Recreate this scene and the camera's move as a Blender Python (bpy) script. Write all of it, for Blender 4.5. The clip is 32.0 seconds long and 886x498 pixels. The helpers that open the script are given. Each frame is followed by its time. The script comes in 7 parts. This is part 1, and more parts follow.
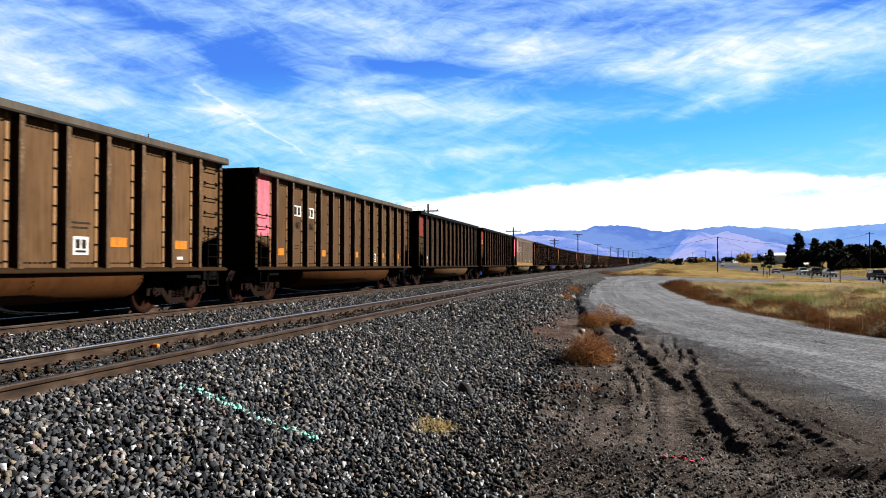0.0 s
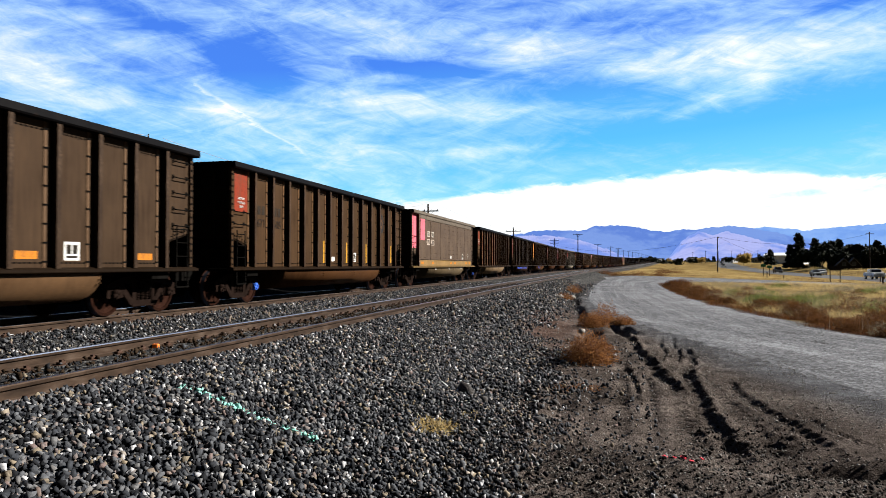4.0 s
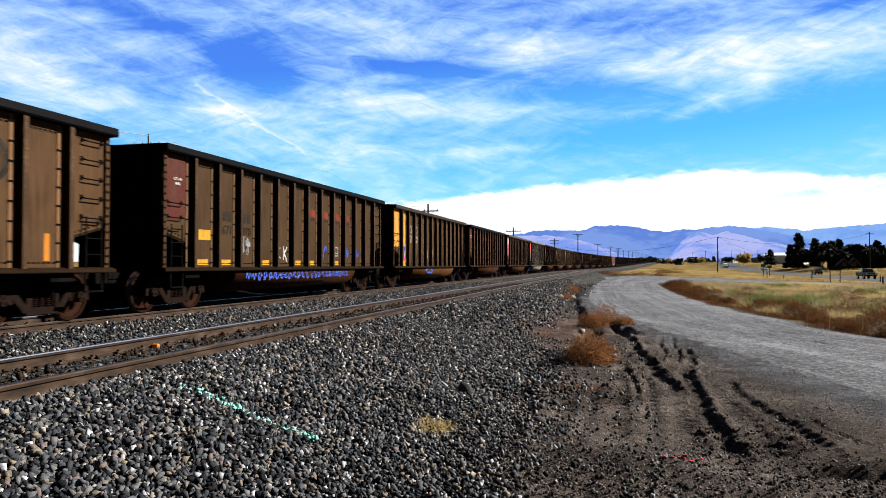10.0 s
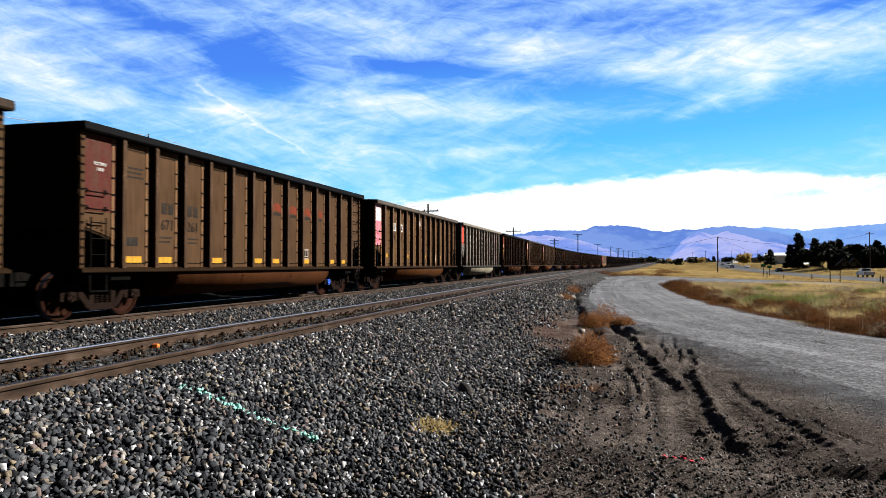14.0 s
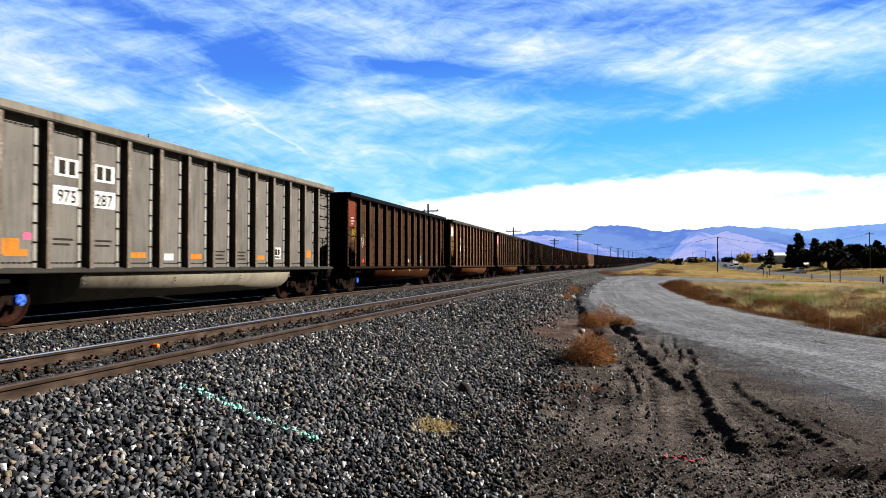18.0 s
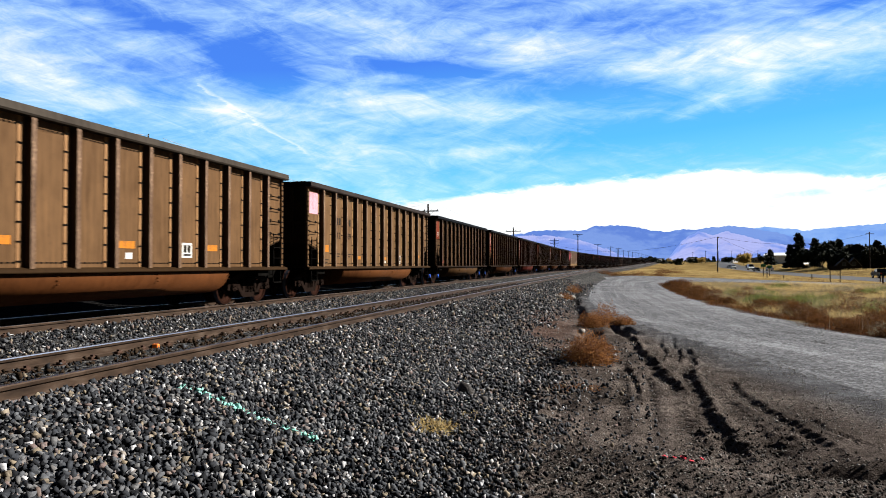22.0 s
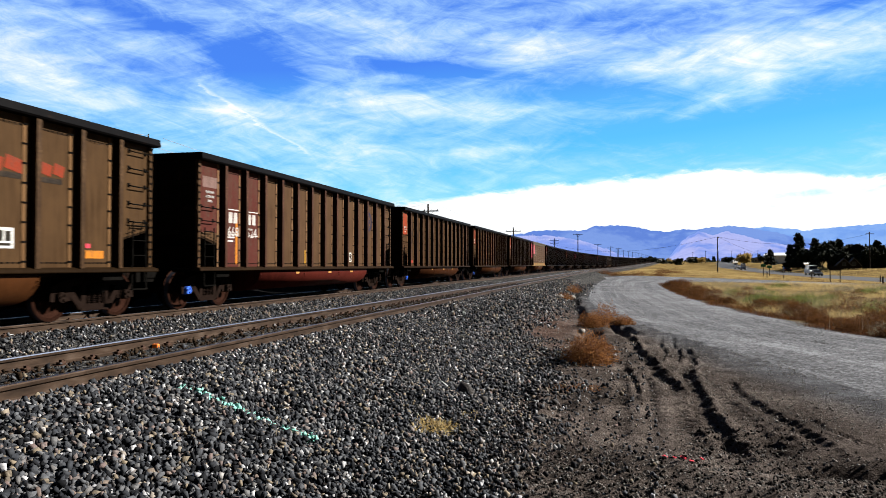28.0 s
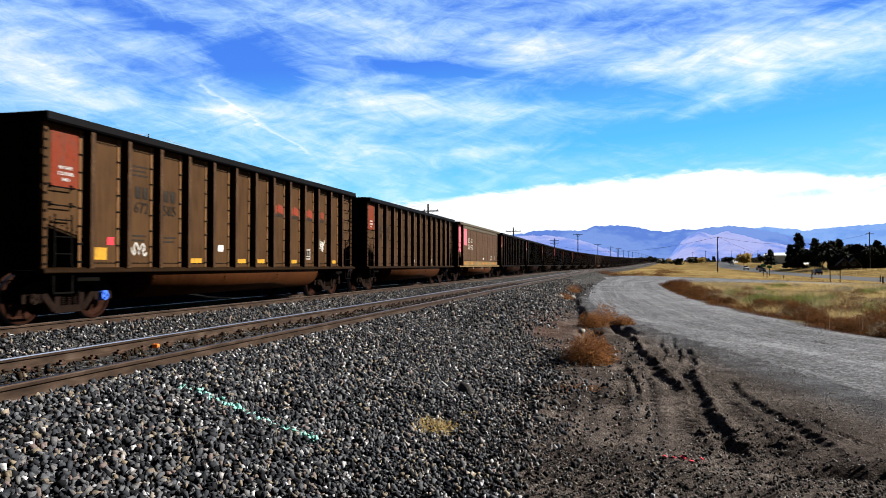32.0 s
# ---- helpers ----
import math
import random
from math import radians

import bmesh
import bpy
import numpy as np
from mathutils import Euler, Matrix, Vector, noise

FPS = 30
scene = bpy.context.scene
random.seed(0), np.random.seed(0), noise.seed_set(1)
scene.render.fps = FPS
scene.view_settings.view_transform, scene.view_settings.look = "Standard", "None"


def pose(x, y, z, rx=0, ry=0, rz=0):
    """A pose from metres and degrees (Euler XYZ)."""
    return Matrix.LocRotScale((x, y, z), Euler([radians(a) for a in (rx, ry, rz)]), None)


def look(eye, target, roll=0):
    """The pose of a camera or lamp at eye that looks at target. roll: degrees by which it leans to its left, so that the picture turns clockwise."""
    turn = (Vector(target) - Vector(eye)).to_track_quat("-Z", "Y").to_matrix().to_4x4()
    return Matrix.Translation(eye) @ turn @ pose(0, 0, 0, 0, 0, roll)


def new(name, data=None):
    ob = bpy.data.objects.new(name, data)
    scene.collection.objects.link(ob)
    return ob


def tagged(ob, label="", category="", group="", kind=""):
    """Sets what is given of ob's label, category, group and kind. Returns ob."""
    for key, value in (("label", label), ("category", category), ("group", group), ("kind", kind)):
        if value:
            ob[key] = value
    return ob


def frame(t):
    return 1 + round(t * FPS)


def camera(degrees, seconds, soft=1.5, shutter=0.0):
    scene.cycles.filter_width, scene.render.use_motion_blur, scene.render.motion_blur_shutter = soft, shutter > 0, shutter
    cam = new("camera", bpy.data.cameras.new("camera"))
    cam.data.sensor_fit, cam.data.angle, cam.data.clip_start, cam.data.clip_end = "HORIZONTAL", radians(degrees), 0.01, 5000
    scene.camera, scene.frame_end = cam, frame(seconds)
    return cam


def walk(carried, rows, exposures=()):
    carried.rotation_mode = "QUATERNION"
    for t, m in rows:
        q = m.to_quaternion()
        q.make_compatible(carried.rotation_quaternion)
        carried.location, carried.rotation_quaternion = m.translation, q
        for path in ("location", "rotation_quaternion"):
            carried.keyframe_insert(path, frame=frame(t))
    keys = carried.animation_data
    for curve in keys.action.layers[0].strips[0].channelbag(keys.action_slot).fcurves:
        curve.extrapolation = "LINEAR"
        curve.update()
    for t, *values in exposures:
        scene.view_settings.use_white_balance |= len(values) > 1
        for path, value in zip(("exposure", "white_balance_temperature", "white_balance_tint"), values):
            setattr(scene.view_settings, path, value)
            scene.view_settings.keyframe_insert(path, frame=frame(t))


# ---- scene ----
# camera: stands still beside the tracks
EYE = (0.0, 0.0, 1.66)
cam = camera(63.4, 32.0, soft=0.5, shutter=0.25)
STAND = pose(EYE[0], EYE[1], EYE[2], 91.26, 0, 13.9)
walk(cam, [(0, STAND), (32, STAND)])

# world: clear sky, one low sun from the far right of the tracks
SUN_AZ, SUN_EL = radians(66), radians(32)
world = bpy.data.worlds.new("sky")
scene.world = world
world.use_nodes = True
wn, wl = world.node_tree.nodes, world.node_tree.links
sky = wn.new("ShaderNodeTexSky")
sky.sky_type, sky.sun_disc = "NISHITA", False
sky.sun_elevation, sky.sun_rotation = SUN_EL, SUN_AZ
sky.air_density, sky.dust_density, sky.ozone_density = 1.0, 0.4, 3.0
deep = wn.new("ShaderNodeHueSaturation")
deep.inputs["Saturation"].default_value = 1.25
wl.new(sky.outputs[0], deep.inputs["Color"])
wl.new(deep.outputs[0], wn["Background"].inputs[0])
wn["Background"].inputs[1].default_value = 0.005
sun = new("sun", bpy.data.lights.new("sun", "SUN"))
sun.data.energy, sun.data.angle, sun.data.color = 5.0, radians(0.5), (1.0, 0.95, 0.88)
sun_dir = Vector((math.sin(SUN_AZ) * math.cos(SUN_EL), math.cos(SUN_AZ) * math.cos(SUN_EL), math.sin(SUN_EL)))
sun.matrix_world = look(tuple(sun_dir * 60), (0, 0, 0))
scene.view_settings.exposure = 1.62


# ---- small tools ----
def smooth(a, b, v):
    t = np.clip((np.asarray(v, dtype=float) - a) / (b - a), 0, 1)
    return t * t * (3 - 2 * t)


def link(nt, a, b):
    nt.links.new(a, b)


def mat(name, rough=0.8, metal=0.0, gloss=0.06):
    m = bpy.data.materials.new(name)
    m.use_nodes = True
    p = m.node_tree.nodes["Principled BSDF"]
    p.inputs["Roughness"].default_value, p.inputs["Metallic"].default_value = rough, metal
    p.inputs["Specular IOR Level"].default_value = 0.5 if rough < 0.4 or metal > 0.5 else gloss
    return m, m.node_tree, p


def node(nt, kind, **values):
    n = nt.nodes.new(kind)
    for key, value in values.items():
        n.inputs[key].default_value = value
    return n


def ramp(nt, fac, stops):
    r = nt.nodes.new("ShaderNodeValToRGB")
    el = r.color_ramp.elements
    while len(el) < len(stops):
        el.new(0.5)
    for e, (pos, col) in zip(el, stops):
        e.position, e.color = pos, (*col, 1) if len(col) == 3 else (col[0], col[0], col[0], 1)
    link(nt, fac, r.inputs[0])
    return r.outputs[0]


def mix(nt, fac, a, b, how="MIX"):
    m = nt.nodes.new("ShaderNodeMix")
    m.data_type, m.blend_type = "RGBA", how
    for sock, v in ((m.inputs[0], fac), (m.inputs[6], a), (m.inputs[7], b)):
        if isinstance(v, bpy.types.NodeSocket):
            link(nt, v, sock)
        else:
            sock.default_value = v if isinstance(v, (int, float)) else (*v, 1)
    return m.outputs[2]


def calc(nt, how, a, b=0.0, clamp=False):
    m = nt.nodes.new("ShaderNodeMath")
    m.operation, m.use_clamp = how, clamp
    for sock, v in ((m.inputs[0], a), (m.inputs[1], b)):
        if isinstance(v, bpy.types.NodeSocket):
            link(nt, v, sock)
        else:
            sock.default_value = v
    return m.outputs[0]


def coords(nt, scale=(1, 1, 1), what="Object"):
    tc = nt.nodes.new("ShaderNodeTexCoord")
    mp = nt.nodes.new("ShaderNodeMapping")
    mp.inputs["Scale"].default_value = scale
    link(nt, tc.outputs[what], mp.inputs[0])
    return mp.outputs[0]


def noise_of(nt, vec, scale, detail=5, rough=0.6, out=0):
    n = node(nt, "ShaderNodeTexNoise", Scale=scale, Detail=detail, Roughness=rough)
    link(nt, vec, n.inputs["Vector"])
    return n.outputs[out]


def bump(nt, p, height, strength=0.5, dist=0.02):
    b = node(nt, "ShaderNodeBump", Strength=strength, Distance=dist)
    link(nt, height, b.inputs["Height"])
    link(nt, b.outputs[0], p.inputs["Normal"])


def simple(name, col, rough=0.8, metal=0.0, var=0.35, scale=8.0, stretch=(1, 1, 1), bumps=0.2):
    """A surface of one colour with grain at two scales and a fine relief."""
    m, nt, p = mat(name, rough, metal)
    v = coords(nt, stretch)
    a = noise_of(nt, v, scale)
    b = noise_of(nt, v, scale * 7, 3)
    s = calc(nt, "ADD", calc(nt, "MULTIPLY", a, 0.65), calc(nt, "MULTIPLY", b, 0.35))
    dark = tuple(c * (1 - var) for c in col)
    light = tuple(min(1, c * (1 + var)) for c in col)
    link(nt, ramp(nt, s, [(0.3, dark), (0.7, light)]), p.inputs["Base Color"])
    if bumps:
        bump(nt, p, b, bumps, 0.01)
    return m


def add_box(bm, x0, x1, y0, y1, z0, z1, bevel=0.0):
    r = bmesh.ops.create_cube(bm, size=1)
    vs = r["verts"]
    for v in vs:
        v.co = ((x0 + x1) / 2 + v.co.x * (x1 - x0), (y0 + y1) / 2 + v.co.y * (y1 - y0), (z0 + z1) / 2 + v.co.z * (z1 - z0))
    if bevel:
        bmesh.ops.bevel(bm, geom=list({e for v in vs for e in v.link_edges}), offset=bevel, segments=1, affect="EDGES")


def add_cyl(bm, a, b, r0, r1=None, n=10):
    a, b = Vector(a), Vector(b)
    d = b - a
    q = d.to_track_quat("Z", "Y").to_matrix().to_4x4()
    bmesh.ops.create_cone(bm, cap_ends=True, segments=n, radius1=r0, radius2=r0 if r1 is None else r1, depth=d.length,
                          matrix=Matrix.Translation((a + b) / 2) @ q)


def add_prism(bm, profile, place, closed=True):
    """Sweeps a profile: place(u, v, k) gives the point of end k."""
    rings = [[bm.verts.new(place(u, v, k)) for u, v in profile] for k in (0, 1)]
    n = len(profile)
    for i in range(n if closed else n - 1):
        j = (i + 1) % n
        bm.faces.new((rings[0][i], rings[0][j], rings[1][j], rings[1][i]))
    if closed:
        bm.faces.new(rings[0][::-1])
        bm.faces.new(rings[1])


def mesh_of(name, bm, material, flat=True):
    bmesh.ops.recalc_face_normals(bm, faces=bm.faces[:])
    me = bpy.data.meshes.new(name)
    bm.to_mesh(me)
    bm.free()
    for m in material if isinstance(material, (list, tuple)) else (material,):
        me.materials.append(m)
    if not flat:
        me.polygons.foreach_set("use_smooth", [True] * len(me.polygons))
    return me


def part(name, bm, material, parent, label="", flat=True):
    me = bm if isinstance(bm, bpy.types.Mesh) else mesh_of(name, bm, material, flat)
    ob = new(name, me)
    ob.parent = parent
    if label:
        ob["label"] = label
    return ob


def mesh_from(name, verts, faces, material):
    """A mesh from arrays: verts (n, 3), faces (m, k)."""
    me = bpy.data.meshes.new(name)
    verts, faces = np.asarray(verts, dtype=np.float32), np.asarray(faces, dtype=np.int32)
    m, k = faces.shape
    me.vertices.add(len(verts))
    me.vertices.foreach_set("co", verts.ravel())
    me.loops.add(m * k)
    me.loops.foreach_set("vertex_index", faces.ravel())
    me.polygons.add(m)
    me.polygons.foreach_set("loop_start", np.arange(0, m * k, k, dtype=np.int32))
    me.update(calc_edges=True)
    me.materials.append(material)
    return me


# ---- the plan ----
NEAR_C, TRAIN_C, RAIL_Z = -6.02, -11.05, 0.60
BEND, RADIUS, TURN = 105.0, 1000.0, radians(3.8)
ARC = RADIUS * TURN


def line(s):
    """The tracks' common line: place and heading (to the right of +y) s metres along."""
    if s <= BEND:
        return 0.0, s, 0.0
    a = min((s - BEND) / RADIUS, TURN)
    x, y = RADIUS * (1 - math.cos(a)), BEND + RADIUS * math.sin(a)
    r = max(0.0, s - BEND - ARC)
    return x + r * math.sin(TURN), y + r * math.cos(TURN), a


def shift(y):
    """How far the tracks have swung to the right at y."""
    y = np.asarray(y, dtype=float)
    a = np.clip((y - BEND) / RADIUS, 0, TURN)
    return RADIUS * (1 - np.cos(a)) + np.maximum(0, y - BEND - ARC) * math.tan(TURN)


def rise(y):
    r = np.maximum(0, np.asarray(y, dtype=float) - 200)
    return np.where(r < 600, 0.0105 * r * r / (r + 200), 4.725 + 0.0055 * (r - 600))


def on_track(s, off, z=0.0):
    x, y, a = line(s)
    return Matrix.Translation((x + off * math.cos(a), y - off * math.sin(a), float(rise(y)) + z)) @ Matrix.Rotation(-a, 4, "Z")


# wheel ruts: five points along each, half width, depth
RUTS = (((-0.45, 23.0), (-0.13, 19.9), (0.16, 16.6), (0.40, 12.8), (0.70, 9.9), 0.10, 0.066),
        ((0.08, 12.0), (0.12, 11.4), (0.15, 10.8), (0.18, 10.2), (0.22, 9.4), 0.04, 0.05),
        ((1.03, 12.5), (0.90, 10.1), (0.91, 8.6), (0.93, 7.6), (0.95, 6.8), 0.10, 0.064),
        ((1.42, 10.8), (1.55, 9.1), (1.61, 8.3), (1.73, 7.7), (1.88, 7.1), 0.08, 0.034),
        ((0.85, 16.8), (0.82, 15.7), (0.78, 14.6), (0.73, 13.6), (0.68, 12.7), 0.05, 0.035),
        ((1.12, 16.9), (1.09, 15.9), (1.07, 15.1), (1.02, 14.0), (0.97, 13.0), 0.05, 0.035),
        ((1.17, 15.2), (1.19, 14.4), (1.21, 13.6), (1.23, 13.0), (1.26, 12.4), 0.06, 0.032),
        ((1.98, 8.9), (1.94, 8.3), (2.05, 7.8), (2.2, 7.5), (2.34, 7.3), 0.04, 0.026),
        ((-1.22, 9.4), (-1.10, 8.7), (-1.06, 8.2), (-1.08, 7.6), (-1.14, 6.9), 0.12, 0.06))
# tyre treads pressed into the dirt: four points along each, half width
TREADS = (((0.86, 13.0), (0.74, 9.6), (0.64, 7.7), (0.58, 6.7), 0.17), ((-0.62, 9.9), (-0.66, 8.4), (-0.70, 7.2), (-0.72, 6.5), 0.15),
          ((0.08, 14.6), (0.01, 11.4), (-0.03, 8.7), (-0.06, 7.0), 0.14), ((1.20, 10.5), (1.25, 9.0), (1.28, 8.0), (1.34, 7.0), 0.14),
          ((-0.33, 10.2), (-0.36, 8.8), (-0.38, 7.6), (-0.42, 6.8), 0.09), ((0.36, 11.2), (0.36, 9.6), (0.32, 8.2), (0.28, 7.0), 0.09))
ROAD_LEFT = [(5.6, 1), (4.6, 4), (3.5, 7.2), (2.9, 8.6), (2.3, 10.5), (1.75, 12.8), (0.9, 16.5), (0.3, 19.5), (-1.15, 25.5), (-2.05, 36), (-2.45, 52), (-2.3, 77), (-1.6, 100), (0.5, 116)]


def road_left(y):
    return np.interp(y, [p[1] for p in ROAD_LEFT], [p[0] for p in ROAD_LEFT])


def isl_edge(y):
    """The dry field's edge along the gravel road."""
    return np.interp(y, [0, 14.5, 16, 17.8, 19, 20.5, 23.4, 24.5, 26.3, 28.9, 32.8, 43.3, 51.2, 64.6, 68], [14, 9, 6.8, 5.75, 5.3, 5.05, 4.95, 4.55, 4.2, 4.15, 3.6, 3.2, 3.05, 3.3, 5.5])


def grain(x, y, f, seed=0.0):
    """Cheap smooth noise on arrays, about -1 to 1."""
    s = seed * 1.7
    return (np.sin(x * f + 1.3 * np.sin(y * f * 0.7 + s)) + np.sin(y * f * 1.21 + 1.7 * np.sin(x * f * 0.83 + 2 + s))
            + np.sin((x * 0.7 + y * 0.7) * f * 1.9 + s * 3 + np.sin((x - y) * f))) / 3


def height(x, y):
    """The ground's height: ballast bed, its shoulder, the dirt with ruts, the falling field."""
    x, y = np.asarray(x, dtype=float), np.asarray(y, dtype=float)
    u = x - shift(y)
    bed = (0.40 + 0.035 * smooth(-4.2, -4.9, u)) * smooth(-1.3, -4.3, u) * smooth(-34.0, -26.0, u)
    field = (-1.0 * smooth(8, 44, x) + 1.4 * smooth(53.5, 66, x)) * smooth(20, 120, y)
    h = bed + 0.42 * smooth(-14.2, -17.5, u) * smooth(-34, -28, u) + field + rise(y)
    near = smooth(45, 15, y) * smooth(-3.6, -1.2, u) * smooth(7, 2.5, x)
    flat = 1 - 0.8 * smooth(6.3, 7.2, y) * smooth(14, 11, y) * smooth(-1.0, -0.6, x)
    h = h + near * (0.03 * grain(x, y, 1.6) + flat * (0.018 * grain(x, y, 4.6, 1) + 0.014 * grain(x, y, 11, 2) + 0.011 * grain(x, y, 29, 5) * smooth(14, 7, y)))
    h = h + 0.05 * smooth(-5, -3, u) * smooth(-1, -2.4, u) * grain(x, y, 2.3, 4) * smooth(60, 30, y)
    # the road's edge drops into a shallow ditch
    e = x - road_left(y) + 0.12 * grain(x, y, 1.1, 14)
    h = h - 0.24 * smooth(-1.6, -0.5, e) * smooth(0.1, -0.3, e) * smooth(17.0, 20.0, y) * smooth(85, 50, y)
    # a low bank with tumbleweeds on it
    h = h + 0.22 * np.exp(-(((x + 0.45 + 0.10 * (y - 20)) / 0.42) ** 2 + ((y - 20.2) / 2.6) ** 2))
    h = h - 0.30 * np.exp(-(((x + 0.75) / 0.28) ** 2 + ((y - 18.2) / 0.9) ** 2)) - 0.26 * np.exp(-(((x - 0.0) / 0.22) ** 2 + ((y - 18.6) / 0.9) ** 2))
    h = h + 0.14 * np.exp(-(((x + 0.75) / 0.6) ** 2 + ((y - 12.6) / 1.4) ** 2))
    h = h + 0.10 * np.exp(-(((x + 1.75) / 0.5) ** 2 + ((y - 7.6) / 1.2) ** 2))
    # turned earth beyond the nearest stones
    h = h - 0.15 * np.exp(-(((x - 1.72 - 0.3 * (y - 6.4)) / 0.5) ** 2 + ((y - 6.4) / 0.16) ** 2)) + 0.08 * np.exp(-(((x - 2.15) / 0.45) ** 2 + ((y - 6.6) / 0.2) ** 2))
    h = h + (0.035 * grain(x, y, 17, 9) + 0.025 * grain(x, y, 31, 4) - 0.05) * np.exp(-(((x - 1.15) / 0.55) ** 2 + ((y - 7.3) / 0.7) ** 2))
    ok = (y > 3) & (y < 24) & (x > -3) & (x < 5)
    if ok.any():
        xs, ys, d = x[ok], y[ok], np.zeros(int(ok.sum()))
        for *pts, w, deep in RUTS:
            px, py = np.array([p[0] for p in pts]), np.array([p[1] for p in pts])
            o = np.argsort(py)
            cx = np.interp(ys, py[o], px[o]) + 0.03 * np.sin(ys * 2.1 + deep * 90) + 0.016 * np.sin(ys * 13 + deep * 50) + 0.012 * np.sin(ys * 29) + 0.02 * grain(xs, ys, 9, 3)
            e = smooth(py.min() - 0.6, py.min() + 0.6, ys) * smooth(py.max() + 0.8, py.max() - 0.8, ys) * (0.85 + 0.3 * np.sin(ys * 7.7 + deep * 70) * np.sin(ys * 3.1))
            v = (xs - cx) / w
            d = d - e * deep * np.exp(-v ** 4) + e * deep * (0.7 + 0.35 * np.sin(ys * 5.3 + deep * 40)) * np.exp(-((v - 1.6) / 0.5) ** 2) + e * deep * 0.3 * np.exp(-((v + 1.7) / 0.6) ** 2)
            d = d + e * 0.012 * np.exp(-(v / 1.9) ** 6) * np.sin(ys * 38 + 2.2 * v)
        for *pts, w in TREADS:
            px, py = np.array([p[0] for p in pts]), np.array([p[1] for p in pts])
            o = np.argsort(py)
            v = (xs - np.interp(ys, py[o], px[o])) / w
            e = smooth(py.min() - 0.3, py.min() + 0.3, ys) * smooth(py.max() + 0.4, py.max() - 0.4, ys) * np.exp(-v ** 6)
            d = d + e * (0.022 * np.sin(ys * 27 + 4 * np.abs(v)) * (0.6 + 0.4 * grain(xs, ys, 2.3, 21)) - 0.018) + 0.010 * e * np.exp(-((np.abs(v) - 1) / 0.2) ** 2)
        h = np.array(h)
        h[ok] += d
    return h


# ---- markings on the cars ----
def mark_material():
    m, nt, p = mat("worn_marking_paint", 0.6, 0.0, 0.01)
    oi = nt.nodes.new("ShaderNodeObjectInfo")
    v = coords(nt)
    worn = ramp(nt, noise_of(nt, v, 7, 6, 0.7), [(0.27, (0.45, 0.43, 0.41)), (0.5, (0.74, 0.74, 0.74))])
    c = mix(nt, 1.0, oi.outputs["Color"], worn, "MULTIPLY")
    # road dust and paint flaked off to the brown side below
    flake = ramp(nt, calc(nt, "ADD", calc(nt, "MULTIPLY", noise_of(nt, coords(nt, (1, 1, 0.4)), 3.0, 5), 0.5), calc(nt, "MULTIPLY", noise_of(nt, v, 24, 5, 0.7), 0.5)), [(0.50, (0.0,)), (0.64, (0.75,))])
    link(nt, mix(nt, flake, c, (0.045, 0.034, 0.024)), p.inputs["Base Color"])
    return m


MARK = mark_material()
TEXTS = {}


def text_mesh(words):
    if words not in TEXTS:
        cu = bpy.data.curves.new("lettering", "FONT")
        cu.body, cu.size, cu.extrude, cu.align_x, cu.resolution_u = words, 1.0, 0.004, "CENTER", 2
        tmp = new("lettering", cu)
        dg = bpy.context.evaluated_depsgraph_get()
        me = bpy.data.meshes.new_from_object(tmp.evaluated_get(dg))
        bpy.data.objects.remove(tmp)
        me.materials.clear()
        me.materials.append(MARK)
        TEXTS[words] = me
    return TEXTS[words]


WORDS = "ROTARY COUPLER END 030 064 078 11 118 12 171 228 259 261 286 287 289 361 40 510 524 585 605 668 669 670 671 672 673 712 787 914 964 972 973 975 98"
for word in WORDS.split():
    text_mesh(word)


# ---- sky backdrop: high streaky cloud, drifting slowly ----
AXIS = 13.9
DOME_R = 4600.0


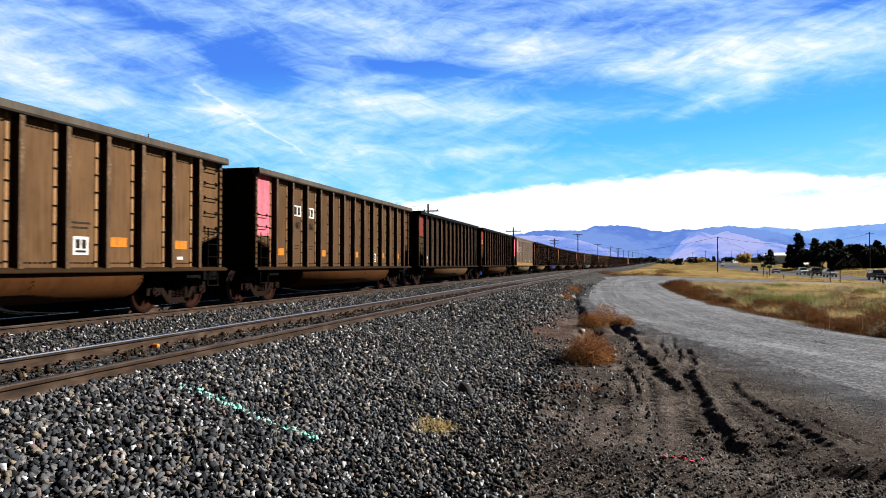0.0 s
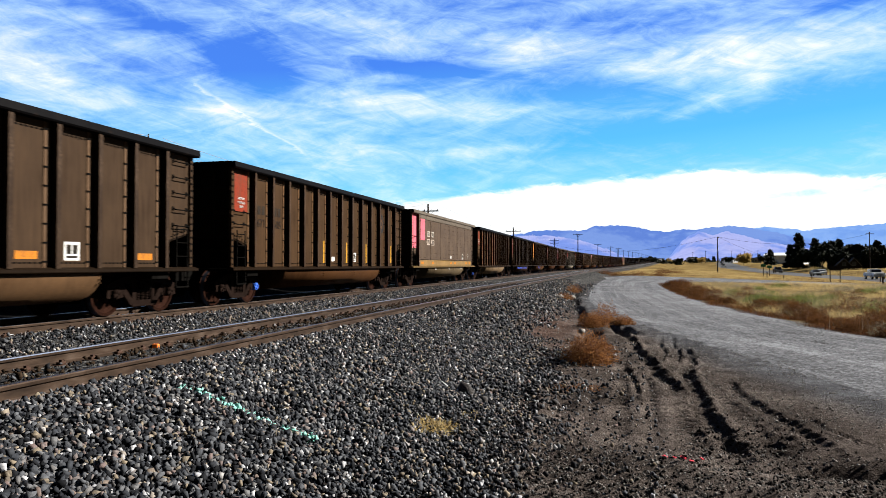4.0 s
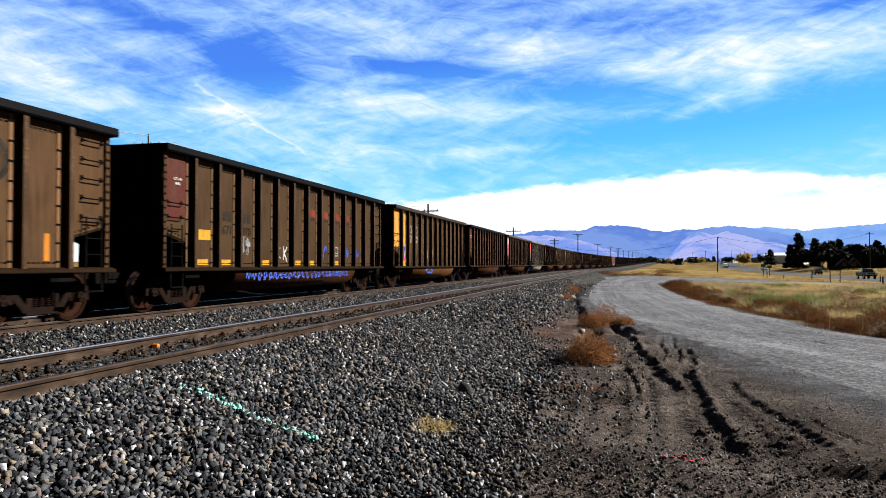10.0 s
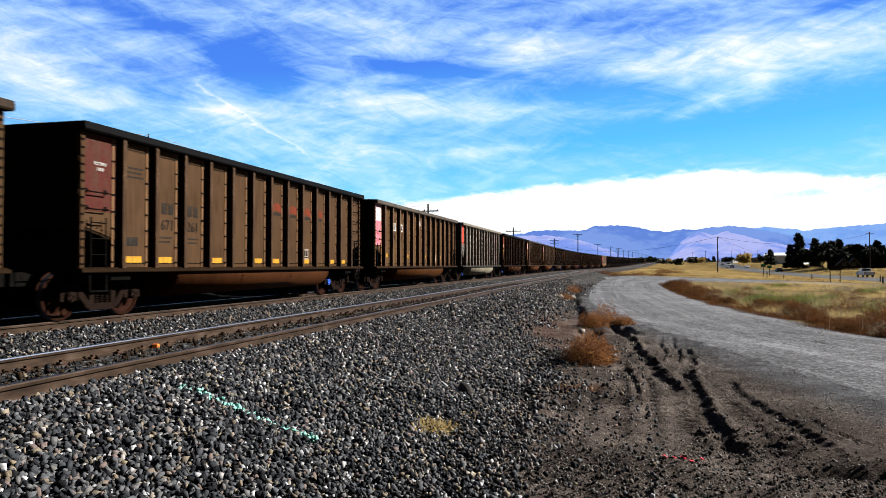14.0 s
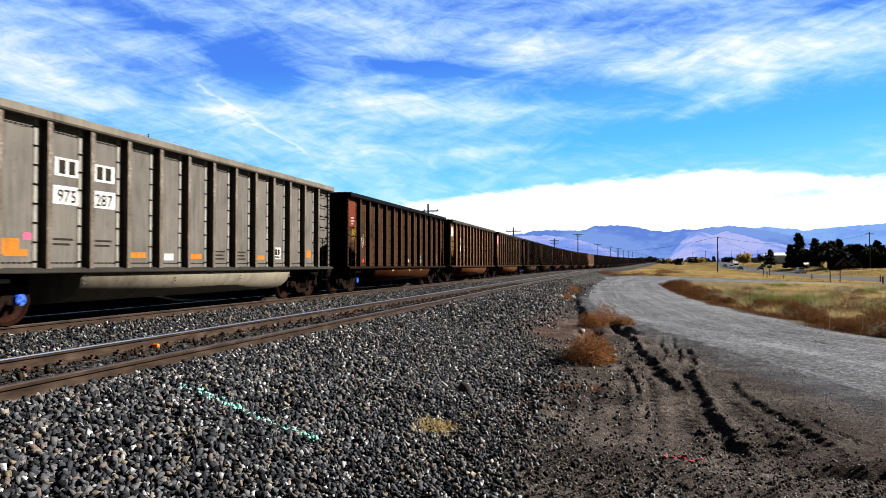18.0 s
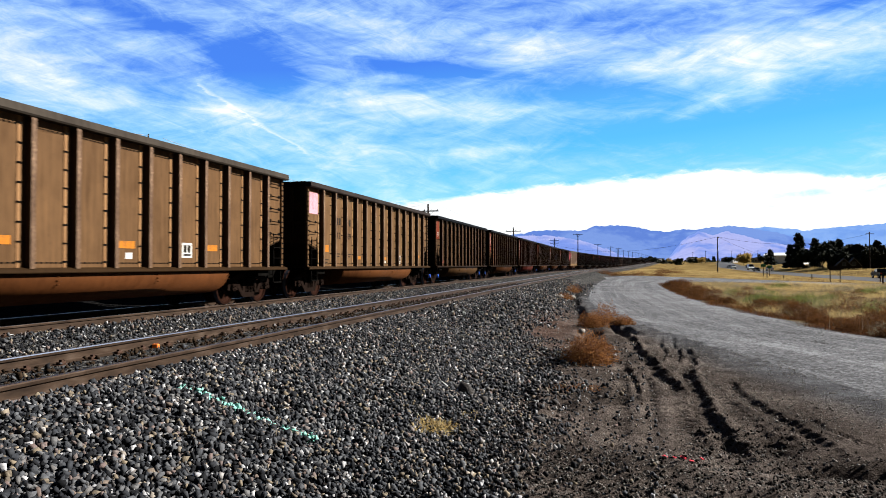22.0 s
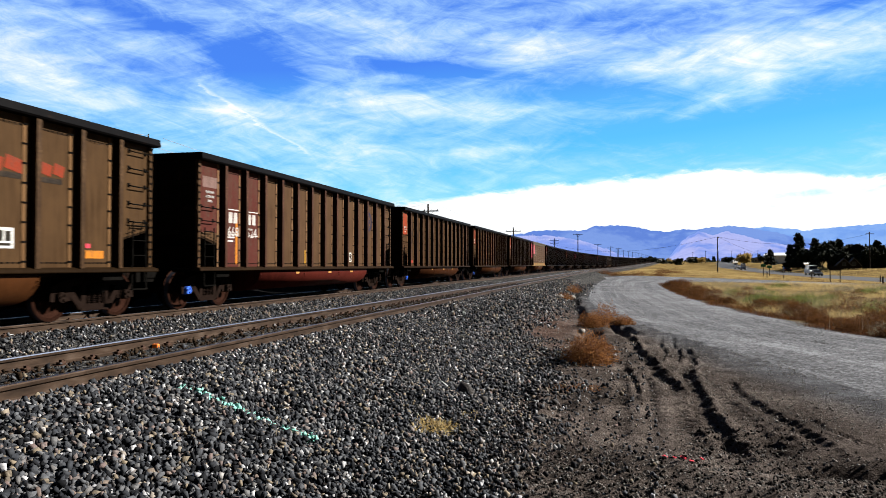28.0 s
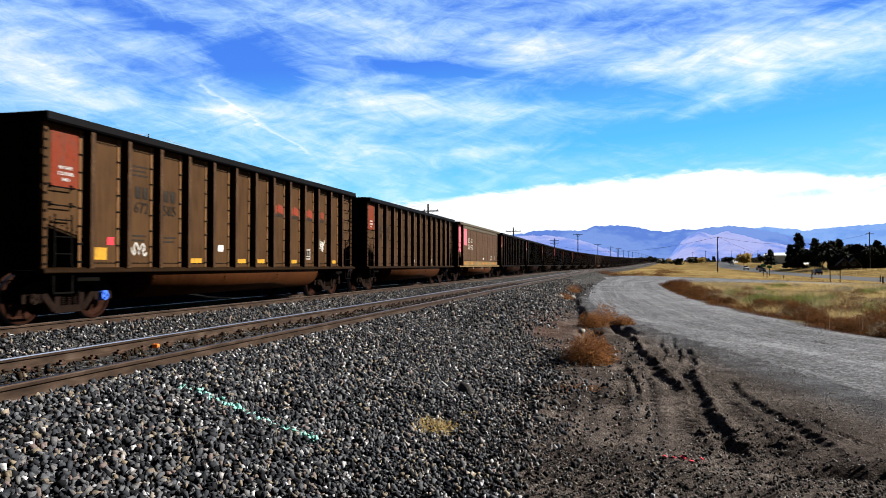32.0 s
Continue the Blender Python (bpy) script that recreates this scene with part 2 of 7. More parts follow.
def dome_material():
    m = bpy.data.materials.new("high_cloud_sky")
    m.use_nodes = True
    nt = m.node_tree
    nt.nodes.clear()
    uv = nt.nodes.new("ShaderNodeUVMap")
    uv.uv_map = "sky"
    sc = nt.nodes.new("ShaderNodeVectorMath")
    sc.operation = "SCALE"
    sc.inputs["Scale"].default_value = 100.0
    link(nt, uv.outputs[0], sc.inputs[0])
    sep = nt.nodes.new("ShaderNodeSeparateXYZ")
    link(nt, sc.outputs[0], sep.inputs[0])
    az, el = sep.outputs[0], sep.outputs[1]

    def streaks(scale, stretch, tilt, detail, rough, seed, warp=0.6):
        mp = nt.nodes.new("ShaderNodeMapping")
        mp.inputs["Rotation"].default_value = (0, 0, radians(tilt))
        mp.inputs["Location"].default_value = (seed, seed * 0.37, 0)
        link(nt, sc.outputs[0], mp.inputs[0])
        mp2 = nt.nodes.new("ShaderNodeMapping")
        mp2.inputs["Scale"].default_value = (1 / stretch, 1, 1)
        link(nt, mp.outputs[0], mp2.inputs[0])
        n = node(nt, "ShaderNodeTexNoise", Scale=scale, Detail=detail, Roughness=rough, Distortion=warp)
        link(nt, mp2.outputs[0], n.inputs["Vector"])
        return n.outputs[0]

    def blob(a, e, sa, se, amp, tilt=0.0):
        t = math.radians(tilt)
        da, de = calc(nt, "SUBTRACT", az, a), calc(nt, "SUBTRACT", el, e)
        p = calc(nt, "ADD", calc(nt, "MULTIPLY", da, math.cos(t) / sa), calc(nt, "MULTIPLY", de, math.sin(t) / sa))
        q = calc(nt, "ADD", calc(nt, "MULTIPLY", da, -math.sin(t) / se), calc(nt, "MULTIPLY", de, math.cos(t) / se))
        r = calc(nt, "ADD", calc(nt, "MULTIPLY", p, p), calc(nt, "MULTIPLY", q, q))
        return calc(nt, "MULTIPLY", calc(nt, "EXPONENT", calc(nt, "MULTIPLY", r, -1.0)), amp)

    soft = streaks(0.16, 3.2, -6, 6, 0.62, 3.1, 1.0)
    fine = streaks(0.75, 3.6, 9, 8, 0.68, 8.2, 0.9)
    wisp = streaks(0.36, 4.5, -14, 7, 0.66, 15.0, 1.4)
    d = calc(nt, "ADD", calc(nt, "MULTIPLY", soft, 0.55), calc(nt, "ADD", calc(nt, "MULTIPLY", fine, 0.65), calc(nt, "MULTIPLY", wisp, 0.65)))
    d = calc(nt, "SUBTRACT", calc(nt, "MULTIPLY", d, 1.6), 1.10)
    for args in ((-15.2, 15.0, 3.6, 1.5, -0.80, -12), (-21.5, 17.4, 4.5, 0.9, -0.40, -14), (-1.5, 15.4, 5.0, 0.55, -0.75, -4), (12.3, 13.1, 5.5, 1.0, -0.50, 0), (28.5, 10.5, 9.0, 1.9, -0.65, 5),
                 (14.0, 9.9, 9.0, 1.1, -0.40, 3), (-3.8, 8.0, 6.0, 1.0, 0.10, 0), (-23.5, 14.3, 3.0, 0.7, -0.25, -15), (12.0, 18.6, 4.0, 0.6, -0.20, 5), (31.0, 17.9, 5.0, 0.7, -0.35, 3),
                 (21.5, 15.7, 4.4, 1.6, 0.40, 8), (29.5, 15.3, 5.0, 1.1, 0.28, 5), (20.2, 11.9, 3.8, 0.5, 0.26, 18), (23.8, 13.3, 1.4, 1.0, 0.2, 50), (-17.1, 11.6, 2.3, 0.8, 0.55, 0), (-30.0, 13.6, 5.0, 2.4, 0.32, 0),
                 (-25.0, 11.8, 5.0, 1.0, 0.22, -5), (-7.0, 13.0, 5.5, 0.9, 0.34, -6), (2.1, 12.0, 5.5, 0.8, 0.36, 3), (-6.0, 17.8, 6.0, 1.1, 0.26, -14), (6.0, 17.0, 6.0, 1.3, 0.36, -5), (16.0, 14.9, 3.0, 0.4, 0.25, -5), (-8.3, 9.3, 6.0, 0.7, 0.22, 0), (5.2, 9.1, 6.5, 0.45, 0.28, 3)):
        d = calc(nt, "ADD", d, blob(*args))
    # the white bank over the mountains
    top = calc(nt, "ADD", 6.15, calc(nt, "MULTIPLY", calc(nt, "SUBTRACT", fine, 0.5), 1.0))
    top = calc(nt, "ADD", top, calc(nt, "MULTIPLY", calc(nt, "SUBTRACT", soft, 0.5), 1.0))
    top = calc(nt, "ADD", top, blob(19, 6, 10, 50, 1.15))
    top = calc(nt, "SUBTRACT", top, blob(-9, 6, 9, 50, 1.6))
    bank = calc(nt, "MULTIPLY", calc(nt, "SUBTRACT", top, el), 1.5, True)
    d = calc(nt, "ADD", d, calc(nt, "MULTIPLY", bank, 1.15))
    d = calc(nt, "SUBTRACT", d, blob(29, 5.2, 7, 0.5, 0.75, 2))
    d = calc(nt, "SUBTRACT", d, blob(24, 4.3, 7, 0.3, 0.4, -2))
    # an old vapour trail
    t = math.atan2(-5.1, 8.6)
    a0, e0 = -19.3, 13.6
    lx = calc(nt, "ADD", calc(nt, "MULTIPLY", calc(nt, "SUBTRACT", az, a0), math.cos(t)), calc(nt, "MULTIPLY", calc(nt, "SUBTRACT", el, e0), math.sin(t)))
    ly = calc(nt, "ADD", calc(nt, "MULTIPLY", calc(nt, "SUBTRACT", az, a0), -math.sin(t)), calc(nt, "MULTIPLY", calc(nt, "SUBTRACT", el, e0), math.cos(t)))
    ly = calc(nt, "ADD", ly, calc(nt, "ADD", calc(nt, "MULTIPLY", calc(nt, "SUBTRACT", fine, 0.5), 1.3), calc(nt, "MULTIPLY", calc(nt, "SUBTRACT", wisp, 0.5), 1.2)))
    trail = calc(nt, "MULTIPLY", calc(nt, "SUBTRACT", 0.17, calc(nt, "ABSOLUTE", ly)), 7.0, True)
    trail = calc(nt, "MULTIPLY", trail, calc(nt, "MULTIPLY", calc(nt, "MULTIPLY", lx, 2.0, True), calc(nt, "SUBTRACT", 10.2, lx), True))
    d = calc(nt, "ADD", d, calc(nt, "MULTIPLY", trail, 0.2))
    cloud = ramp(nt, d, [(0.0, (0.0,)), (0.4, (0.42,)), (0.85, (0.85,)), (1.0, (0.97,))])
    turned = calc(nt, "SUBTRACT", el, calc(nt, "MULTIPLY", az, 0.07))
    blue = ramp(nt, calc(nt, "MULTIPLY", turned, 1 / 24.0), [(0.0, (0.45, 0.80, 0.98)), (0.22, (0.20, 0.66, 0.95)), (0.37, (0.10, 0.49, 0.90)), (0.48, (0.10, 0.43, 0.88)), (0.66, (0.062, 0.225, 0.82)), (1.0, (0.06, 0.18, 0.74))])
    col = mix(nt, cloud, blue, ramp(nt, cloud, [(0.0, (0.27, 0.57, 0.98)), (0.5, (0.55, 0.83, 1.0)), (0.95, (0.97, 0.99, 1.0))]))
    em = nt.nodes.new("ShaderNodeEmission")
    link(nt, col, em.inputs["Color"])
    em.inputs["Strength"].default_value = 0.372
    out = nt.nodes.new("ShaderNodeOutputMaterial")
    link(nt, em.outputs[0], out.inputs["Surface"])
    return m


def sky_dome():
    az = np.linspace(-62, 58, 61)
    el = np.linspace(-1.5, 40, 30)
    A, E = np.meshgrid(az, el)
    a, e = np.radians(A - AXIS), np.radians(E)
    v = np.stack([np.sin(a) * np.cos(e), np.cos(a) * np.cos(e), np.sin(e)], -1).reshape(-1, 3) * DOME_R
    i = np.arange(len(v)).reshape(A.shape)
    f = np.stack([i[:-1, :-1], i[1:, :-1], i[1:, 1:], i[:-1, 1:]], -1).reshape(-1, 4)
    me = mesh_from("sky_backdrop", v, f, dome_material())
    lay = me.uv_layers.new(name="sky")
    uv = np.stack([A.ravel(), E.ravel()], -1)[f.ravel()] / 100.0
    lay.data.foreach_set("uv", uv.astype(np.float32).ravel())
    me.polygons.foreach_set("use_smooth", [True] * len(me.polygons))
    return tagged(new("sky_backdrop", me), "bright blue autumn sky with streaky white high cloud", "sky", kind="structure")


SKY = sky_dome()


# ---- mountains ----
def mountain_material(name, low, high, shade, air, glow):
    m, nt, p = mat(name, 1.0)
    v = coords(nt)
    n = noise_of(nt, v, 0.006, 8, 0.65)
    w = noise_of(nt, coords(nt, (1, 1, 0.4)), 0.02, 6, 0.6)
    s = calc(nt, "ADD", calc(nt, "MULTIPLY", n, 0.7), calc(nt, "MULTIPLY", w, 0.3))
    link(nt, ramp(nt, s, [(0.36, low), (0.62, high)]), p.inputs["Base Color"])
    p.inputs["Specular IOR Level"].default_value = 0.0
    # blue air haze and shaded patches are painted in as emission
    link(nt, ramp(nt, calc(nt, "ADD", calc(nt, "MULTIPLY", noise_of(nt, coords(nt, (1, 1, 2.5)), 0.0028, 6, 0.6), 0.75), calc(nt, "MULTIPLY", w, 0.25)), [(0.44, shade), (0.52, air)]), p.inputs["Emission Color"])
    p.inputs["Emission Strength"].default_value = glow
    return m


def mountain(name, sky_line, dist, depth, material, label, folds, seed):
    """A range from its skyline (degrees across, degrees up), with spurs and gullies down its face."""
    az = np.linspace(sky_line[0][0], sky_line[-1][0], 320)
    top = np.interp(az, [p[0] for p in sky_line], [p[1] for p in sky_line])
    top = top + 0.05 * grain(az * 3, az * 0 + seed, 1.3) + 0.035 * grain(az * 9, az * 0 + seed, 1.3)
    rows = 40
    t = np.linspace(0, 1, rows)[:, None]
    d = dist + depth * t
    crest = np.tan(np.radians(np.maximum(top, 0.02)))[None] * (dist + depth) + 1.66
    ridge = grain(az[None] * folds + 1.2 * t, t * 1.5 + seed, 1.0) * 0.6 + grain(az[None] * folds * 2.3 - t, t * 2 + seed, 1.0) * 0.4
    base = 9.0
    z = base + (crest - base) * (t ** 1.15) + (crest - base) * 0.26 * ridge * (t * (1 - t) * 4)
    a = np.radians(az[None] - AXIS) + 0 * t
    dd = d + depth * 0.25 * ridge * (t * (1 - t) * 4)
    v = np.stack([np.sin(a) * dd, np.cos(a) * dd, z], -1).reshape(-1, 3)
    i = np.arange(len(v)).reshape(rows, len(az))
    f = np.stack([i[:-1, :-1], i[:-1, 1:], i[1:, 1:], i[1:, :-1]], -1).reshape(-1, 4)
    me = mesh_from(name, v, f, material)
    me.polygons.foreach_set("use_smooth", [True] * len(me.polygons))
    return tagged(new(name, me), label, "mountain", kind="structure")


FAR_BLUE = mountain_material("far_forest_haze_glow", (0.01382, 0.02304, 0.04148), (0.03226, 0.04608, 0.06452), (0.19, 0.37, 0.84), (0.25, 0.44, 0.88), 0.33)
MID_BLUE = mountain_material("forest_slope_haze_glow", (0.03, 0.035, 0.06), (0.075, 0.08, 0.10), (0.13, 0.25, 0.72), (0.21, 0.35, 0.80), 0.31)
BARE = mountain_material("bare_slope_haze_glow", (0.15, 0.135, 0.16), (0.30, 0.27, 0.28), (0.20, 0.31, 0.80), (0.43, 0.46, 0.84), 0.32)
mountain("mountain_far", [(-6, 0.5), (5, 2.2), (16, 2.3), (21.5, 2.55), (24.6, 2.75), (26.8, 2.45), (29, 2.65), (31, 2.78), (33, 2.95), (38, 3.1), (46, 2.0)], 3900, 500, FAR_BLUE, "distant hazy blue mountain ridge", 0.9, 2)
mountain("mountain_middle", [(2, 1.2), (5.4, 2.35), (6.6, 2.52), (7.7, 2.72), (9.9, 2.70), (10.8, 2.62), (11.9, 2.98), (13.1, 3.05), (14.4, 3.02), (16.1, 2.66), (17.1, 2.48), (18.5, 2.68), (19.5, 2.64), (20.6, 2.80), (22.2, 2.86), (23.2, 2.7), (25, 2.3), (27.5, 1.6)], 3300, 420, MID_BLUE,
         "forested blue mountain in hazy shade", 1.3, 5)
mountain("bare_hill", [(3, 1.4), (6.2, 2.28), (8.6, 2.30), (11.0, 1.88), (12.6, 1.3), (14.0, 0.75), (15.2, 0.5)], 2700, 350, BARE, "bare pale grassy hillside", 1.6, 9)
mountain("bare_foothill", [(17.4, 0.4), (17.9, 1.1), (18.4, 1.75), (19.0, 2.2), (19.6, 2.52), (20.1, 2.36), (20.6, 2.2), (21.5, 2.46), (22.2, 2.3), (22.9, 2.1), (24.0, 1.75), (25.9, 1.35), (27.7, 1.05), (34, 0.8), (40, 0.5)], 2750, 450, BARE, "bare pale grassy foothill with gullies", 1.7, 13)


# ---- ground materials ----
def ground_material():
    m, nt, p = mat("ground_soil", 0.95)
    p.inputs["Specular IOR Level"].default_value = 0.0
    v = coords(nt)
    att = [nt.nodes.new("ShaderNodeAttribute") for _ in range(4)]
    att[0].attribute_name, att[1].attribute_name, att[2].attribute_name = "ballast", "grass", "gravel"
    att[3].attribute_name = "rust"
    # the coal mask carries shade painted on the ground under the train
    coal = nt.nodes.new("ShaderNodeAttribute")
    coal.attribute_name = "coal"
    big, fine, grit = noise_of(nt, v, 0.9, 6), noise_of(nt, v, 14, 5), noise_of(nt, v, 60, 3)
    s = calc(nt, "ADD", calc(nt, "MULTIPLY", big, 0.4), calc(nt, "ADD", calc(nt, "MULTIPLY", fine, 0.25), calc(nt, "MULTIPLY", grit, 0.35)))
    dirt = ramp(nt, s, [(0.36, (0.0105, 0.0087, 0.0078)), (0.5, (0.046, 0.038, 0.0335)), (0.64, (0.138, 0.115, 0.102))])
    red = nt.nodes.new("ShaderNodeAttribute")
    red.attribute_name = "red_dirt"
    dirt = mix(nt, calc(nt, "MULTIPLY", red.outputs["Fac"], 0.8), dirt, ramp(nt, s, [(0.38, (0.016, 0.009, 0.007)), (0.5, (0.060, 0.036, 0.028)), (0.64, (0.13, 0.085, 0.068))]))
    vor = node(nt, "ShaderNodeTexVoronoi", Scale=17.0)
    link(nt, v, vor.inputs["Vector"])
    stone = ramp(nt, vor.outputs["Color"], [(0.1, (0.005, 0.005, 0.006)), (0.55, (0.030, 0.031, 0.033)), (0.95, (0.13, 0.122, 0.11))])
    straw = ramp(nt, calc(nt, "ADD", calc(nt, "MULTIPLY", noise_of(nt, v, 0.12, 5), 0.6), calc(nt, "MULTIPLY", noise_of(nt, v, 2.2, 4), 0.4)),
                 [(0.38, (0.035, 0.020, 0.010)), (0.47, (0.10, 0.068, 0.028)), (0.60, (0.22, 0.160, 0.063))])
    patchy = calc(nt, "ADD", att[2].outputs["Fac"], calc(nt, "MULTIPLY", calc(nt, "SUBTRACT", noise_of(nt, v, 2.6, 6, 0.7), 0.5), 0.9), True)
    c = mix(nt, calc(nt, "MULTIPLY", patchy, calc(nt, "GREATER_THAN", att[2].outputs["Fac"], 0.02)), dirt, ramp(nt, s, [(0.34, (0.015, 0.0145, 0.0145)), (0.5, (0.052, 0.053, 0.057)), (0.66, (0.17, 0.173, 0.185))]))
    c = mix(nt, att[0].outputs["Fac"], c, stone)
    # near-black tone stands in for the train's shade on the ground
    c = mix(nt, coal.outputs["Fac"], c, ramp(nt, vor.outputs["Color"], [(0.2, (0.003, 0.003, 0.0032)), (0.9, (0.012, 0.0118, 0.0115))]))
    straw = mix(nt, att[3].outputs["Fac"], straw, ramp(nt, fine, [(0.35, (0.010, 0.005, 0.003)), (0.65, (0.045, 0.020, 0.010))]))
    c = mix(nt, att[1].outputs["Fac"], c, straw)
    link(nt, c, p.inputs["Base Color"])
    bump(nt, p, calc(nt, "ADD", calc(nt, "MULTIPLY", fine, 0.7), calc(nt, "MULTIPLY", grit, 0.8)), 1.0, 0.04)
    return m


def grid_axis(*runs):
    out = []
    for a, b, n in runs:
        out += list(np.linspace(a, b, n, endpoint=False))
    return np.array(out + [runs[-1][1]])


def grass_mask(x, y):
    """Where the straw field lies: right of the gravel road and beyond its bend."""
    edge = isl_edge(y)
    island = smooth(-0.3, 0.4, x - edge + 0.25 * grain(x, y, 1.3)) * smooth(70, 67, y + 0.14 * (x - 20))
    far_edge = np.interp(x, [-4, 0, 7.5, 15, 21, 26, 60], [120, 115, 101, 91, 86, 79, 72])
    beyond = smooth(-1, 1.5, y - far_edge) * smooth(-3.0, -1.0, x - shift(y))
    left = smooth(-26, -30, x - shift(y))
    return np.clip(island + beyond + left, 0, 1)


def rust_mask(x, y):
    """Where rust-brown weeds crowd the road's edge."""
    edge = isl_edge(y)
    w = np.interp(y, [15, 22, 24, 26, 28.5, 30, 34, 43, 52, 66], [2.8, 3.2, 1.6, 1.2, 0.4, 0.9, 1.0, 1.3, 1.9, 2.4])
    u = x - edge + 0.4 * grain(x, y, 0.9, 3)
    return smooth(w, w * 0.55, u) * smooth(-0.35, 0.15, u) * (y < 70) * (x < 20)


SOIL = ground_material()
gx = grid_axis((-4200, -300, 12), (-300, -24, 14), (-24, -5, 60), (-5, -2, 30), (-2, 3.2, 165), (3.2, 7, 38), (7, 60, 60), (60, 400, 24), (400, 4200, 14))
gy = grid_axis((-500, -20, 20), (-20, 2, 22), (2, 4.5, 25), (4.5, 14, 340), (14, 24, 110), (24, 60, 80), (60, 220, 80), (220, 900, 40), (900, 4700, 20))
GX, GY = np.meshgrid(gx, gy)
GZ = height(GX, GY)
nx, ny = len(gx), len(gy)
idx = np.arange(nx * ny).reshape(ny, nx)
quads = np.stack([idx[:-1, :-1], idx[:-1, 1:], idx[1:, 1:], idx[1:, :-1]], -1).reshape(-1, 4)
gm = mesh_from("ground", np.stack([GX, GY, GZ], -1).reshape(-1, 3), quads, SOIL)
U = GX - shift(GY)
# coal covers the strip under and behind the train, darkened as painted shade
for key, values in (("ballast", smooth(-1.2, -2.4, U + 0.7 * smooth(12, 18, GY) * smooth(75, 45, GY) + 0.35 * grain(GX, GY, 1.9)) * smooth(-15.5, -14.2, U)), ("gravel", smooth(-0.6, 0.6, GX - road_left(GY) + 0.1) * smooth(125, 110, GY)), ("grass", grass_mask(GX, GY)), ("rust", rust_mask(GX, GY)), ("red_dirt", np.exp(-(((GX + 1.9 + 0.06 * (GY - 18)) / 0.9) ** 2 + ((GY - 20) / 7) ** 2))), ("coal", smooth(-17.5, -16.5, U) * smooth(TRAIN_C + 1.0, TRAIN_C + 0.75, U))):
    at = gm.attributes.new(key, "FLOAT", "POINT")
    at.data.foreach_set("value", values.astype(np.float32).ravel())
gm.polygons.foreach_set("use_smooth", [True] * len(gm.polygons))
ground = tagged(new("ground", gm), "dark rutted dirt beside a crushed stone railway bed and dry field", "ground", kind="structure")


# ---- gravel road ----
def gravel_material():
    m, nt, p = mat("road_gravel", 0.95)
    v = coords(nt)
    big, mid, fine = noise_of(nt, v, 0.35, 5), noise_of(nt, v, 9, 5), noise_of(nt, v, 55, 3)
    vor = node(nt, "ShaderNodeTexVoronoi", Scale=26.0)
    link(nt, v, vor.inputs["Vector"])
    sepc = nt.nodes.new("ShaderNodeSeparateColor")
    link(nt, vor.outputs["Color"], sepc.inputs[0])
    s = calc(nt, "ADD", calc(nt, "MULTIPLY", big, 0.30), calc(nt, "ADD", calc(nt, "MULTIPLY", mid, 0.18), calc(nt, "ADD", calc(nt, "MULTIPLY", fine, 0.31), calc(nt, "MULTIPLY", calc(nt, "SUBTRACT", sepc.outputs[0], 0.03), 0.24))))
    uv = nt.nodes.new("ShaderNodeUVMap")
    uv.uv_map = "lane"
    lanes = nt.nodes.new("ShaderNodeMapping")
    lanes.inputs["Scale"].default_value = (1.0, 0.022, 1.0)
    link(nt, uv.outputs[0], lanes.inputs[0])
    broad, narrow = noise_of(nt, lanes.outputs[0], 0.9, 3, 0.5), noise_of(nt, lanes.outputs[0], 5.0, 4, 0.6)
    s = calc(nt, "ADD", s, calc(nt, "ADD", calc(nt, "MULTIPLY", calc(nt, "SUBTRACT", broad, 0.5), 0.30), calc(nt, "MULTIPLY", calc(nt, "SUBTRACT", narrow, 0.5), 0.30)))
    link(nt, ramp(nt, s, [(0.30, (0.024, 0.023, 0.023)), (0.5, (0.075, 0.076, 0.081)), (0.68, (0.20, 0.203, 0.215))]), p.inputs["Base Color"])
    bump(nt, p, calc(nt, "ADD", calc(nt, "MULTIPLY", narrow, 1.5), fine), 0.7, 0.03)
    return m


GRAVEL = gravel_material()


def strip(name, left, right, material, lift, steps, across, label, category):
    """A road between two edge lines, laid on the ground."""
    def along(pts):
        pts = np.array(pts, dtype=float)
        d = np.concatenate([[0], np.cumsum(np.hypot(*np.diff(pts, axis=0).T))])
        t = np.linspace(0, d[-1], steps)
        q = np.stack([np.interp(t, d, pts[:, k]) for k in (0, 1)], 1)
        for _ in range(6):
            q[1:-1] = (q[:-2] + 2 * q[1:-1] + q[2:]) / 4
        return q
    a, b = along(left), along(right)
    w = np.linspace(0, 1, across)[None, :, None]
    q = a[:, None] * (1 - w) + b[:, None] * w
    rough = 0.16 * grain(q[..., 0], q[..., 1], 3.1, 3)
    q[:, 0, 0] += rough[:, 0]
    q[:, -1, 0] += rough[:, -1]
    z = height(q[..., 0], q[..., 1]) + lift
    side = np.minimum(np.arange(across), np.arange(across)[::-1]) * (1.0 / max(1, across // 8))
    z -= (lift + 0.04) * (1 - np.clip(side, 0, 1))[None]
    vs = np.concatenate([q, z[..., None]], -1).reshape(-1, 3)
    i = np.arange(steps * across).reshape(steps, across)
    f = np.stack([i[:-1, :-1], i[:-1, 1:], i[1:, 1:], i[1:, :-1]], -1).reshape(-1, 4)
    me = mesh_from(name, vs, f, material)
    me.polygons.foreach_set("use_smooth", [True] * len(me.polygons))
    far = np.concatenate([[0], np.cumsum(np.hypot(*np.diff((a + b) / 2, axis=0).T))])
    lane = np.stack([np.broadcast_to(np.linspace(0, 7, across)[None], (steps, across)), np.broadcast_to(far[:, None], (steps, across))], -1).reshape(-1, 2)
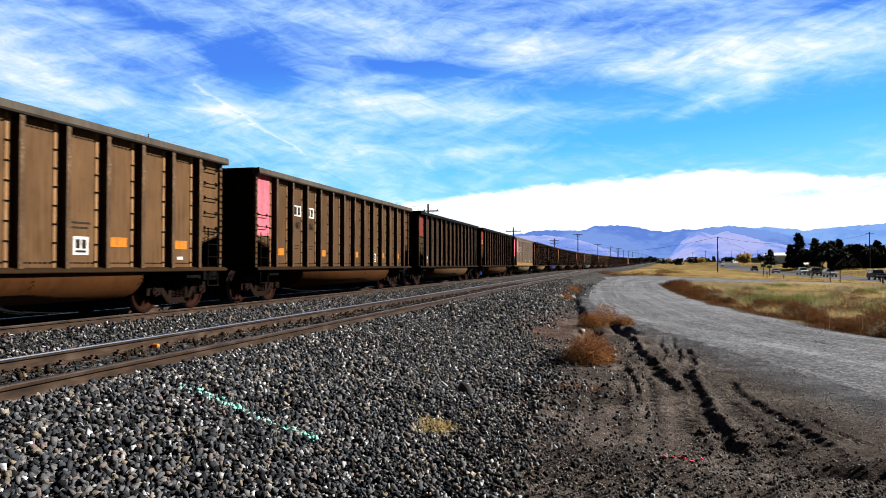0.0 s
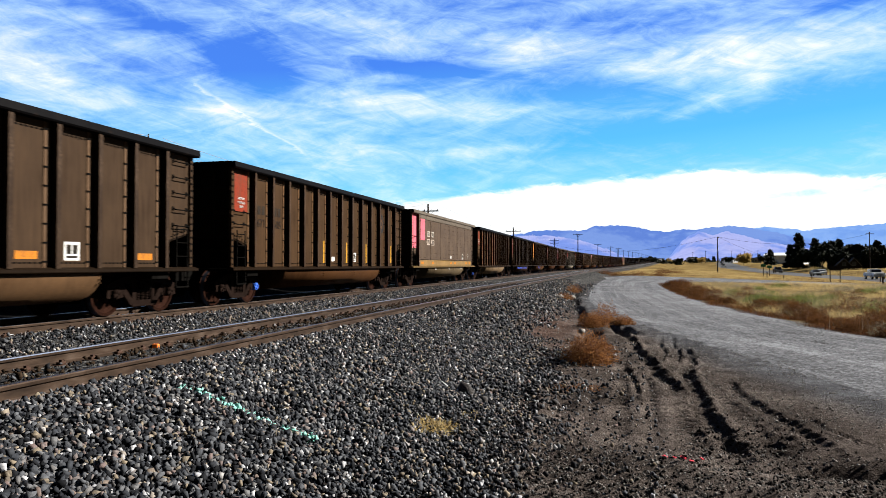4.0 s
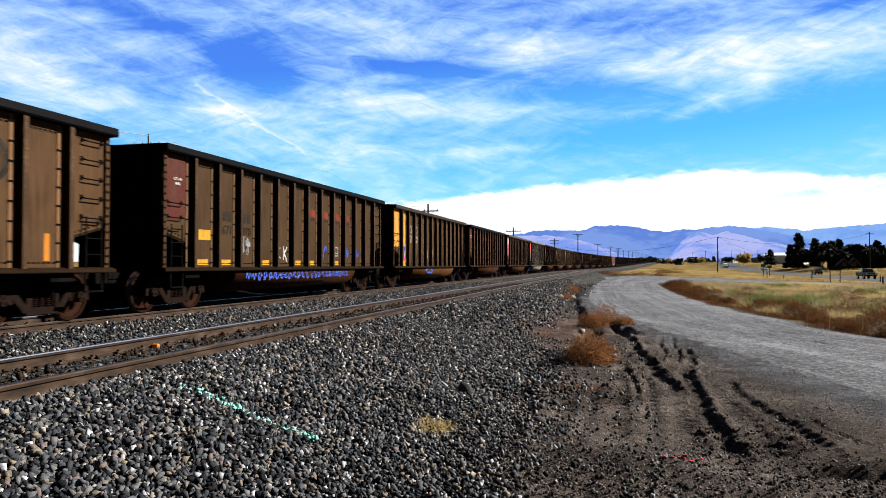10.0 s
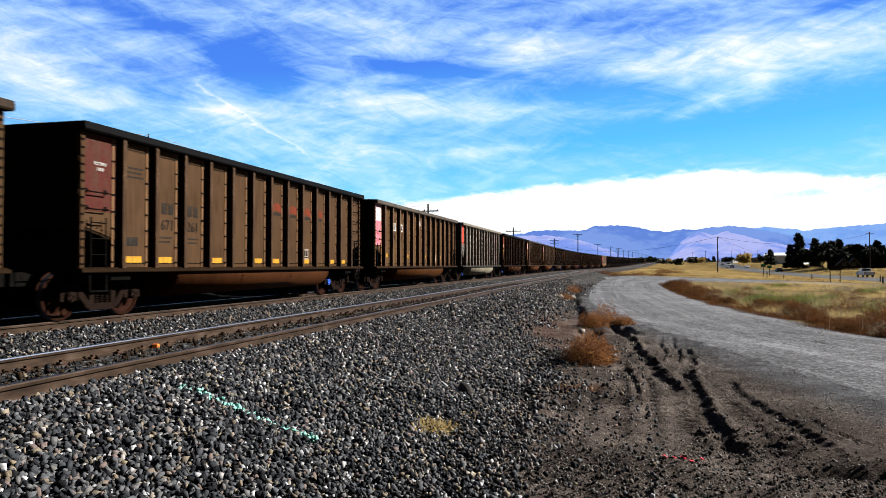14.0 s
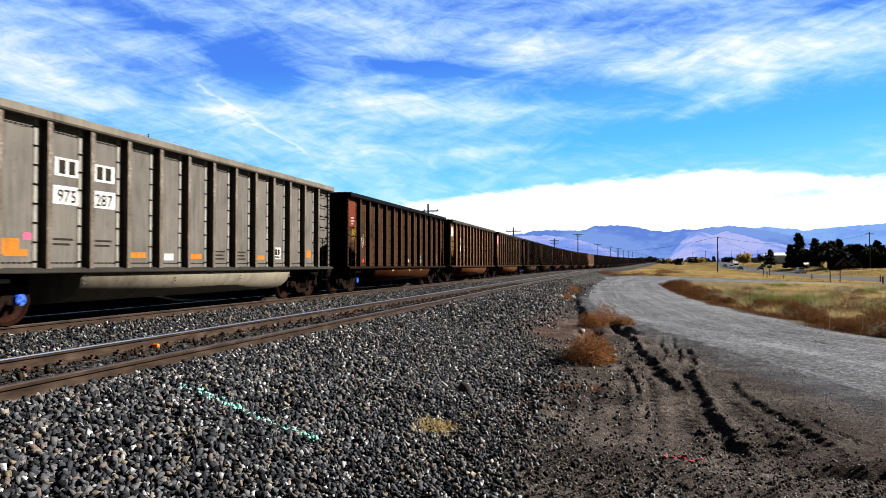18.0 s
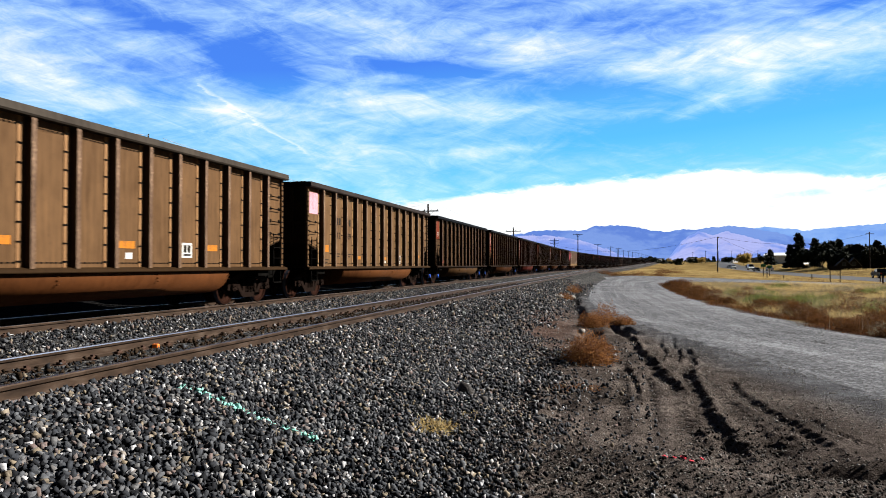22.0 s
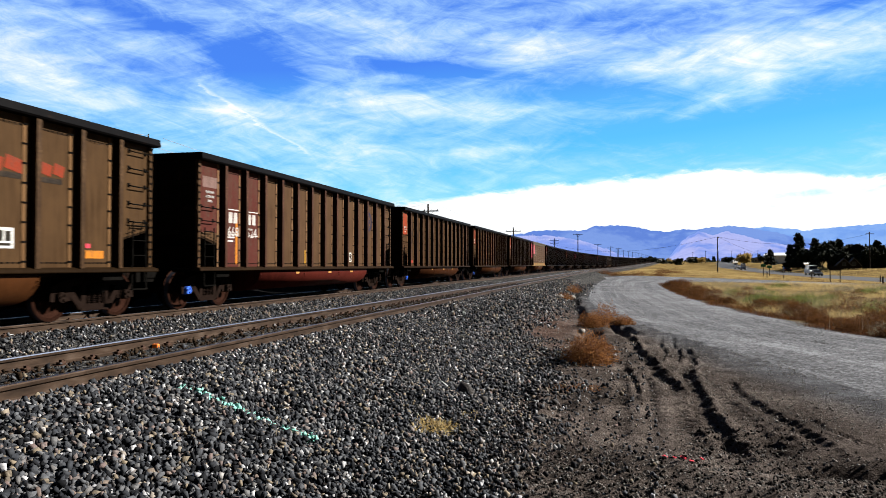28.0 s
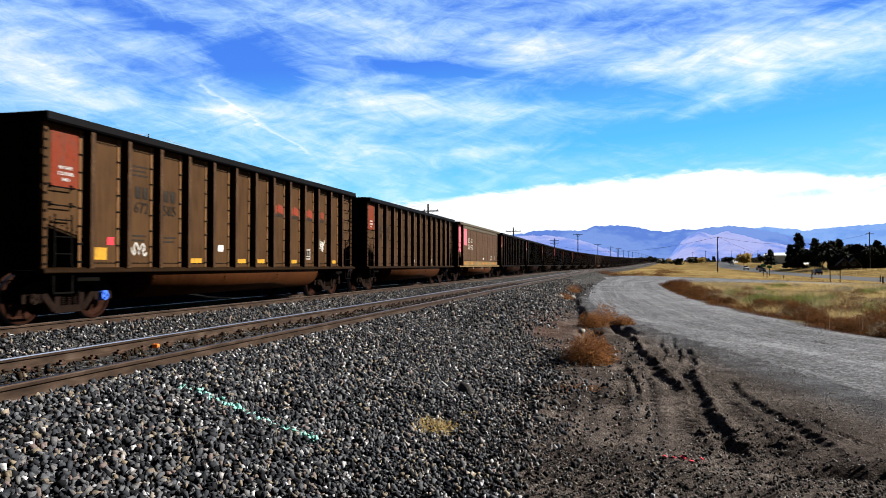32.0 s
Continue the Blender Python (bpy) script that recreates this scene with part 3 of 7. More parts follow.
    me.uv_layers.new(name="lane").data.foreach_set("uv", lane[f.ravel()].astype(np.float32).ravel())
    return tagged(new(name, me), label, category, kind="structure")


strip("gravel_road", ROAD_LEFT,
      [(16, 1), (14, 8), (9, 14), (7.0, 16.4), (6.2, 17.9), (5.7, 19), (5.45, 20.5), (5.3, 23.4), (4.9, 24.7), (4.6, 26.4), (4.5, 28.9), (4.0, 32.8), (3.6, 43.3), (3.4, 51.2), (3.6, 64.2), (6, 78), (9, 99)], GRAVEL, 0.02, 600, 60,
      "worn grey gravel service road curving beside the railway", "road")
strip("gravel_side_road", [(-2.5, 101), (0.3, 112), (7.5, 100.5), (15, 90.5), (21, 85.5), (26, 78.5), (43, 66)], [(0, 60), (3.0, 64), (4.8, 71), (11.7, 70.7), (21.6, 67.4), (30, 61), (43, 52)], GRAVEL, 0.008, 160, 24,
      "pale gravel side road leading to the highway", "road")

ASPHALT = simple("asphalt", (0.05714, 0.05714, 0.05886), 0.85, var=0.2, scale=1.5)
strip("highway", [(36, -480), (36, -120), (36, 60), (36.5, 140), (42, 240), (51, 420), (97, 800), (165, 1400)], [(52.5, -480), (52.5, -120), (52.5, 60), (52.5, 150), (54, 230), (63, 420), (112, 800), (188, 1400)], ASPHALT, 0.03, 200, 6,
      "grey asphalt highway beyond the dry field", "road")


# ---- tracks ----
def rail_material():
    m, nt, p = mat("rail_steel", 0.6, 0.3)
    v = coords(nt, (1, 0.25, 1))
    n = noise_of(nt, v, 9, 5)
    rust = ramp(nt, n, [(0.3, (0.016, 0.0105, 0.0075)), (0.55, (0.037, 0.024, 0.0165)), (0.75, (0.068, 0.049, 0.037))])
    link(nt, rust, p.inputs["Base Color"])
    bump(nt, p, n, 0.3, 0.01)
    return m


RAIL = rail_material()
POLISHED = simple("polished_railhead", (0.10, 0.115, 0.15), 0.42, 1.0, var=0.12, scale=3, stretch=(1, 0.1, 1), bumps=0.02)
TIE = simple("weathered_tie_timber", (0.02, 0.01543, 0.012), 0.9, var=0.5, scale=4, stretch=(0.5714, 3.429, 0.5714))
IRON = simple("rusted_track_iron", (0.04, 0.02286, 0.016), 0.75, 0.2, var=0.5, scale=20)

RAIL_PROFILE = [(-0.07, 0), (0.07, 0), (0.07, 0.014), (0.022, 0.032), (0.0085, 0.045), (0.0085, 0.12), (0.035, 0.132), (0.038, 0.160), (0.030, 0.172),
                (-0.030, 0.172), (-0.038, 0.160), (-0.035, 0.132), (-0.0085, 0.12), (-0.0085, 0.045), (-0.022, 0.032), (-0.07, 0.014)]


def rail(name, off, parent):
    stops = [-320, -40, 0, 20, 40, 60, 80, 100] + [105 + 8 * i for i in range(1, 13)] + [240, 300, 400, 520, 640, 760, 900, 1050, 1250, 1500, 1800]
    bm = bmesh.new()
    rings = []
    for s in stops:
        m = on_track(s, off, RAIL_Z - 0.172)
        rings.append([bm.verts.new(m @ Vector((u, 0, v))) for u, v in RAIL_PROFILE])
    n = len(RAIL_PROFILE)
    for a, b in zip(rings, rings[1:]):
        for i in range(n):
            f = bm.faces.new((a[i], a[(i + 1) % n], b[(i + 1) % n], b[i]))
            f.material_index = 1 if i == 8 or i == (7 if off < (NEAR_C + TRAIN_C) / 2 and off < TRAIN_C or NEAR_C - 1 < off < NEAR_C else 9) else 0
    return part(name, mesh_of(name, bm, (RAIL, POLISHED)), None, parent)


def build_track(name, centre, label):
    track = tagged(new(name), label, "railway track", kind="structure")
    for side in (-0.753, 0.753):
        rail("rail", centre + side, track)
    bm = bmesh.new()
    add_box(bm, -1.28, 1.28, -0.115, 0.115, -0.16, 0.0, 0.012)
    tie = mesh_of("tie", bm, TIE)
    bm = bmesh.new()
    for sx in (-0.753, 0.753):
        add_box(bm, sx - 0.17, sx + 0.17, -0.09, 0.09, 0.0, 0.018, 0.004)
        for dx in (-0.115, 0.115):
            add_box(bm, sx + dx - 0.035, sx + dx + 0.035, -0.05, 0.05, 0.018, 0.052, 0.008)
            add_box(bm, sx + dx * 1.05 - 0.02, sx + dx * 1.05 + 0.02, -0.02, 0.02, 0.05, 0.075)
    plate = mesh_of("tie_plate", bm, IRON)
    for i in range(-20, 230):
        s = i * 0.53 + random.uniform(-0.03, 0.03)
        o = part("tie", tie, None, track)
        o.matrix_basis = on_track(s, centre + random.uniform(-0.04, 0.04), 0.425) @ Matrix.Rotation(random.uniform(-0.015, 0.015), 4, "Z")
        if -2 < i < 90:
            q = part("rail_fastening", plate, None, o)
    return track


build_track("track_near", NEAR_C, "empty railway track with worn steel rails on stone ballast")
build_track("track_far", TRAIN_C, "railway track carrying the coal train")


# ---- crushed stone ----
def stone_material():
    m, nt, p = mat("crushed_stone", 0.85)
    geo = nt.nodes.new("ShaderNodeNewGeometry")
    oi = nt.nodes.new("ShaderNodeObjectInfo")
    pick = calc(nt, "FRACT", calc(nt, "ADD", geo.outputs["Random Per Island"], calc(nt, "MULTIPLY", oi.outputs["Random"], 7.0)))
    base = ramp(nt, pick, [(0.0, (0.006, 0.0065, 0.0075)), (0.22, (0.014, 0.015, 0.018)), (0.42, (0.032, 0.035, 0.041)), (0.68, (0.085, 0.090, 0.099)),
                           (0.80, (0.12, 0.119, 0.118)), (0.86, (0.14, 0.105, 0.098)), (0.90, (0.13, 0.110, 0.083)), (0.94, (0.20, 0.165, 0.12)), (0.965, (0.34, 0.345, 0.36))])
    v = coords(nt)
    n = noise_of(nt, v, 38, 5)
    link(nt, mix(nt, 0.7, base, ramp(nt, n, [(0.3, (0.35, 0.35, 0.36)), (0.7, (1.0, 0.98, 0.95))]), "MULTIPLY"), p.inputs["Base Color"])
    # a sprayed turquoise survey line
    geo_p = nt.nodes.new("ShaderNodeSeparateXYZ")
    link(nt, v, geo_p.inputs[0])
    along = calc(nt, "MULTIPLY", calc(nt, "SUBTRACT", geo_p.outputs[0], PAINT_A[0]), 1 / (PAINT_B[0] - PAINT_A[0]))
    mid = calc(nt, "ADD", calc(nt, "MULTIPLY", along, PAINT_B[1] - PAINT_A[1]), PAINT_A[1])
    gap = calc(nt, "ABSOLUTE", calc(nt, "SUBTRACT", geo_p.outputs[1], mid))
    wide = calc(nt, "SUBTRACT", calc(nt, "MULTIPLY", noise_of(nt, v, 9, 4, 0.75), 0.46), 0.20)
    inside = calc(nt, "MULTIPLY", calc(nt, "LESS_THAN", gap, wide), calc(nt, "MULTIPLY", calc(nt, "GREATER_THAN", along, 0.0), calc(nt, "LESS_THAN", along, 1.0)))
    last = p.inputs["Base Color"].links[0].from_socket
    link(nt, mix(nt, calc(nt, "MULTIPLY", inside, 0.85), last, (0.20, 0.46, 0.40)), p.inputs["Base Color"])
    bump(nt, p, n, 0.5, 0.01)
    return m


PAINT_A, PAINT_B = (-4.25, 6.28), (-2.45, 5.62)
STONE = stone_material()
PHI = (1 + 5 ** 0.5) / 2
ICO = np.array([(-1, PHI, 0), (1, PHI, 0), (-1, -PHI, 0), (1, -PHI, 0), (0, -1, PHI), (0, 1, PHI), (0, -1, -PHI), (0, 1, -PHI), (PHI, 0, -1), (PHI, 0, 1), (-PHI, 0, -1), (-PHI, 0, 1)]) / 1.9
ICO_F = np.array([(0, 11, 5), (0, 5, 1), (0, 1, 7), (0, 7, 10), (0, 10, 11), (1, 5, 9), (5, 11, 4), (11, 10, 2), (10, 7, 6), (7, 1, 8), (3, 9, 4), (3, 4, 2), (3, 2, 6), (3, 6, 8), (3, 8, 9), (4, 9, 5), (2, 4, 11), (6, 2, 10), (8, 6, 7), (9, 8, 1)])
CUBE = np.array([(x, y, z) for x in (-1, 1) for y in (-1, 1) for z in (-1, 1)]) * 0.62
CUBE_F = np.array([(0, 1, 3), (0, 3, 2), (4, 6, 7), (4, 7, 5), (0, 4, 5), (0, 5, 1), (2, 3, 7), (2, 7, 6), (0, 2, 6), (0, 6, 4), (1, 5, 7), (1, 7, 3)])
OCT = np.array([(1, 0, 0), (-1, 0, 0), (0, 1, 0), (0, -1, 0), (0, 0, 1), (0, 0, -1)])
OCT_F = np.array([(0, 2, 4), (2, 1, 4), (1, 3, 4), (3, 0, 4), (2, 0, 5), (1, 2, 5), (3, 1, 5), (0, 3, 5)])
rng = np.random.default_rng(7)
PEBBLE = simple("dusty_pebble", (0.115, 0.107, 0.10), 0.9, var=0.6, scale=9, bumps=0.5)


def stones(name, x, y, size, base, faces, material, lift=0.3, rough=1.0):
    """Many angular stones, each turned, squashed and chipped by chance."""
    n, k = len(x), len(base)
    s = size * rng.uniform(0.55, 1.35, n)
    dims = rng.uniform(0.35, 1.4, (n, 3)) * s[:, None]
    if rough < 1:
        dims = rng.uniform((0.8, 0.65, 0.35), (1.6, 1.15, 0.75), (n, 3)) * s[:, None]
    q = rng.normal(size=(n, 4))
    q /= np.linalg.norm(q, axis=1)[:, None]
    a, b, c, d = q.T
    R = np.stack([np.stack([1 - 2 * (c * c + d * d), 2 * (b * c - a * d), 2 * (b * d + a * c)], -1),
                  np.stack([2 * (b * c + a * d), 1 - 2 * (b * b + d * d), 2 * (c * d - a * b)], -1),
                  np.stack([2 * (b * d - a * c), 2 * (c * d + a * b), 1 - 2 * (b * b + c * c)], -1)], 1)
    v = (base[None] * (1 + rough * rng.uniform(-0.45, 0.35, (n, k, 1))) + rough * rng.uniform(-0.28, 0.28, (n, k, 3))) * dims[:, None, :]
    v = np.einsum("nij,nkj->nki", R, v)
    v[..., 0] += x[:, None]
    v[..., 1] += y[:, None]
    v[..., 2] += (height(x, y) + lift * s * rng.uniform(-0.6, 2.3, n))[:, None]
    f = faces[None] + (np.arange(n) * k)[:, None, None]
    return mesh_from(name, v.reshape(-1, 3), f.reshape(-1, 3), material)


def scatter(n, x0, x1, y0, y1, keep):
    x, y = rng.uniform(x0, x1, n), rng.uniform(y0, y1, n)
    ok = rng.random(n) < keep(x, y)
    return x[ok], y[ok]


def clump_of(x, y):
    return np.clip(grain(x, y, 2.6, 11) * 1.5 + 0.3, 0, 1)


def off_rails(u):
    clear = np.ones_like(u)
    for c in (NEAR_C, TRAIN_C):
        clear = clear * (np.abs(np.abs(u - c) - 0.753) > 0.085)
    return clear


shoulder = lambda x, y: smooth(-0.4, -2.0, x + 0.9 * smooth(10, 16, y) + 0.3 * grain(x, y, 1.9)) * 0.97 + 0.03
x, y = scatter(80000, -5.15, 0.4, 3.0, 9.0, shoulder)
bed = tagged(new("ballast_bed", stones("ballast_bed", x, y, 0.019 + 0.008 * smooth(-1.2, -3.2, x), CUBE, CUBE_F, STONE, 0.75, 0.55)), "angular grey crushed stone ballast on the track shoulder", "ballast", kind="stuff")
x, y = scatter(60000, -5.15, 0.4, 9.0, 16.0, shoulder)
tagged(new("ballast_slope", stones("ballast_slope", x, y, 0.026, OCT, OCT_F, STONE, 0.75)), "angular grey crushed stone ballast on the track shoulder", "ballast", kind="stuff")
x, y = scatter(40000, -5.2, 0.2, 15.5, 60.0, lambda x, y: smooth(-1.5, -2.7, x + 0.3 * grain(x, y, 1.9)) * (1.1 - (y - 15) / 60))
tagged(new("ballast_shoulder", stones("ballast_shoulder", x, y, 0.040, OCT, OCT_F, STONE, 0.6)), "grey crushed stone sloping down from the tracks", "ballast", kind="stuff")
x, y = scatter(34000, -10.4, -4.95, 0.0, 50.0, lambda x, y: off_rails(x) * (1.05 - y / 70) * np.where(np.abs(x - NEAR_C) < 0.75, 0.12, 1) * (x > TRAIN_C + 0.72))
tagged(new("ballast_between_tracks", stones("ballast_between_tracks", x, y, 0.033, OCT, OCT_F, STONE, 0.6)), "grey crushed stone between the two railway tracks", "ballast", kind="stuff")
x, y = scatter(80000, -2.6, 4.5, 4.0, 26.0, lambda x, y: (smooth(7.2, 5.8, y) * 0.9 + 0.12) * smooth(0.6, -0.2, (x - road_left(y)) * smooth(9, 12, y)) * smooth(-0.6, 0.4, grain(x, y, 1.7, 8) + 0.4))
tagged(new("loose_stones", stones("loose_stones", x, y, 0.012, OCT, OCT_F, PEBBLE)), "small loose stones scattered over the dirt", "stones", kind="stuff")
x, y = scatter(34000, 0.5, 7.5, 5.0, 26.0, lambda x, y: smooth(-0.2, 0.6, grain(x, y, 1.2, 9) + 0.3) * (1.1 - (y - 5) / 25) * (grass_mask(x, y) < 0.5))
tagged(new("road_gravel_stones", stones("road_gravel_stones", x, y, 0.010, OCT, OCT_F, PEBBLE, 0.5)), "fine loose gravel on the service road", "gravel", kind="stuff")
x, y = scatter(7000, NEAR_C - 0.70, NEAR_C + 0.70, 2.0, 46.0, lambda x, y: (0.4 + 0.6 * clump_of(x, y)) * (1.1 - y / 60))
tagged(new("track_dirt", stones("track_dirt", x, y, 0.03, OCT, OCT_F, simple("rusty_track_dirt", (0.020, 0.013, 0.008), 0.95, var=0.6, scale=14, bumps=0.6), 0.6)), "dark rusty dirt and crumbs between the rails", "dirt", kind="stuff")
CLOD = simple("dark_earth_clod", (0.013, 0.0112, 0.0098), 0.95, var=0.6, scale=12, bumps=0.9)
x, y = scatter(30000, -2.2, 4.6, 3.6, 12.0, lambda x, y: smooth(6.9, 5.6, y) * 0.8 + 0.7 * np.exp(-(((x - 1.2) / 0.5) ** 2 + ((y - 7.2) / 0.7) ** 2)))
tagged(new("earth_clods", stones("earth_clods", x, y, 0.015, OCT, OCT_F, CLOD, 0.5)), "dark broken clods of earth on the rutted dirt", "earth", kind="stuff")
# the stones nearest the camera, one by one
shapes = []
for k in range(14):
    v = (CUBE * (1 + rng.uniform(-0.25, 0.2, (8, 1))) + rng.uniform(-0.15, 0.15, (8, 3))) * rng.uniform((0.8, 0.65, 0.35), (1.6, 1.15, 0.75)) * 0.032
    shapes.append(mesh_from("stone", v, CUBE_F, STONE))
for k in range(280):
    x, y = -3.6 + 2.9 * random.random(), 4.35 + 1.5 * random.random()
    ob = part("stone", shapes[k % 14], None, bed)
    ob.matrix_basis = pose(x, y, float(height(np.array([x]), np.array([y]))[0]) + 0.03, random.uniform(0, 360), random.uniform(0, 360), random.uniform(0, 360))


# ---- coal train ----
def paint_material():
    m, nt, p = mat("weathered_car_paint", 0.55)
    p.inputs["Specular IOR Level"].default_value = 0.02
    oi = nt.nodes.new("ShaderNodeObjectInfo")
    v = coords(nt)
    streak = noise_of(nt, coords(nt, (3, 3, 0.25)), 4, 5)
    blot, fine = noise_of(nt, v, 1.1, 5), noise_of(nt, v, 45, 3)
    tone = ramp(nt, calc(nt, "ADD", calc(nt, "MULTIPLY", streak, 0.5), calc(nt, "MULTIPLY", blot, 0.5)), [(0.3, (0.25, 0.235, 0.225)), (0.5, (0.445, 0.445, 0.445)), (0.70, (0.61, 0.60, 0.57))])
    c = mix(nt, 1.0, oi.outputs["Color"], tone, "MULTIPLY")
    rust = ramp(nt, noise_of(nt, v, 5.5, 6, 0.7), [(0.60, (0.0,)), (0.72, (1.0,))])
    c = mix(nt, calc(nt, "MULTIPLY", rust, 0.45), c, (0.027, 0.015, 0.009))
    link(nt, c, p.inputs["Base Color"])
    link(nt, ramp(nt, fine, [(0.3, (0.42,)), (0.7, (0.68,))]), p.inputs["Roughness"])
    bump(nt, p, calc(nt, "ADD", calc(nt, "MULTIPLY", blot, 1.0), calc(nt, "MULTIPLY", fine, 0.1)), 0.25, 0.02)
    return m


PAINT = paint_material()


def worn_lit_face_material():
    """Post faces rubbed through to pale primer and bare steel, painted brighter as sunlit."""
    m, nt, p = mat("rubbed_lit_post_face", 0.5)
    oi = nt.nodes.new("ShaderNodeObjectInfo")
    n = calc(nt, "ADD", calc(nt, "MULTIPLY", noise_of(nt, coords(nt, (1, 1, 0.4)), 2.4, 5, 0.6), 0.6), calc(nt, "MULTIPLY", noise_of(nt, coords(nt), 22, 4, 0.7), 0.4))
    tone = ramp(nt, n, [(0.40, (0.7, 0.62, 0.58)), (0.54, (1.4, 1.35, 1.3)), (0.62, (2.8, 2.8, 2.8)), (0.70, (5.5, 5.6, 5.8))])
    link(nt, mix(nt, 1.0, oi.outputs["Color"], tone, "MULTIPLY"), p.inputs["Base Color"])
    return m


RUBBED_LIT = worn_lit_face_material()
BLACKIRON = simple("black_cast_steel", (0.0036, 0.0033, 0.003), 0.7, 0.0, var=0.5, scale=6)
TRUCKIRON = simple("dusty_brown_cast_steel", (0.0085, 0.0054, 0.0043), 0.7, 0.1, var=0.5, scale=9)
WHEELRUST = simple("rusty_wheel_steel", (0.014, 0.006, 0.004), 0.6, 0.3, var=0.45, scale=12)
COAL = simple("coal", (0.018, 0.018, 0.02), 0.5, 0.0, var=0.6, scale=5, bumps=0.9)

HALF = 7.31
POSTS = [-6.16 + i * (12.32 / 12) for i in range(13)]
MESH = {}


def car_meshes():
    def keep(name, bm, material, flat=True):
        if material is PAINT or name in ("coal_load", "post_flange", "side_sheet", "corner_post"):
            for v in bm.verts:
                if v.co.z > 1.035:
                    v.co.z = 0.93 + (v.co.z - 1.06) * 1.0234
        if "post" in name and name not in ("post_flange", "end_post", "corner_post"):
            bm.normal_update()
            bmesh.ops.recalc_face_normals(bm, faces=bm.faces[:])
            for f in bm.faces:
                # outward faces get the brighter material, webs keep the dark tone
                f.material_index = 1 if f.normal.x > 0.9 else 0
            material = (material, RUBBED_LIT)
        MESH[name] = mesh_of(name, bm, material, flat)

    def side_sheet(key):
        bm = bmesh.new()
        prof = [(-HALF + 0.06, 1.92), (-6.16, 1.66), (-6.16, 1.1), (6.16, 1.1), (6.16, 1.66), (HALF - 0.06, 1.92), (HALF - 0.06, 3.62), (-HALF + 0.06, 3.62)]
        vs = [[bm.verts.new((xx, yy, zz)) for yy, zz in prof] for xx in (1.405, 1.425)]
        for k in (0, 1):
            bm.faces.new(vs[k] if k else vs[k][::-1])
        for i in range(8):
            j = (i + 1) % 8
            bm.faces.new((vs[0][i], vs[0][j], vs[1][j], vs[1][i]))
        plain = len(bm.faces)
        # rivets get the black material to stand in for their small shadows
        for a, b in zip(POSTS, POSTS[1:]):
            for i in range(7):
                yy = a + 0.12 + (b - a - 0.38) * i / 6
                for zz in (1.22, 3.46):
                    add_box(bm, 1.42, 1.436, yy - 0.03, yy + 0.03, zz - 0.012, zz + 0.012)
        for end in (-1, 1):
            for i in range(8):
                t = (i + 0.5) / 8
                yy, zz = end * (6.2 + 0.98 * t), 1.72 + 0.26 * t
                add_box(bm, 1.42, 1.436, yy - 0.022, yy + 0.022, zz - 0.012, zz + 0.012)
        for k, f in enumerate(bm.faces):
            f.material_index = 0 if k < plain else 1
        keep(key, bm, (PAINT, BLACKIRON))
    side_sheet("side_sheet")
    # a hat-section post with its riveted flange
    bm = bmesh.new()
    prof = [(1.425, -0.06), (1.575, -0.05), (1.575, 0.05), (1.425, 0.06)]
    add_prism(bm, prof, lambda u, v, k: (u, v, 1.12 + k * 2.5))
    keep("post", bm, PAINT)
    bm = bmesh.new()
    add_box(bm, 1.425, 1.440, -0.205, -0.145, 1.14, 3.6)
    n_light = len(bm.faces)
    # dark ticks paint the bolts' shadow across the strip
    for i in range(8):
        z = 1.24 + i * 0.32
        add_box(bm, 1.425, 1.452, -0.215, -0.12, z - 0.014, z + 0.014)
    for k, f in enumerate(bm.faces):
        f.material_index = 0 if k < n_light else 1
    keep("post_flange", bm, (PAINT, BLACKIRON))
    bm = bmesh.new()
    add_prism(bm, [(1.405, -0.05), (1.475, -0.05), (1.475, 0.05), (1.405, 0.05)], lambda u, v, k: (u, v, 1.04 + k * 2.58))
    plain = len(bm.faces)
    # corner rivets are black too, as painted shadow dashes
    for i in range(16):
        z = 1.2 + i * 0.15
        add_box(bm, 1.46, 1.485, -0.04, 0.03, z - 0.018, z + 0.018)
    for k, f in enumerate(bm.faces):
        f.material_index = 0 if k < plain else 1
    keep("corner_post", bm, (PAINT, BLACKIRON))
    bm = bmesh.new()
    add_prism(bm, [(1.40, 3.60), (1.60, 3.60), (1.625, 3.63), (1.61, 3.757), (1.42, 3.757)], lambda u, v, k: (u, (-HALF if k == 0 else HALF), v))
    keep("top_chord", bm, PAINT)
    bm = bmesh.new()
    add_box(bm, -1.42, 1.42, -0.09, 0.09, 3.60, 3.77, 0.02)
    keep("end_chord", bm, PAINT)
    bm = bmesh.new()
    add_prism(bm, [(1.38, 1.045), (1.58, 1.045), (1.59, 1.06), (1.59, 1.105), (1.48, 1.14), (1.38, 1.14)], lambda u, v, k: (u, (-HALF if k == 0 else HALF), v))
    keep("side_sill", bm, PAINT)
    bm = bmesh.new()
    add_prism(bm, [(0.0, 3.6), (0.03, 3.6), (0.03, 1.87), (-1.0, 1.61), (-1.0, 1.06), (-1.04, 1.06), (-1.04, 1.64), (0.0, 1.91)], lambda u, v, k: (1.405 * (2 * k - 1), u, v))
    keep("end_sheet", bm, PAINT)
    bm = bmesh.new()
    add_box(bm, -0.05, 0.05, 0.03, 0.11, 1.95, 3.6, 0.01)
    keep("end_post", bm, PAINT)
    bm = bmesh.new()
    add_box(bm, -1.45, 1.45, 0.03, 0.09, -0.05, 0.05, 0.01)
    keep("end_rib", bm, PAINT)
    # rounded belly between the trucks, with riveted end rims
    bm = bmesh.new()
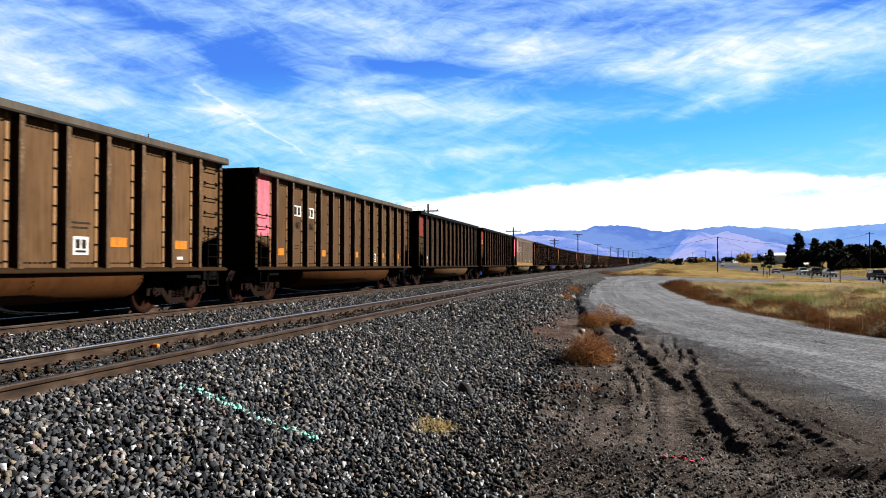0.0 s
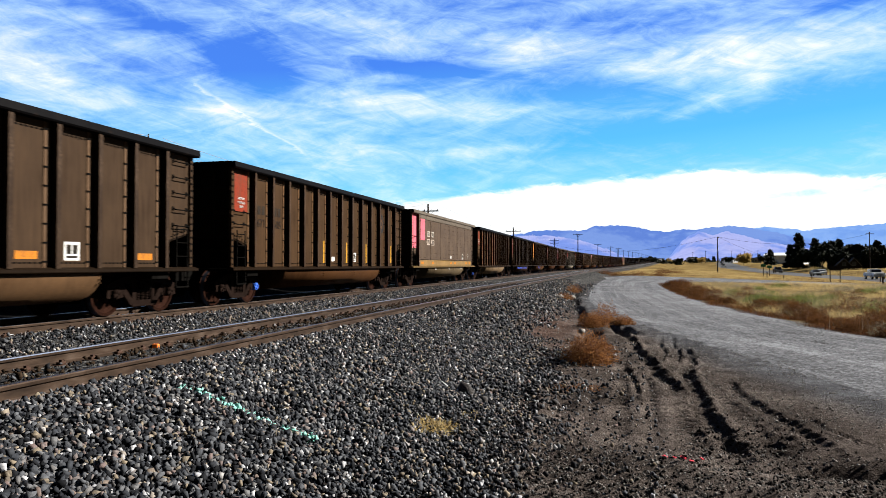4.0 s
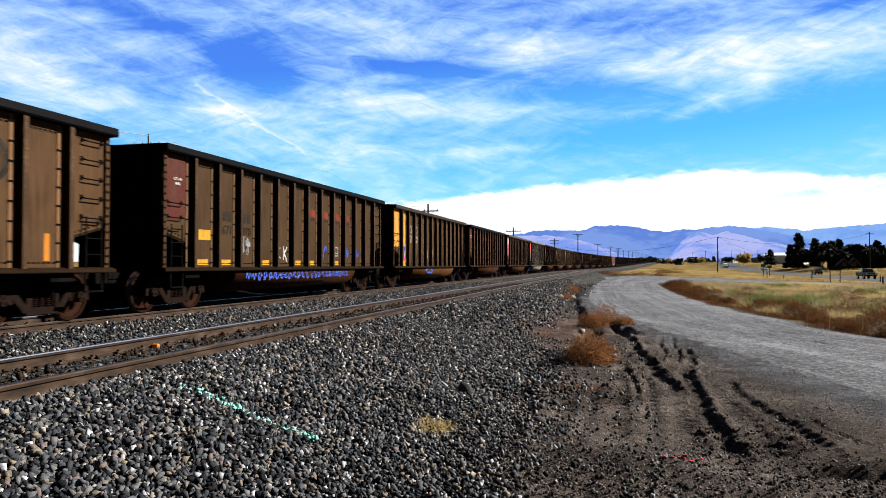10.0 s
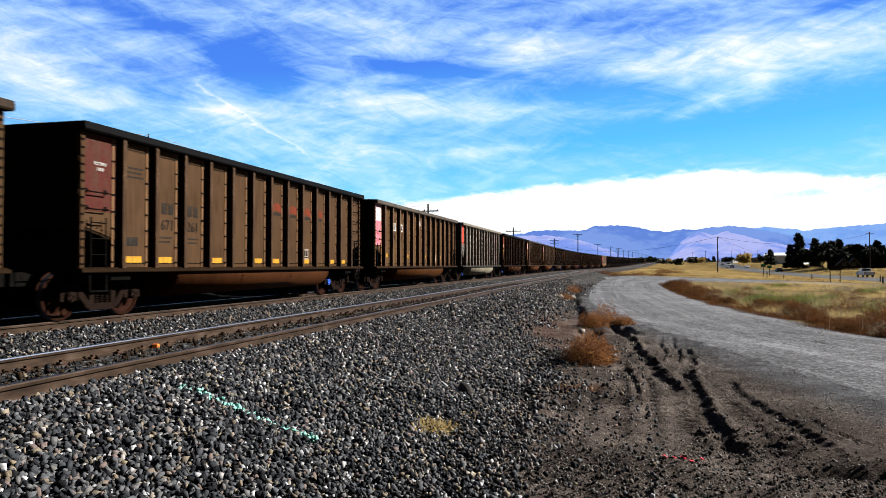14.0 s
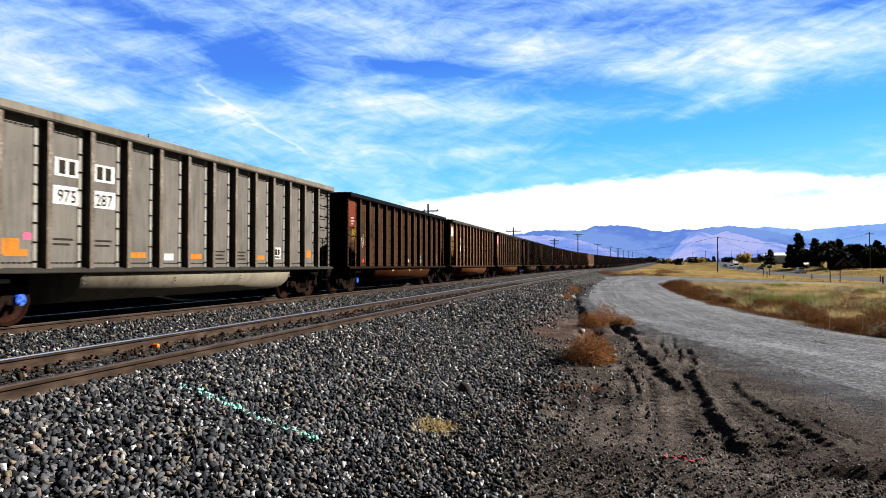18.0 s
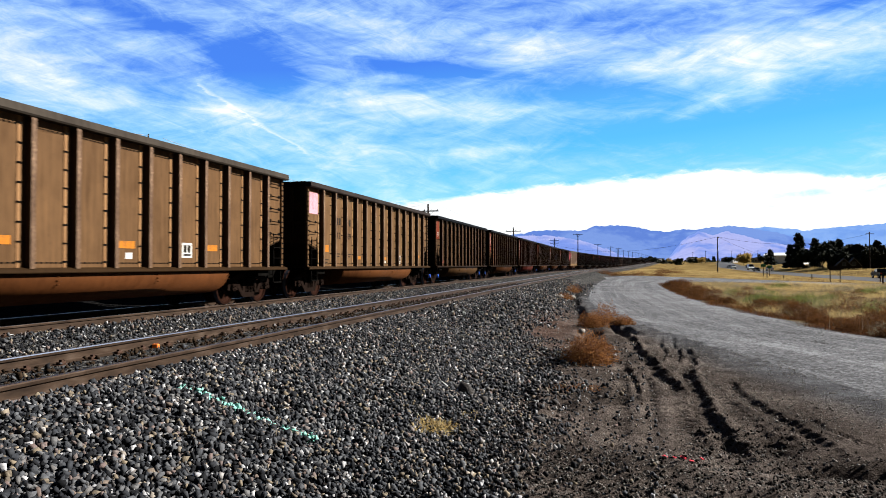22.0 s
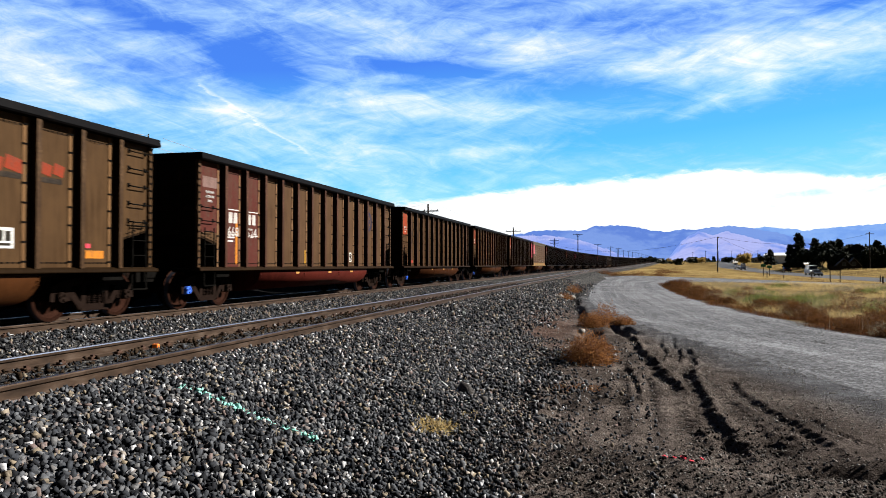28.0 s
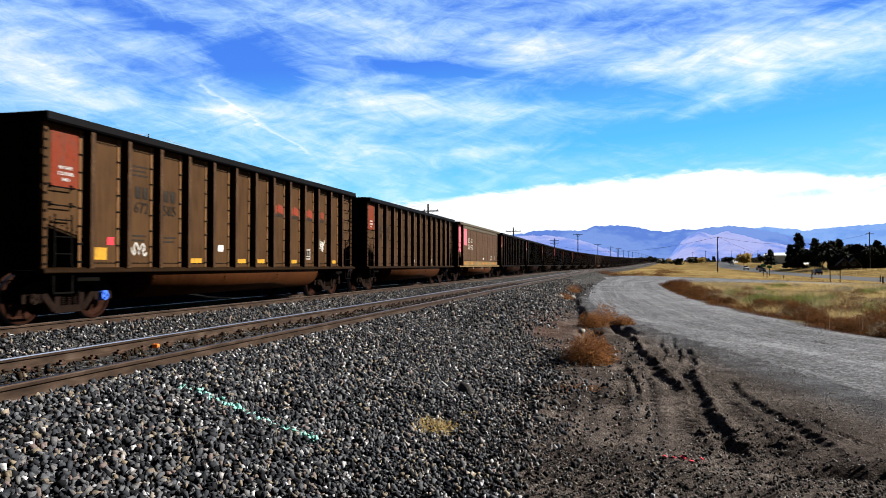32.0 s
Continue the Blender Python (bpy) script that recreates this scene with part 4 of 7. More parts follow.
    prof = [(1.44, 0.95), (1.47, 0.90), (1.475, 0.84), (1.455, 0.75), (1.41, 0.65), (1.33, 0.55), (1.20, 0.455), (1.02, 0.385), (0.75, 0.34), (0.4, 0.315), (0.0, 0.305)]
    prof = prof + [(-u, v) for u, v in prof[:-1][::-1]]
    add_prism(bm, prof, lambda u, v, k: (u, -4.25 if k == 0 else 4.25, v))
    for yy in (-4.21, -1.4, 1.4, 4.21):
        for zz in (0.86, 0.78, 0.71):
            add_box(bm, 1.46, 1.496, yy - 0.012, yy + 0.012, zz - 0.012, zz + 0.012)
    keep("belly_tub", bm, PAINT, False)
    tub = MESH["belly_tub"]
    tub.polygons.foreach_set("use_smooth", [abs(p.normal.y) < 0.5 for p in tub.polygons])
    bm = bmesh.new()
    add_box(bm, -1.40, 1.40, -7.1, 7.1, 0.90, 0.96)
    add_box(bm, -0.32, 0.32, -7.9, 7.9, 0.66, 0.92)
    for yy in (-6.1, 6.1):
        add_box(bm, -1.45, 1.45, yy - 0.28, yy + 0.28, 0.76, 0.92)
    keep("underframe", bm, BLACKIRON)
    # coal load, a low heap
    bm = bmesh.new()
    rows = []
    for i in range(30):
        yy = -7.1 + 14.2 * i / 29
        row = []
        for j in range(9):
            xx = -1.43 + 2.86 * j / 8
            e = max(0.0, 1 - abs(xx) / 1.43) * min(1, (7.1 - abs(yy)) / 1.2)
            row.append(bm.verts.new((xx, yy, 3.45 + 0.42 * e ** 0.8 + 0.07 * noise.noise((xx * 2, yy * 2, 3)))))
        rows.append(row)
    for a, b in zip(rows, rows[1:]):
        for j in range(8):
            bm.faces.new((a[j], a[j + 1], b[j + 1], b[j]))
    keep("coal_load", bm, COAL)
    # hand grab
    bm = bmesh.new()
    add_cyl(bm, (0.10, -0.26, 0), (0.10, 0.26, 0), 0.013, n=6)
    for yy in (-0.25, 0.25):
        add_cyl(bm, (0, yy, 0.03), (0.10, yy, 0), 0.013, n=6)
        add_box(bm, -0.005, 0.012, yy - 0.035, yy + 0.035, -0.01, 0.07)
    keep("grab_iron", bm, BLACKIRON)
    bm = bmesh.new()
    for yy in (-0.2, 0.2):
        add_box(bm, -0.01, 0.01, yy - 0.012, yy + 0.012, 0, 0.9)
    for zz in (0.2, 0.5, 0.8):
        add_cyl(bm, (0, -0.2, zz), (0, 0.2, zz), 0.013, n=6)
    add_box(bm, -0.03, 0.03, -0.24, 0.24, -0.5, -0.47)
    for yy in (-0.22, 0.22):
        add_box(bm, -0.012, 0.012, yy - 0.015, yy + 0.015, -0.5, 0.0)
    keep("step_ladder", bm, BLACKIRON)
    # coupler with knuckle and air hose
    bm = bmesh.new()
    add_box(bm, -0.09, 0.09, -0.75, 0.0, 0.78, 0.94, 0.02)
    add_box(bm, -0.17, 0.17, -0.05, 0.22, 0.72, 1.0, 0.05)
    add_cyl(bm, (0.12, 0.2, 0.72), (0.12, 0.2, 1.0), 0.07, n=8)
    keep("coupler", bm, TRUCKIRON)
    bm = bmesh.new()
    pts = [(0.45, -0.35, 0.85), (0.45, -0.1, 0.72), (0.42, 0.1, 0.5), (0.38, 0.3, 0.42)]
    for a, b in zip(pts, pts[1:]):
        add_cyl(bm, a, b, 0.025, n=6)
    keep("air_hose", bm, BLACKIRON)
    # truck pieces; the side frame is an arch with two windows
    bm = bmesh.new()

    def bar(pts, w, t=0.11):
        for (y0, z0), (y1, z1) in zip(pts, pts[1:]):
            d = Vector((0, y1 - y0, z1 - z0))
            nrm = Vector((0, -d.z, d.y)).normalized() * (w / 2)
            vs = []
            for xx in (-t / 2, t / 2):
                for q, sgn in (((y0, z0), 1), ((y1, z1), 1), ((y1, z1), -1), ((y0, z0), -1)):
                    vs.append(bm.verts.new((xx, q[0] + sgn * nrm.y, q[1] + sgn * nrm.z)))
            bm.faces.new(vs[:4][::-1])
            bm.faces.new(vs[4:])
            for i in range(4):
                j = (i + 1) % 4
                bm.faces.new((vs[i], vs[j], vs[4 + j], vs[4 + i]))
    bar([(-1.08, 0.58), (-0.75, 0.70), (-0.4, 0.76), (0.4, 0.76), (0.75, 0.70), (1.08, 0.58)], 0.15)
    bar([(-0.74, 0.66), (-0.36, 0.24), (0.36, 0.24), (0.74, 0.66)], 0.13)
    for yy in (-0.30, 0.30):
        bar([(yy, 0.22), (yy, 0.76)], 0.13)
    for yy in (-0.89, 0.89):
        bar([(yy - 0.2, 0.38), (yy - 0.17, 0.62)], 0.10)
        bar([(yy + 0.2, 0.38), (yy + 0.17, 0.62)], 0.10)
    keep("side_frame", bm, TRUCKIRON)
    bm = bmesh.new()
    for k in range(7):
        z = 0.30 + k * 0.035
        add_cyl(bm, (0, 0, z), (0, 0, z + 0.018), 0.062, n=10)
    add_cyl(bm, (0, 0, 0.29), (0, 0, 0.55), 0.035, n=8)
    keep("spring", bm, TRUCKIRON)
    bm = bmesh.new()
    add_box(bm, -1.1, 1.1, -0.2, 0.2, 0.5, 0.72, 0.03)
    keep("bolster", bm, BLACKIRON)
    bm = bmesh.new()
    add_cyl(bm, (-0.98, 0, 0), (0.98, 0, 0), 0.08, n=12)
    keep("wheelset", bm, WHEELRUST)
    bm = bmesh.new()
    ring = [(-0.075, 0.43), (-0.06, 0.485), (-0.035, 0.485), (-0.03, 0.462), (0.065, 0.452), (0.07, 0.40), (0.035, 0.385), (0.015, 0.3), (0.02, 0.19), (0.055, 0.16), (0.055, 0.09), (-0.055, 0.09), (-0.055, 0.17), (-0.02, 0.2), (-0.02, 0.36)]
    n = 28
    vs = [[bm.verts.new((u, r * math.cos(2 * math.pi * i / n), r * math.sin(2 * math.pi * i / n))) for u, r in ring] for i in range(n)]
    for i in range(n):
        for j in range(len(ring)):
            a, b = vs[i], vs[(i + 1) % n]
            f = bm.faces.new((a[j], a[(j + 1) % len(ring)], b[(j + 1) % len(ring)], b[j]))
            f.material_index = 1 if j == 3 else 0
    MESH["wheel"] = mesh_of("wheel", bm, (WHEELRUST, POLISHED))
    bm = bmesh.new()
    add_cyl(bm, (0, 0, 0), (0.16, 0, 0), 0.11, 0.10, n=14)
    for i in range(3):
        a = i * 2 * math.pi / 3
        add_cyl(bm, (0.16, 0.055 * math.cos(a), 0.055 * math.sin(a)), (0.185, 0.055 * math.cos(a), 0.055 * math.sin(a)), 0.024, n=6)
    keep("bearing_cap", bm, TRUCKIRON)
    MESH["blue_cap"] = MESH["bearing_cap"].copy()
    MESH["blue_cap"].materials[0] = simple("blue_paint", (0.03, 0.09, 0.42), 0.5, var=0.3, scale=20)
    # flush panels of the smooth-sided car
    bm = bmesh.new()
    add_box(bm, 1.425, 1.565, 0.022, 2.031, 1.44, 3.39, 0.008)
    for yy in (0.12, 0.90, 1.12, 1.93):
        for k in range(9):
            add_box(bm, 1.565, 1.579, yy - 0.022, yy + 0.022, 1.55 + k * 0.22 - 0.016, 1.55 + k * 0.22 + 0.016)
    keep("side_panel", bm, PAINT)
    bm = bmesh.new()
    add_box(bm, 1.425, 1.575, -6.1, 6.14, 1.13, 1.415, 0.006)
    for k in range(56):
        yy = -6.0 + k * 0.216
        for zz in (1.17, 1.38):
            add_box(bm, 1.575, 1.582, yy - 0.012, yy + 0.012, zz - 0.012, zz + 0.012)
    keep("lower_band", bm, PAINT)
    bm = bmesh.new()
    add_box(bm, 1.425, 1.58, -6.1, 6.14, 3.405, 3.6, 0.006)
    for k in range(56):
        yy = -6.0 + k * 0.216
        add_box(bm, 1.58, 1.587, yy - 0.012, yy + 0.012, 3.43, 3.455)
    keep("upper_band", bm, PAINT)
    # joined pieces for cars that stay far away
    bm = bmesh.new()
    add_prism(bm, [(1.425, -0.06), (1.575, -0.05), (1.575, 0.05), (1.425, 0.06)], lambda u, v, k: (u, v, 1.12 + k * 2.5))
    keep("plain_post", bm, PAINT)
    bm = bmesh.new()
    for y0 in POSTS:
        add_prism(bm, [(1.425, y0 - 0.06), (1.575, y0 - 0.05), (1.575, y0 + 0.05), (1.425, y0 + 0.06)], lambda u, v, k: (u, v, 1.12 + k * 2.5))
    keep("side_posts", bm, PAINT)
    bm = bmesh.new()
    add_box(bm, -0.95, 0.95, -0.2, 0.2, 0.5, 0.8)
    for xx in (-0.98, 0.98):
        add_box(bm, xx - 0.06, xx + 0.06, -1.05, 1.05, 0.55, 0.75)
        add_box(bm, xx - 0.06, xx + 0.06, -0.4, 0.4, 0.2, 0.6)
    for yy in (-0.89, 0.89):
        for xx in (-0.753, 0.753):
            add_cyl(bm, (xx - 0.06, yy, 0.457), (xx + 0.06, yy, 0.457), 0.457, n=14)
    keep("truck", bm, TRUCKIRON)


for m_ in (BLACKIRON, TRUCKIRON, WHEELRUST):
    m_.node_tree.nodes["Principled BSDF"].inputs["Specular IOR Level"].default_value = 0.0
car_meshes()
FLIP = Matrix.Rotation(math.pi, 4, "Z")
BROWN = (0.072, 0.047, 0.027)


def put(name, parent, m=None, color=None, material=None, mesh=None):
    ob = part(name, mesh or MESH[name], material, parent)
    if m is not None:
        ob.matrix_basis = m
    if color:
        ob.color = (*color, 1)
    return ob


def build_car(look_of):
    """One bathtub coal gondola. look_of: its colours and markings."""
    c = look_of.get("body", BROWN)
    edge = look_of.get("chord", tuple(v * 0.75 for v in c))
    # post colour is cut to about a quarter so the webs look shaded
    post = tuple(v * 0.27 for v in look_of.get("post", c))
    tub = look_of.get("tub", (c[0] * 0.8, c[1] * 0.52, c[2] * 0.38))
    car = tagged(new("coal_car"), look_of["label"], "freight car", "cars of the coal train")
    for side, m in ((1, Matrix()), (-1, FLIP)):
        put("side_sheet", car, m, c)
        put("top_chord", car, m, edge)
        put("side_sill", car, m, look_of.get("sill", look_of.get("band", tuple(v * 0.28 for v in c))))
        for y in (-HALF + 0.12, HALF - 0.12):
            put("corner_post", car, m @ pose(0, y, 0), c)
        if look_of.get("near"):
            for y in POSTS if not look_of.get("smooth") else ():
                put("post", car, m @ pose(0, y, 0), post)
                if side > 0:
                    # strip painted 2.7 times the body colour, as if the sun caught it
                    put("post_flange", car, m @ pose(0, y, 0), tuple(min(0.5, v * 2.7) for v in c))
            if look_of.get("smooth"):
                for k in range(6):
                    put("side_panel", car, m @ pose(0, -6.16 + 2.053 * k, 0), c)
                put("lower_band", car, m, look_of["band"])
                put("upper_band", car, m, edge)
                for y in (-6.2, 6.2):
                    put("post", car, m @ pose(0, y, 0), tuple(v * 0.5 for v in c))
            for z in (1.92, 2.28, 2.64, 2.99, 3.34) if side > 0 else (2.3, 2.75):
                put("grab_iron", car, m @ pose(1.427, 6.80, z))
            for z in (2.10, 2.42):
                put("grab_iron", car, m @ pose(1.427, -6.80, z))
            for y in (-6.8, 6.8):
                put("step_ladder", car, m @ pose(1.5, y, 1.05), c)
        else:
            if look_of.get("mid") and side > 0:
                for y in POSTS:
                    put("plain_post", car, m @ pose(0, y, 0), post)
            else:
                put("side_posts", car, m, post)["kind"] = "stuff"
    for m in (Matrix(), FLIP):
        # end walls take a quarter of the body tone as painted shade
        end_shade = tuple(v * 0.25 for v in c)
        put("end_sheet", car, m @ pose(0, 7.18, 0), end_shade)
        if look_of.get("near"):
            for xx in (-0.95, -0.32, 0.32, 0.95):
                put("end_post", car, m @ pose(xx, 7.18, 0), end_shade)
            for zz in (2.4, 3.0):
                put("end_rib", car, m @ pose(0, 7.18, zz), end_shade)
        put("end_chord", car, m @ pose(0, 7.19, 0), tuple(v * 0.5 for v in end_shade))
        put("coupler", car, m @ pose(0, 7.85, 0))
    put("belly_tub", car, None, tub)
    put("underframe", car)
    put("coal_load", car)
    wheels = []
    for y in (-6.1, 6.1):
        if not look_of.get("near"):
            put("truck", car, pose(0, y, 0))
            continue
        put("bolster", car, pose(0, y, 0))
        for sx in (-0.98, 0.98):
            f = put("side_frame", car, pose(sx, y, 0))
            for dy in (-0.15, 0, 0.15):
                put("spring", f, pose(0, dy, 0))
        for dy in (-0.89, 0.89):
            w = put("wheelset", car, pose(0, y + dy, 0.457))
            put("wheel", w, pose(0.753, 0, 0))
            put("wheel", w, pose(-0.753, 0, 0, 0, 0, 180))
            cap = put("bearing_cap", w, pose(0.93, 0, 0), mesh=MESH["blue_cap"] if round(y + dy, 2) in look_of.get("blue", ()) else None)
            put("bearing_cap", w, pose(-0.93, 0, 0, 0, 0, 180))
            wheels.append((w, cap, y + dy))
        put("air_hose", car, pose(0, math.copysign(7.5, y), 0) if y > 0 else pose(0, -7.5, 0, 0, 0, 180))
    return car, wheels


UNIT = None
ORANGE, YELLOW, WHITE, RED, PINK, MAROON, DARK, BLUE, GREY = (0.42, 0.15, 0.02), (0.44, 0.23, 0.025), (0.62, 0.62, 0.60), (0.145, 0.027, 0.014), (0.60, 0.13, 0.17), (0.068, 0.020, 0.016), (0.018, 0.016, 0.014), (0.03, 0.10, 0.55), (0.022, 0.018, 0.015)


def unit_plate():
    global UNIT
    if UNIT is None:
        bm = bmesh.new()
        add_box(bm, 0, 1, -0.5, 0.5, -0.5, 0.5)
        UNIT = mesh_of("marking", bm, MARK)
    return UNIT


def bay(k, f):
    a, b = (-7.13, -6.24) if k == 0 else (6.24, 7.13) if k == 13 else (POSTS[k - 1] + 0.08, POSTS[k] - 0.16)
    return a + (b - a) * f


def up(z):
    """Marking heights run from the sill up the side sheet."""
    return 1.01 + (z - 1.14) * 1.055 if z > 1.1 else z


def level(z):
    return 1.14 + (z - 1.01) / 1.055


def plate(car, k, f0, f1, z0, z1, col, x=1.476, name="marking", thick=0.003, slant=0.0):
    """A painted patch or sticker in bay k, from f0 to f1 across it."""
    y0, y1, z0, z1 = bay(k, f0), bay(k, f1), up(z0), up(z1)
    x = x - 0.05 if 1.4755 < x < 1.49 else x
    ob = part(name, unit_plate(), None, car)
    m = Matrix(((thick, 0, 0, x), (0, y1 - y0, slant, (y0 + y1) / 2), (0, 0, z1 - z0, (z0 + z1) / 2), (0, 0, 0, 1)))
    ob.matrix_basis = m
    ob.color = (*col, 1)
    return ob


def letters(car, words, k, f, z, size, col, x=1.480, stretch=1.0):
    x = x - 0.05 if 1.4755 < x < 1.49 else x
    ob = part("lettering", text_mesh(words), None, car)
    y, z = bay(k, f), up(z)
    ob.matrix_basis = Matrix(((0, 0, 1, x), (size * stretch, 0, 0, y), (0, size, 0, z), (0, 0, 0, 1)))
    ob.color = (*col, 1)
    return ob


def ribbon(pts, w):
    """A flat brush stroke on the car's side through (y, z) points."""
    bm = bmesh.new()
    row = []
    n = len(pts)
    for i, (y, z) in enumerate(pts):
        a, b = pts[max(0, i - 1)], pts[min(n - 1, i + 1)]
        dy, dz = b[0] - a[0], b[1] - a[1]
        q = math.hypot(dy, dz) or 1
        row.append([bm.verts.new((0, y - s * dz / q * w / 2, z + s * dy / q * w / 2)) for s in (-1, 1)])
    for a, b in zip(row, row[1:]):
        bm.faces.new((a[0], a[1], b[1], b[0]))
    r = bmesh.ops.extrude_face_region(bm, geom=bm.faces[:])
    bmesh.ops.translate(bm, verts=[e for e in r["geom"] if isinstance(e, bmesh.types.BMVert)], vec=(0.003, 0, 0))
    return bm


def scribble(car, y0, y1, z, tall, w, col, seed, x=1.478, loops=3.0):
    r = random.Random(seed)
    pts, n = [], 60
    p1, p2 = r.uniform(0, 6), r.uniform(0, 6)
    for i in range(n):
        t = i / (n - 1)
        pts.append((y0 + (y1 - y0) * t + 0.10 * (y1 - y0) * math.sin(loops * 8 * t + p1), z + tall * (0.5 + 0.30 * math.sin(loops * 6.28 * t + p2) + 0.22 * math.sin(loops * 14.1 * t + p1))))
    ob = part("graffiti", ribbon(pts, w), MARK, car)
    ob.location = (x - 0.05 if 1.4755 < x < 1.49 else x, 0, 0)
    ob.color = (*col, 1)
    return ob


def emblem(car, k, z, r, col, fill=None):
    if fill:
        bm = bmesh.new()
        bm.faces.new([bm.verts.new((0, r * 0.58 * math.cos(6.2832 * i / 20), r * 0.58 * math.sin(6.2832 * i / 20))) for i in range(20)])
        ob = part("emblem_disc", bm, MARK, car)
        ob.location, ob.color = (1.4275, bay(k, 0.5), up(z)), (*fill, 1)
    bm = bmesh.new()
    for r0, r1 in ((r, r * 0.70), (r * 0.62, r * 0.54)):
        n = 24
        vs = [[bm.verts.new((0, q * math.cos(6.2832 * i / n), q * math.sin(6.2832 * i / n))) for q in (r0, r1)] for i in range(n)]
        for i in range(n):
            a, b = vs[i], vs[(i + 1) % n]
            bm.faces.new((a[0], b[0], b[1], a[1]))
    ob = part("emblem_ring", bm, MARK, car)
    ob.location, ob.color = (1.429, bay(k, 0.5), up(z)), (*col, 1)
    f = 0.18
    plate(car, k, 0.5 - f * 0.35, 0.5 + f * 0.35, z - r * 0.6, z + r * 0.6, col)
    plate(car, k, 0.5 - f, 0.5 + f, z - 0.07, z + 0.07, col)


def scale_box(car, k, z, light=WHITE):
    """A small framed panel with printed bars."""
    plate(car, k, 0.26, 0.74, z - 0.16, z + 0.16, light)
    for f in (0.40, 0.60):
        plate(car, k, f - 0.075, f + 0.075, z - 0.05, z + 0.11, DARK, x=1.4795)
    plate(car, k, 0.32, 0.68, z - 0.12, z - 0.08, DARK, x=1.4795)


def small_print(car, k, z, n, col=GREY, w=0.6):
    for i in range(n):
        plate(car, k, 0.5 - w / 2, 0.5 + w / 2 - 0.08 * (i % 2), z - i * 0.085 - 0.02, z - i * 0.085 + 0.015, col)


def road_number(car, k, left, right, zd, zo, col, plates=None, low=True, size=0.32):
    """Owner's mark as plain blocks above the car's number, split over two bays."""
    d, o, h = level(zd), level(zo), size * 0.36
    for kk, words, fs in ((k, left, 0.60), (k + 1, right, 0.50)):
        if plates:
            plate(car, kk, fs - 0.36, fs + 0.36, o - h - 0.04, o + h + 0.04, plates)
            if low:
                plate(car, kk, fs - 0.40, fs + 0.40, d - h - 0.04, d + h + 0.04, plates)
        for i in (0, 1):
            f = fs - 0.15 + 0.30 * i
            plate(car, kk, f - 0.11, f + 0.10, o - h, o + h, col, x=1.4795)
        letters(car, words, kk, fs, d - h, size, col, x=1.4845)


def rotary_panel(car, col, z0=2.5, z1=3.45, words=("ROTARY", "COUPLER", "END"), f0=0.12, f1=0.94, zt=None):
    plate(car, 0, f0, f1, z0, z1, col, name="end_panel")
    zt = zt or z0 + 0.30
    for i, w in enumerate(words):
        letters(car, w, 0, 0.5, zt - 0.10 * i, 0.085, WHITE, x=1.4845)


def wedge(car, k0, z, col=RED):
    """A faded red swoosh of slanted blocks over a dark line."""
    for i in range(4):
        k = k0 + i
        for f0, f1 in ((0.0, 0.44), (0.50, 1.0 - 0.2 * (i == 3))):
            plate(car, k, f0, f1, z - 0.10 + 0.03 * (i == 3), z + 0.10, col, slant=0.09)
        plate(car, k, -0.06, 1.05 - 0.3 * (i == 3), z - 0.22, z - 0.13, GREY)


STROKES = (((0, 0.2), (0.25, 0.9), (0.5, 0.1), (0.75, 1.0), (1.0, 0.3)), ((0.1, 0.1), (0.45, 0.0), (0.8, 0.4), (0.6, 0.95), (0.2, 0.8), (0.25, 0.3), (0.7, 0.2), (1.1, 0.6)), ((0, 0.7), (0.3, 1.0), (0.55, 0.6), (0.3, 0.2), (0.7, 0.0), (1.0, 0.5)),
           ((0, 0.1), (0.4, 0.95), (0.75, 0.7), (0.5, 0.35), (0.9, 0.05), (1.2, 0.4)), ((0, 0.5), (0.5, 0.7), (0.9, 0.95), (0.4, 0.4), (0.8, 0.1), (1.2, 0.2)))


def tag_line(car, y0, y1, z, tall, w, col, seed, n, x=1.478, wide=1.2):
    """A row of sprayed loose shapes."""
    r = random.Random(seed)
    step = (y1 - y0) / n
    for k in range(n):
        pts, path = [], r.choice(STROKES)
        a, h, lean = y0 + k * step + r.uniform(-0.05, 0.05) * step, tall * r.uniform(0.75, 1.1), r.uniform(-0.05, 0.2)
        for (u0, v0), (u1, v1) in zip(path, path[1:]):
            for q in range(5):
                u, v = u0 + (u1 - u0) * q / 5, v0 + (v1 - v0) * q / 5
                pts.append((a + (u + lean * v) * step * wide, z + v * h + 0.02 * math.sin(7 * u + k)))
        ob = part("graffiti", ribbon(pts, w), MARK, car)
        ob.location = (x - 0.05 if 1.4755 < x < 1.49 else x, 0, 0)
        ob.color = (*col, 1)


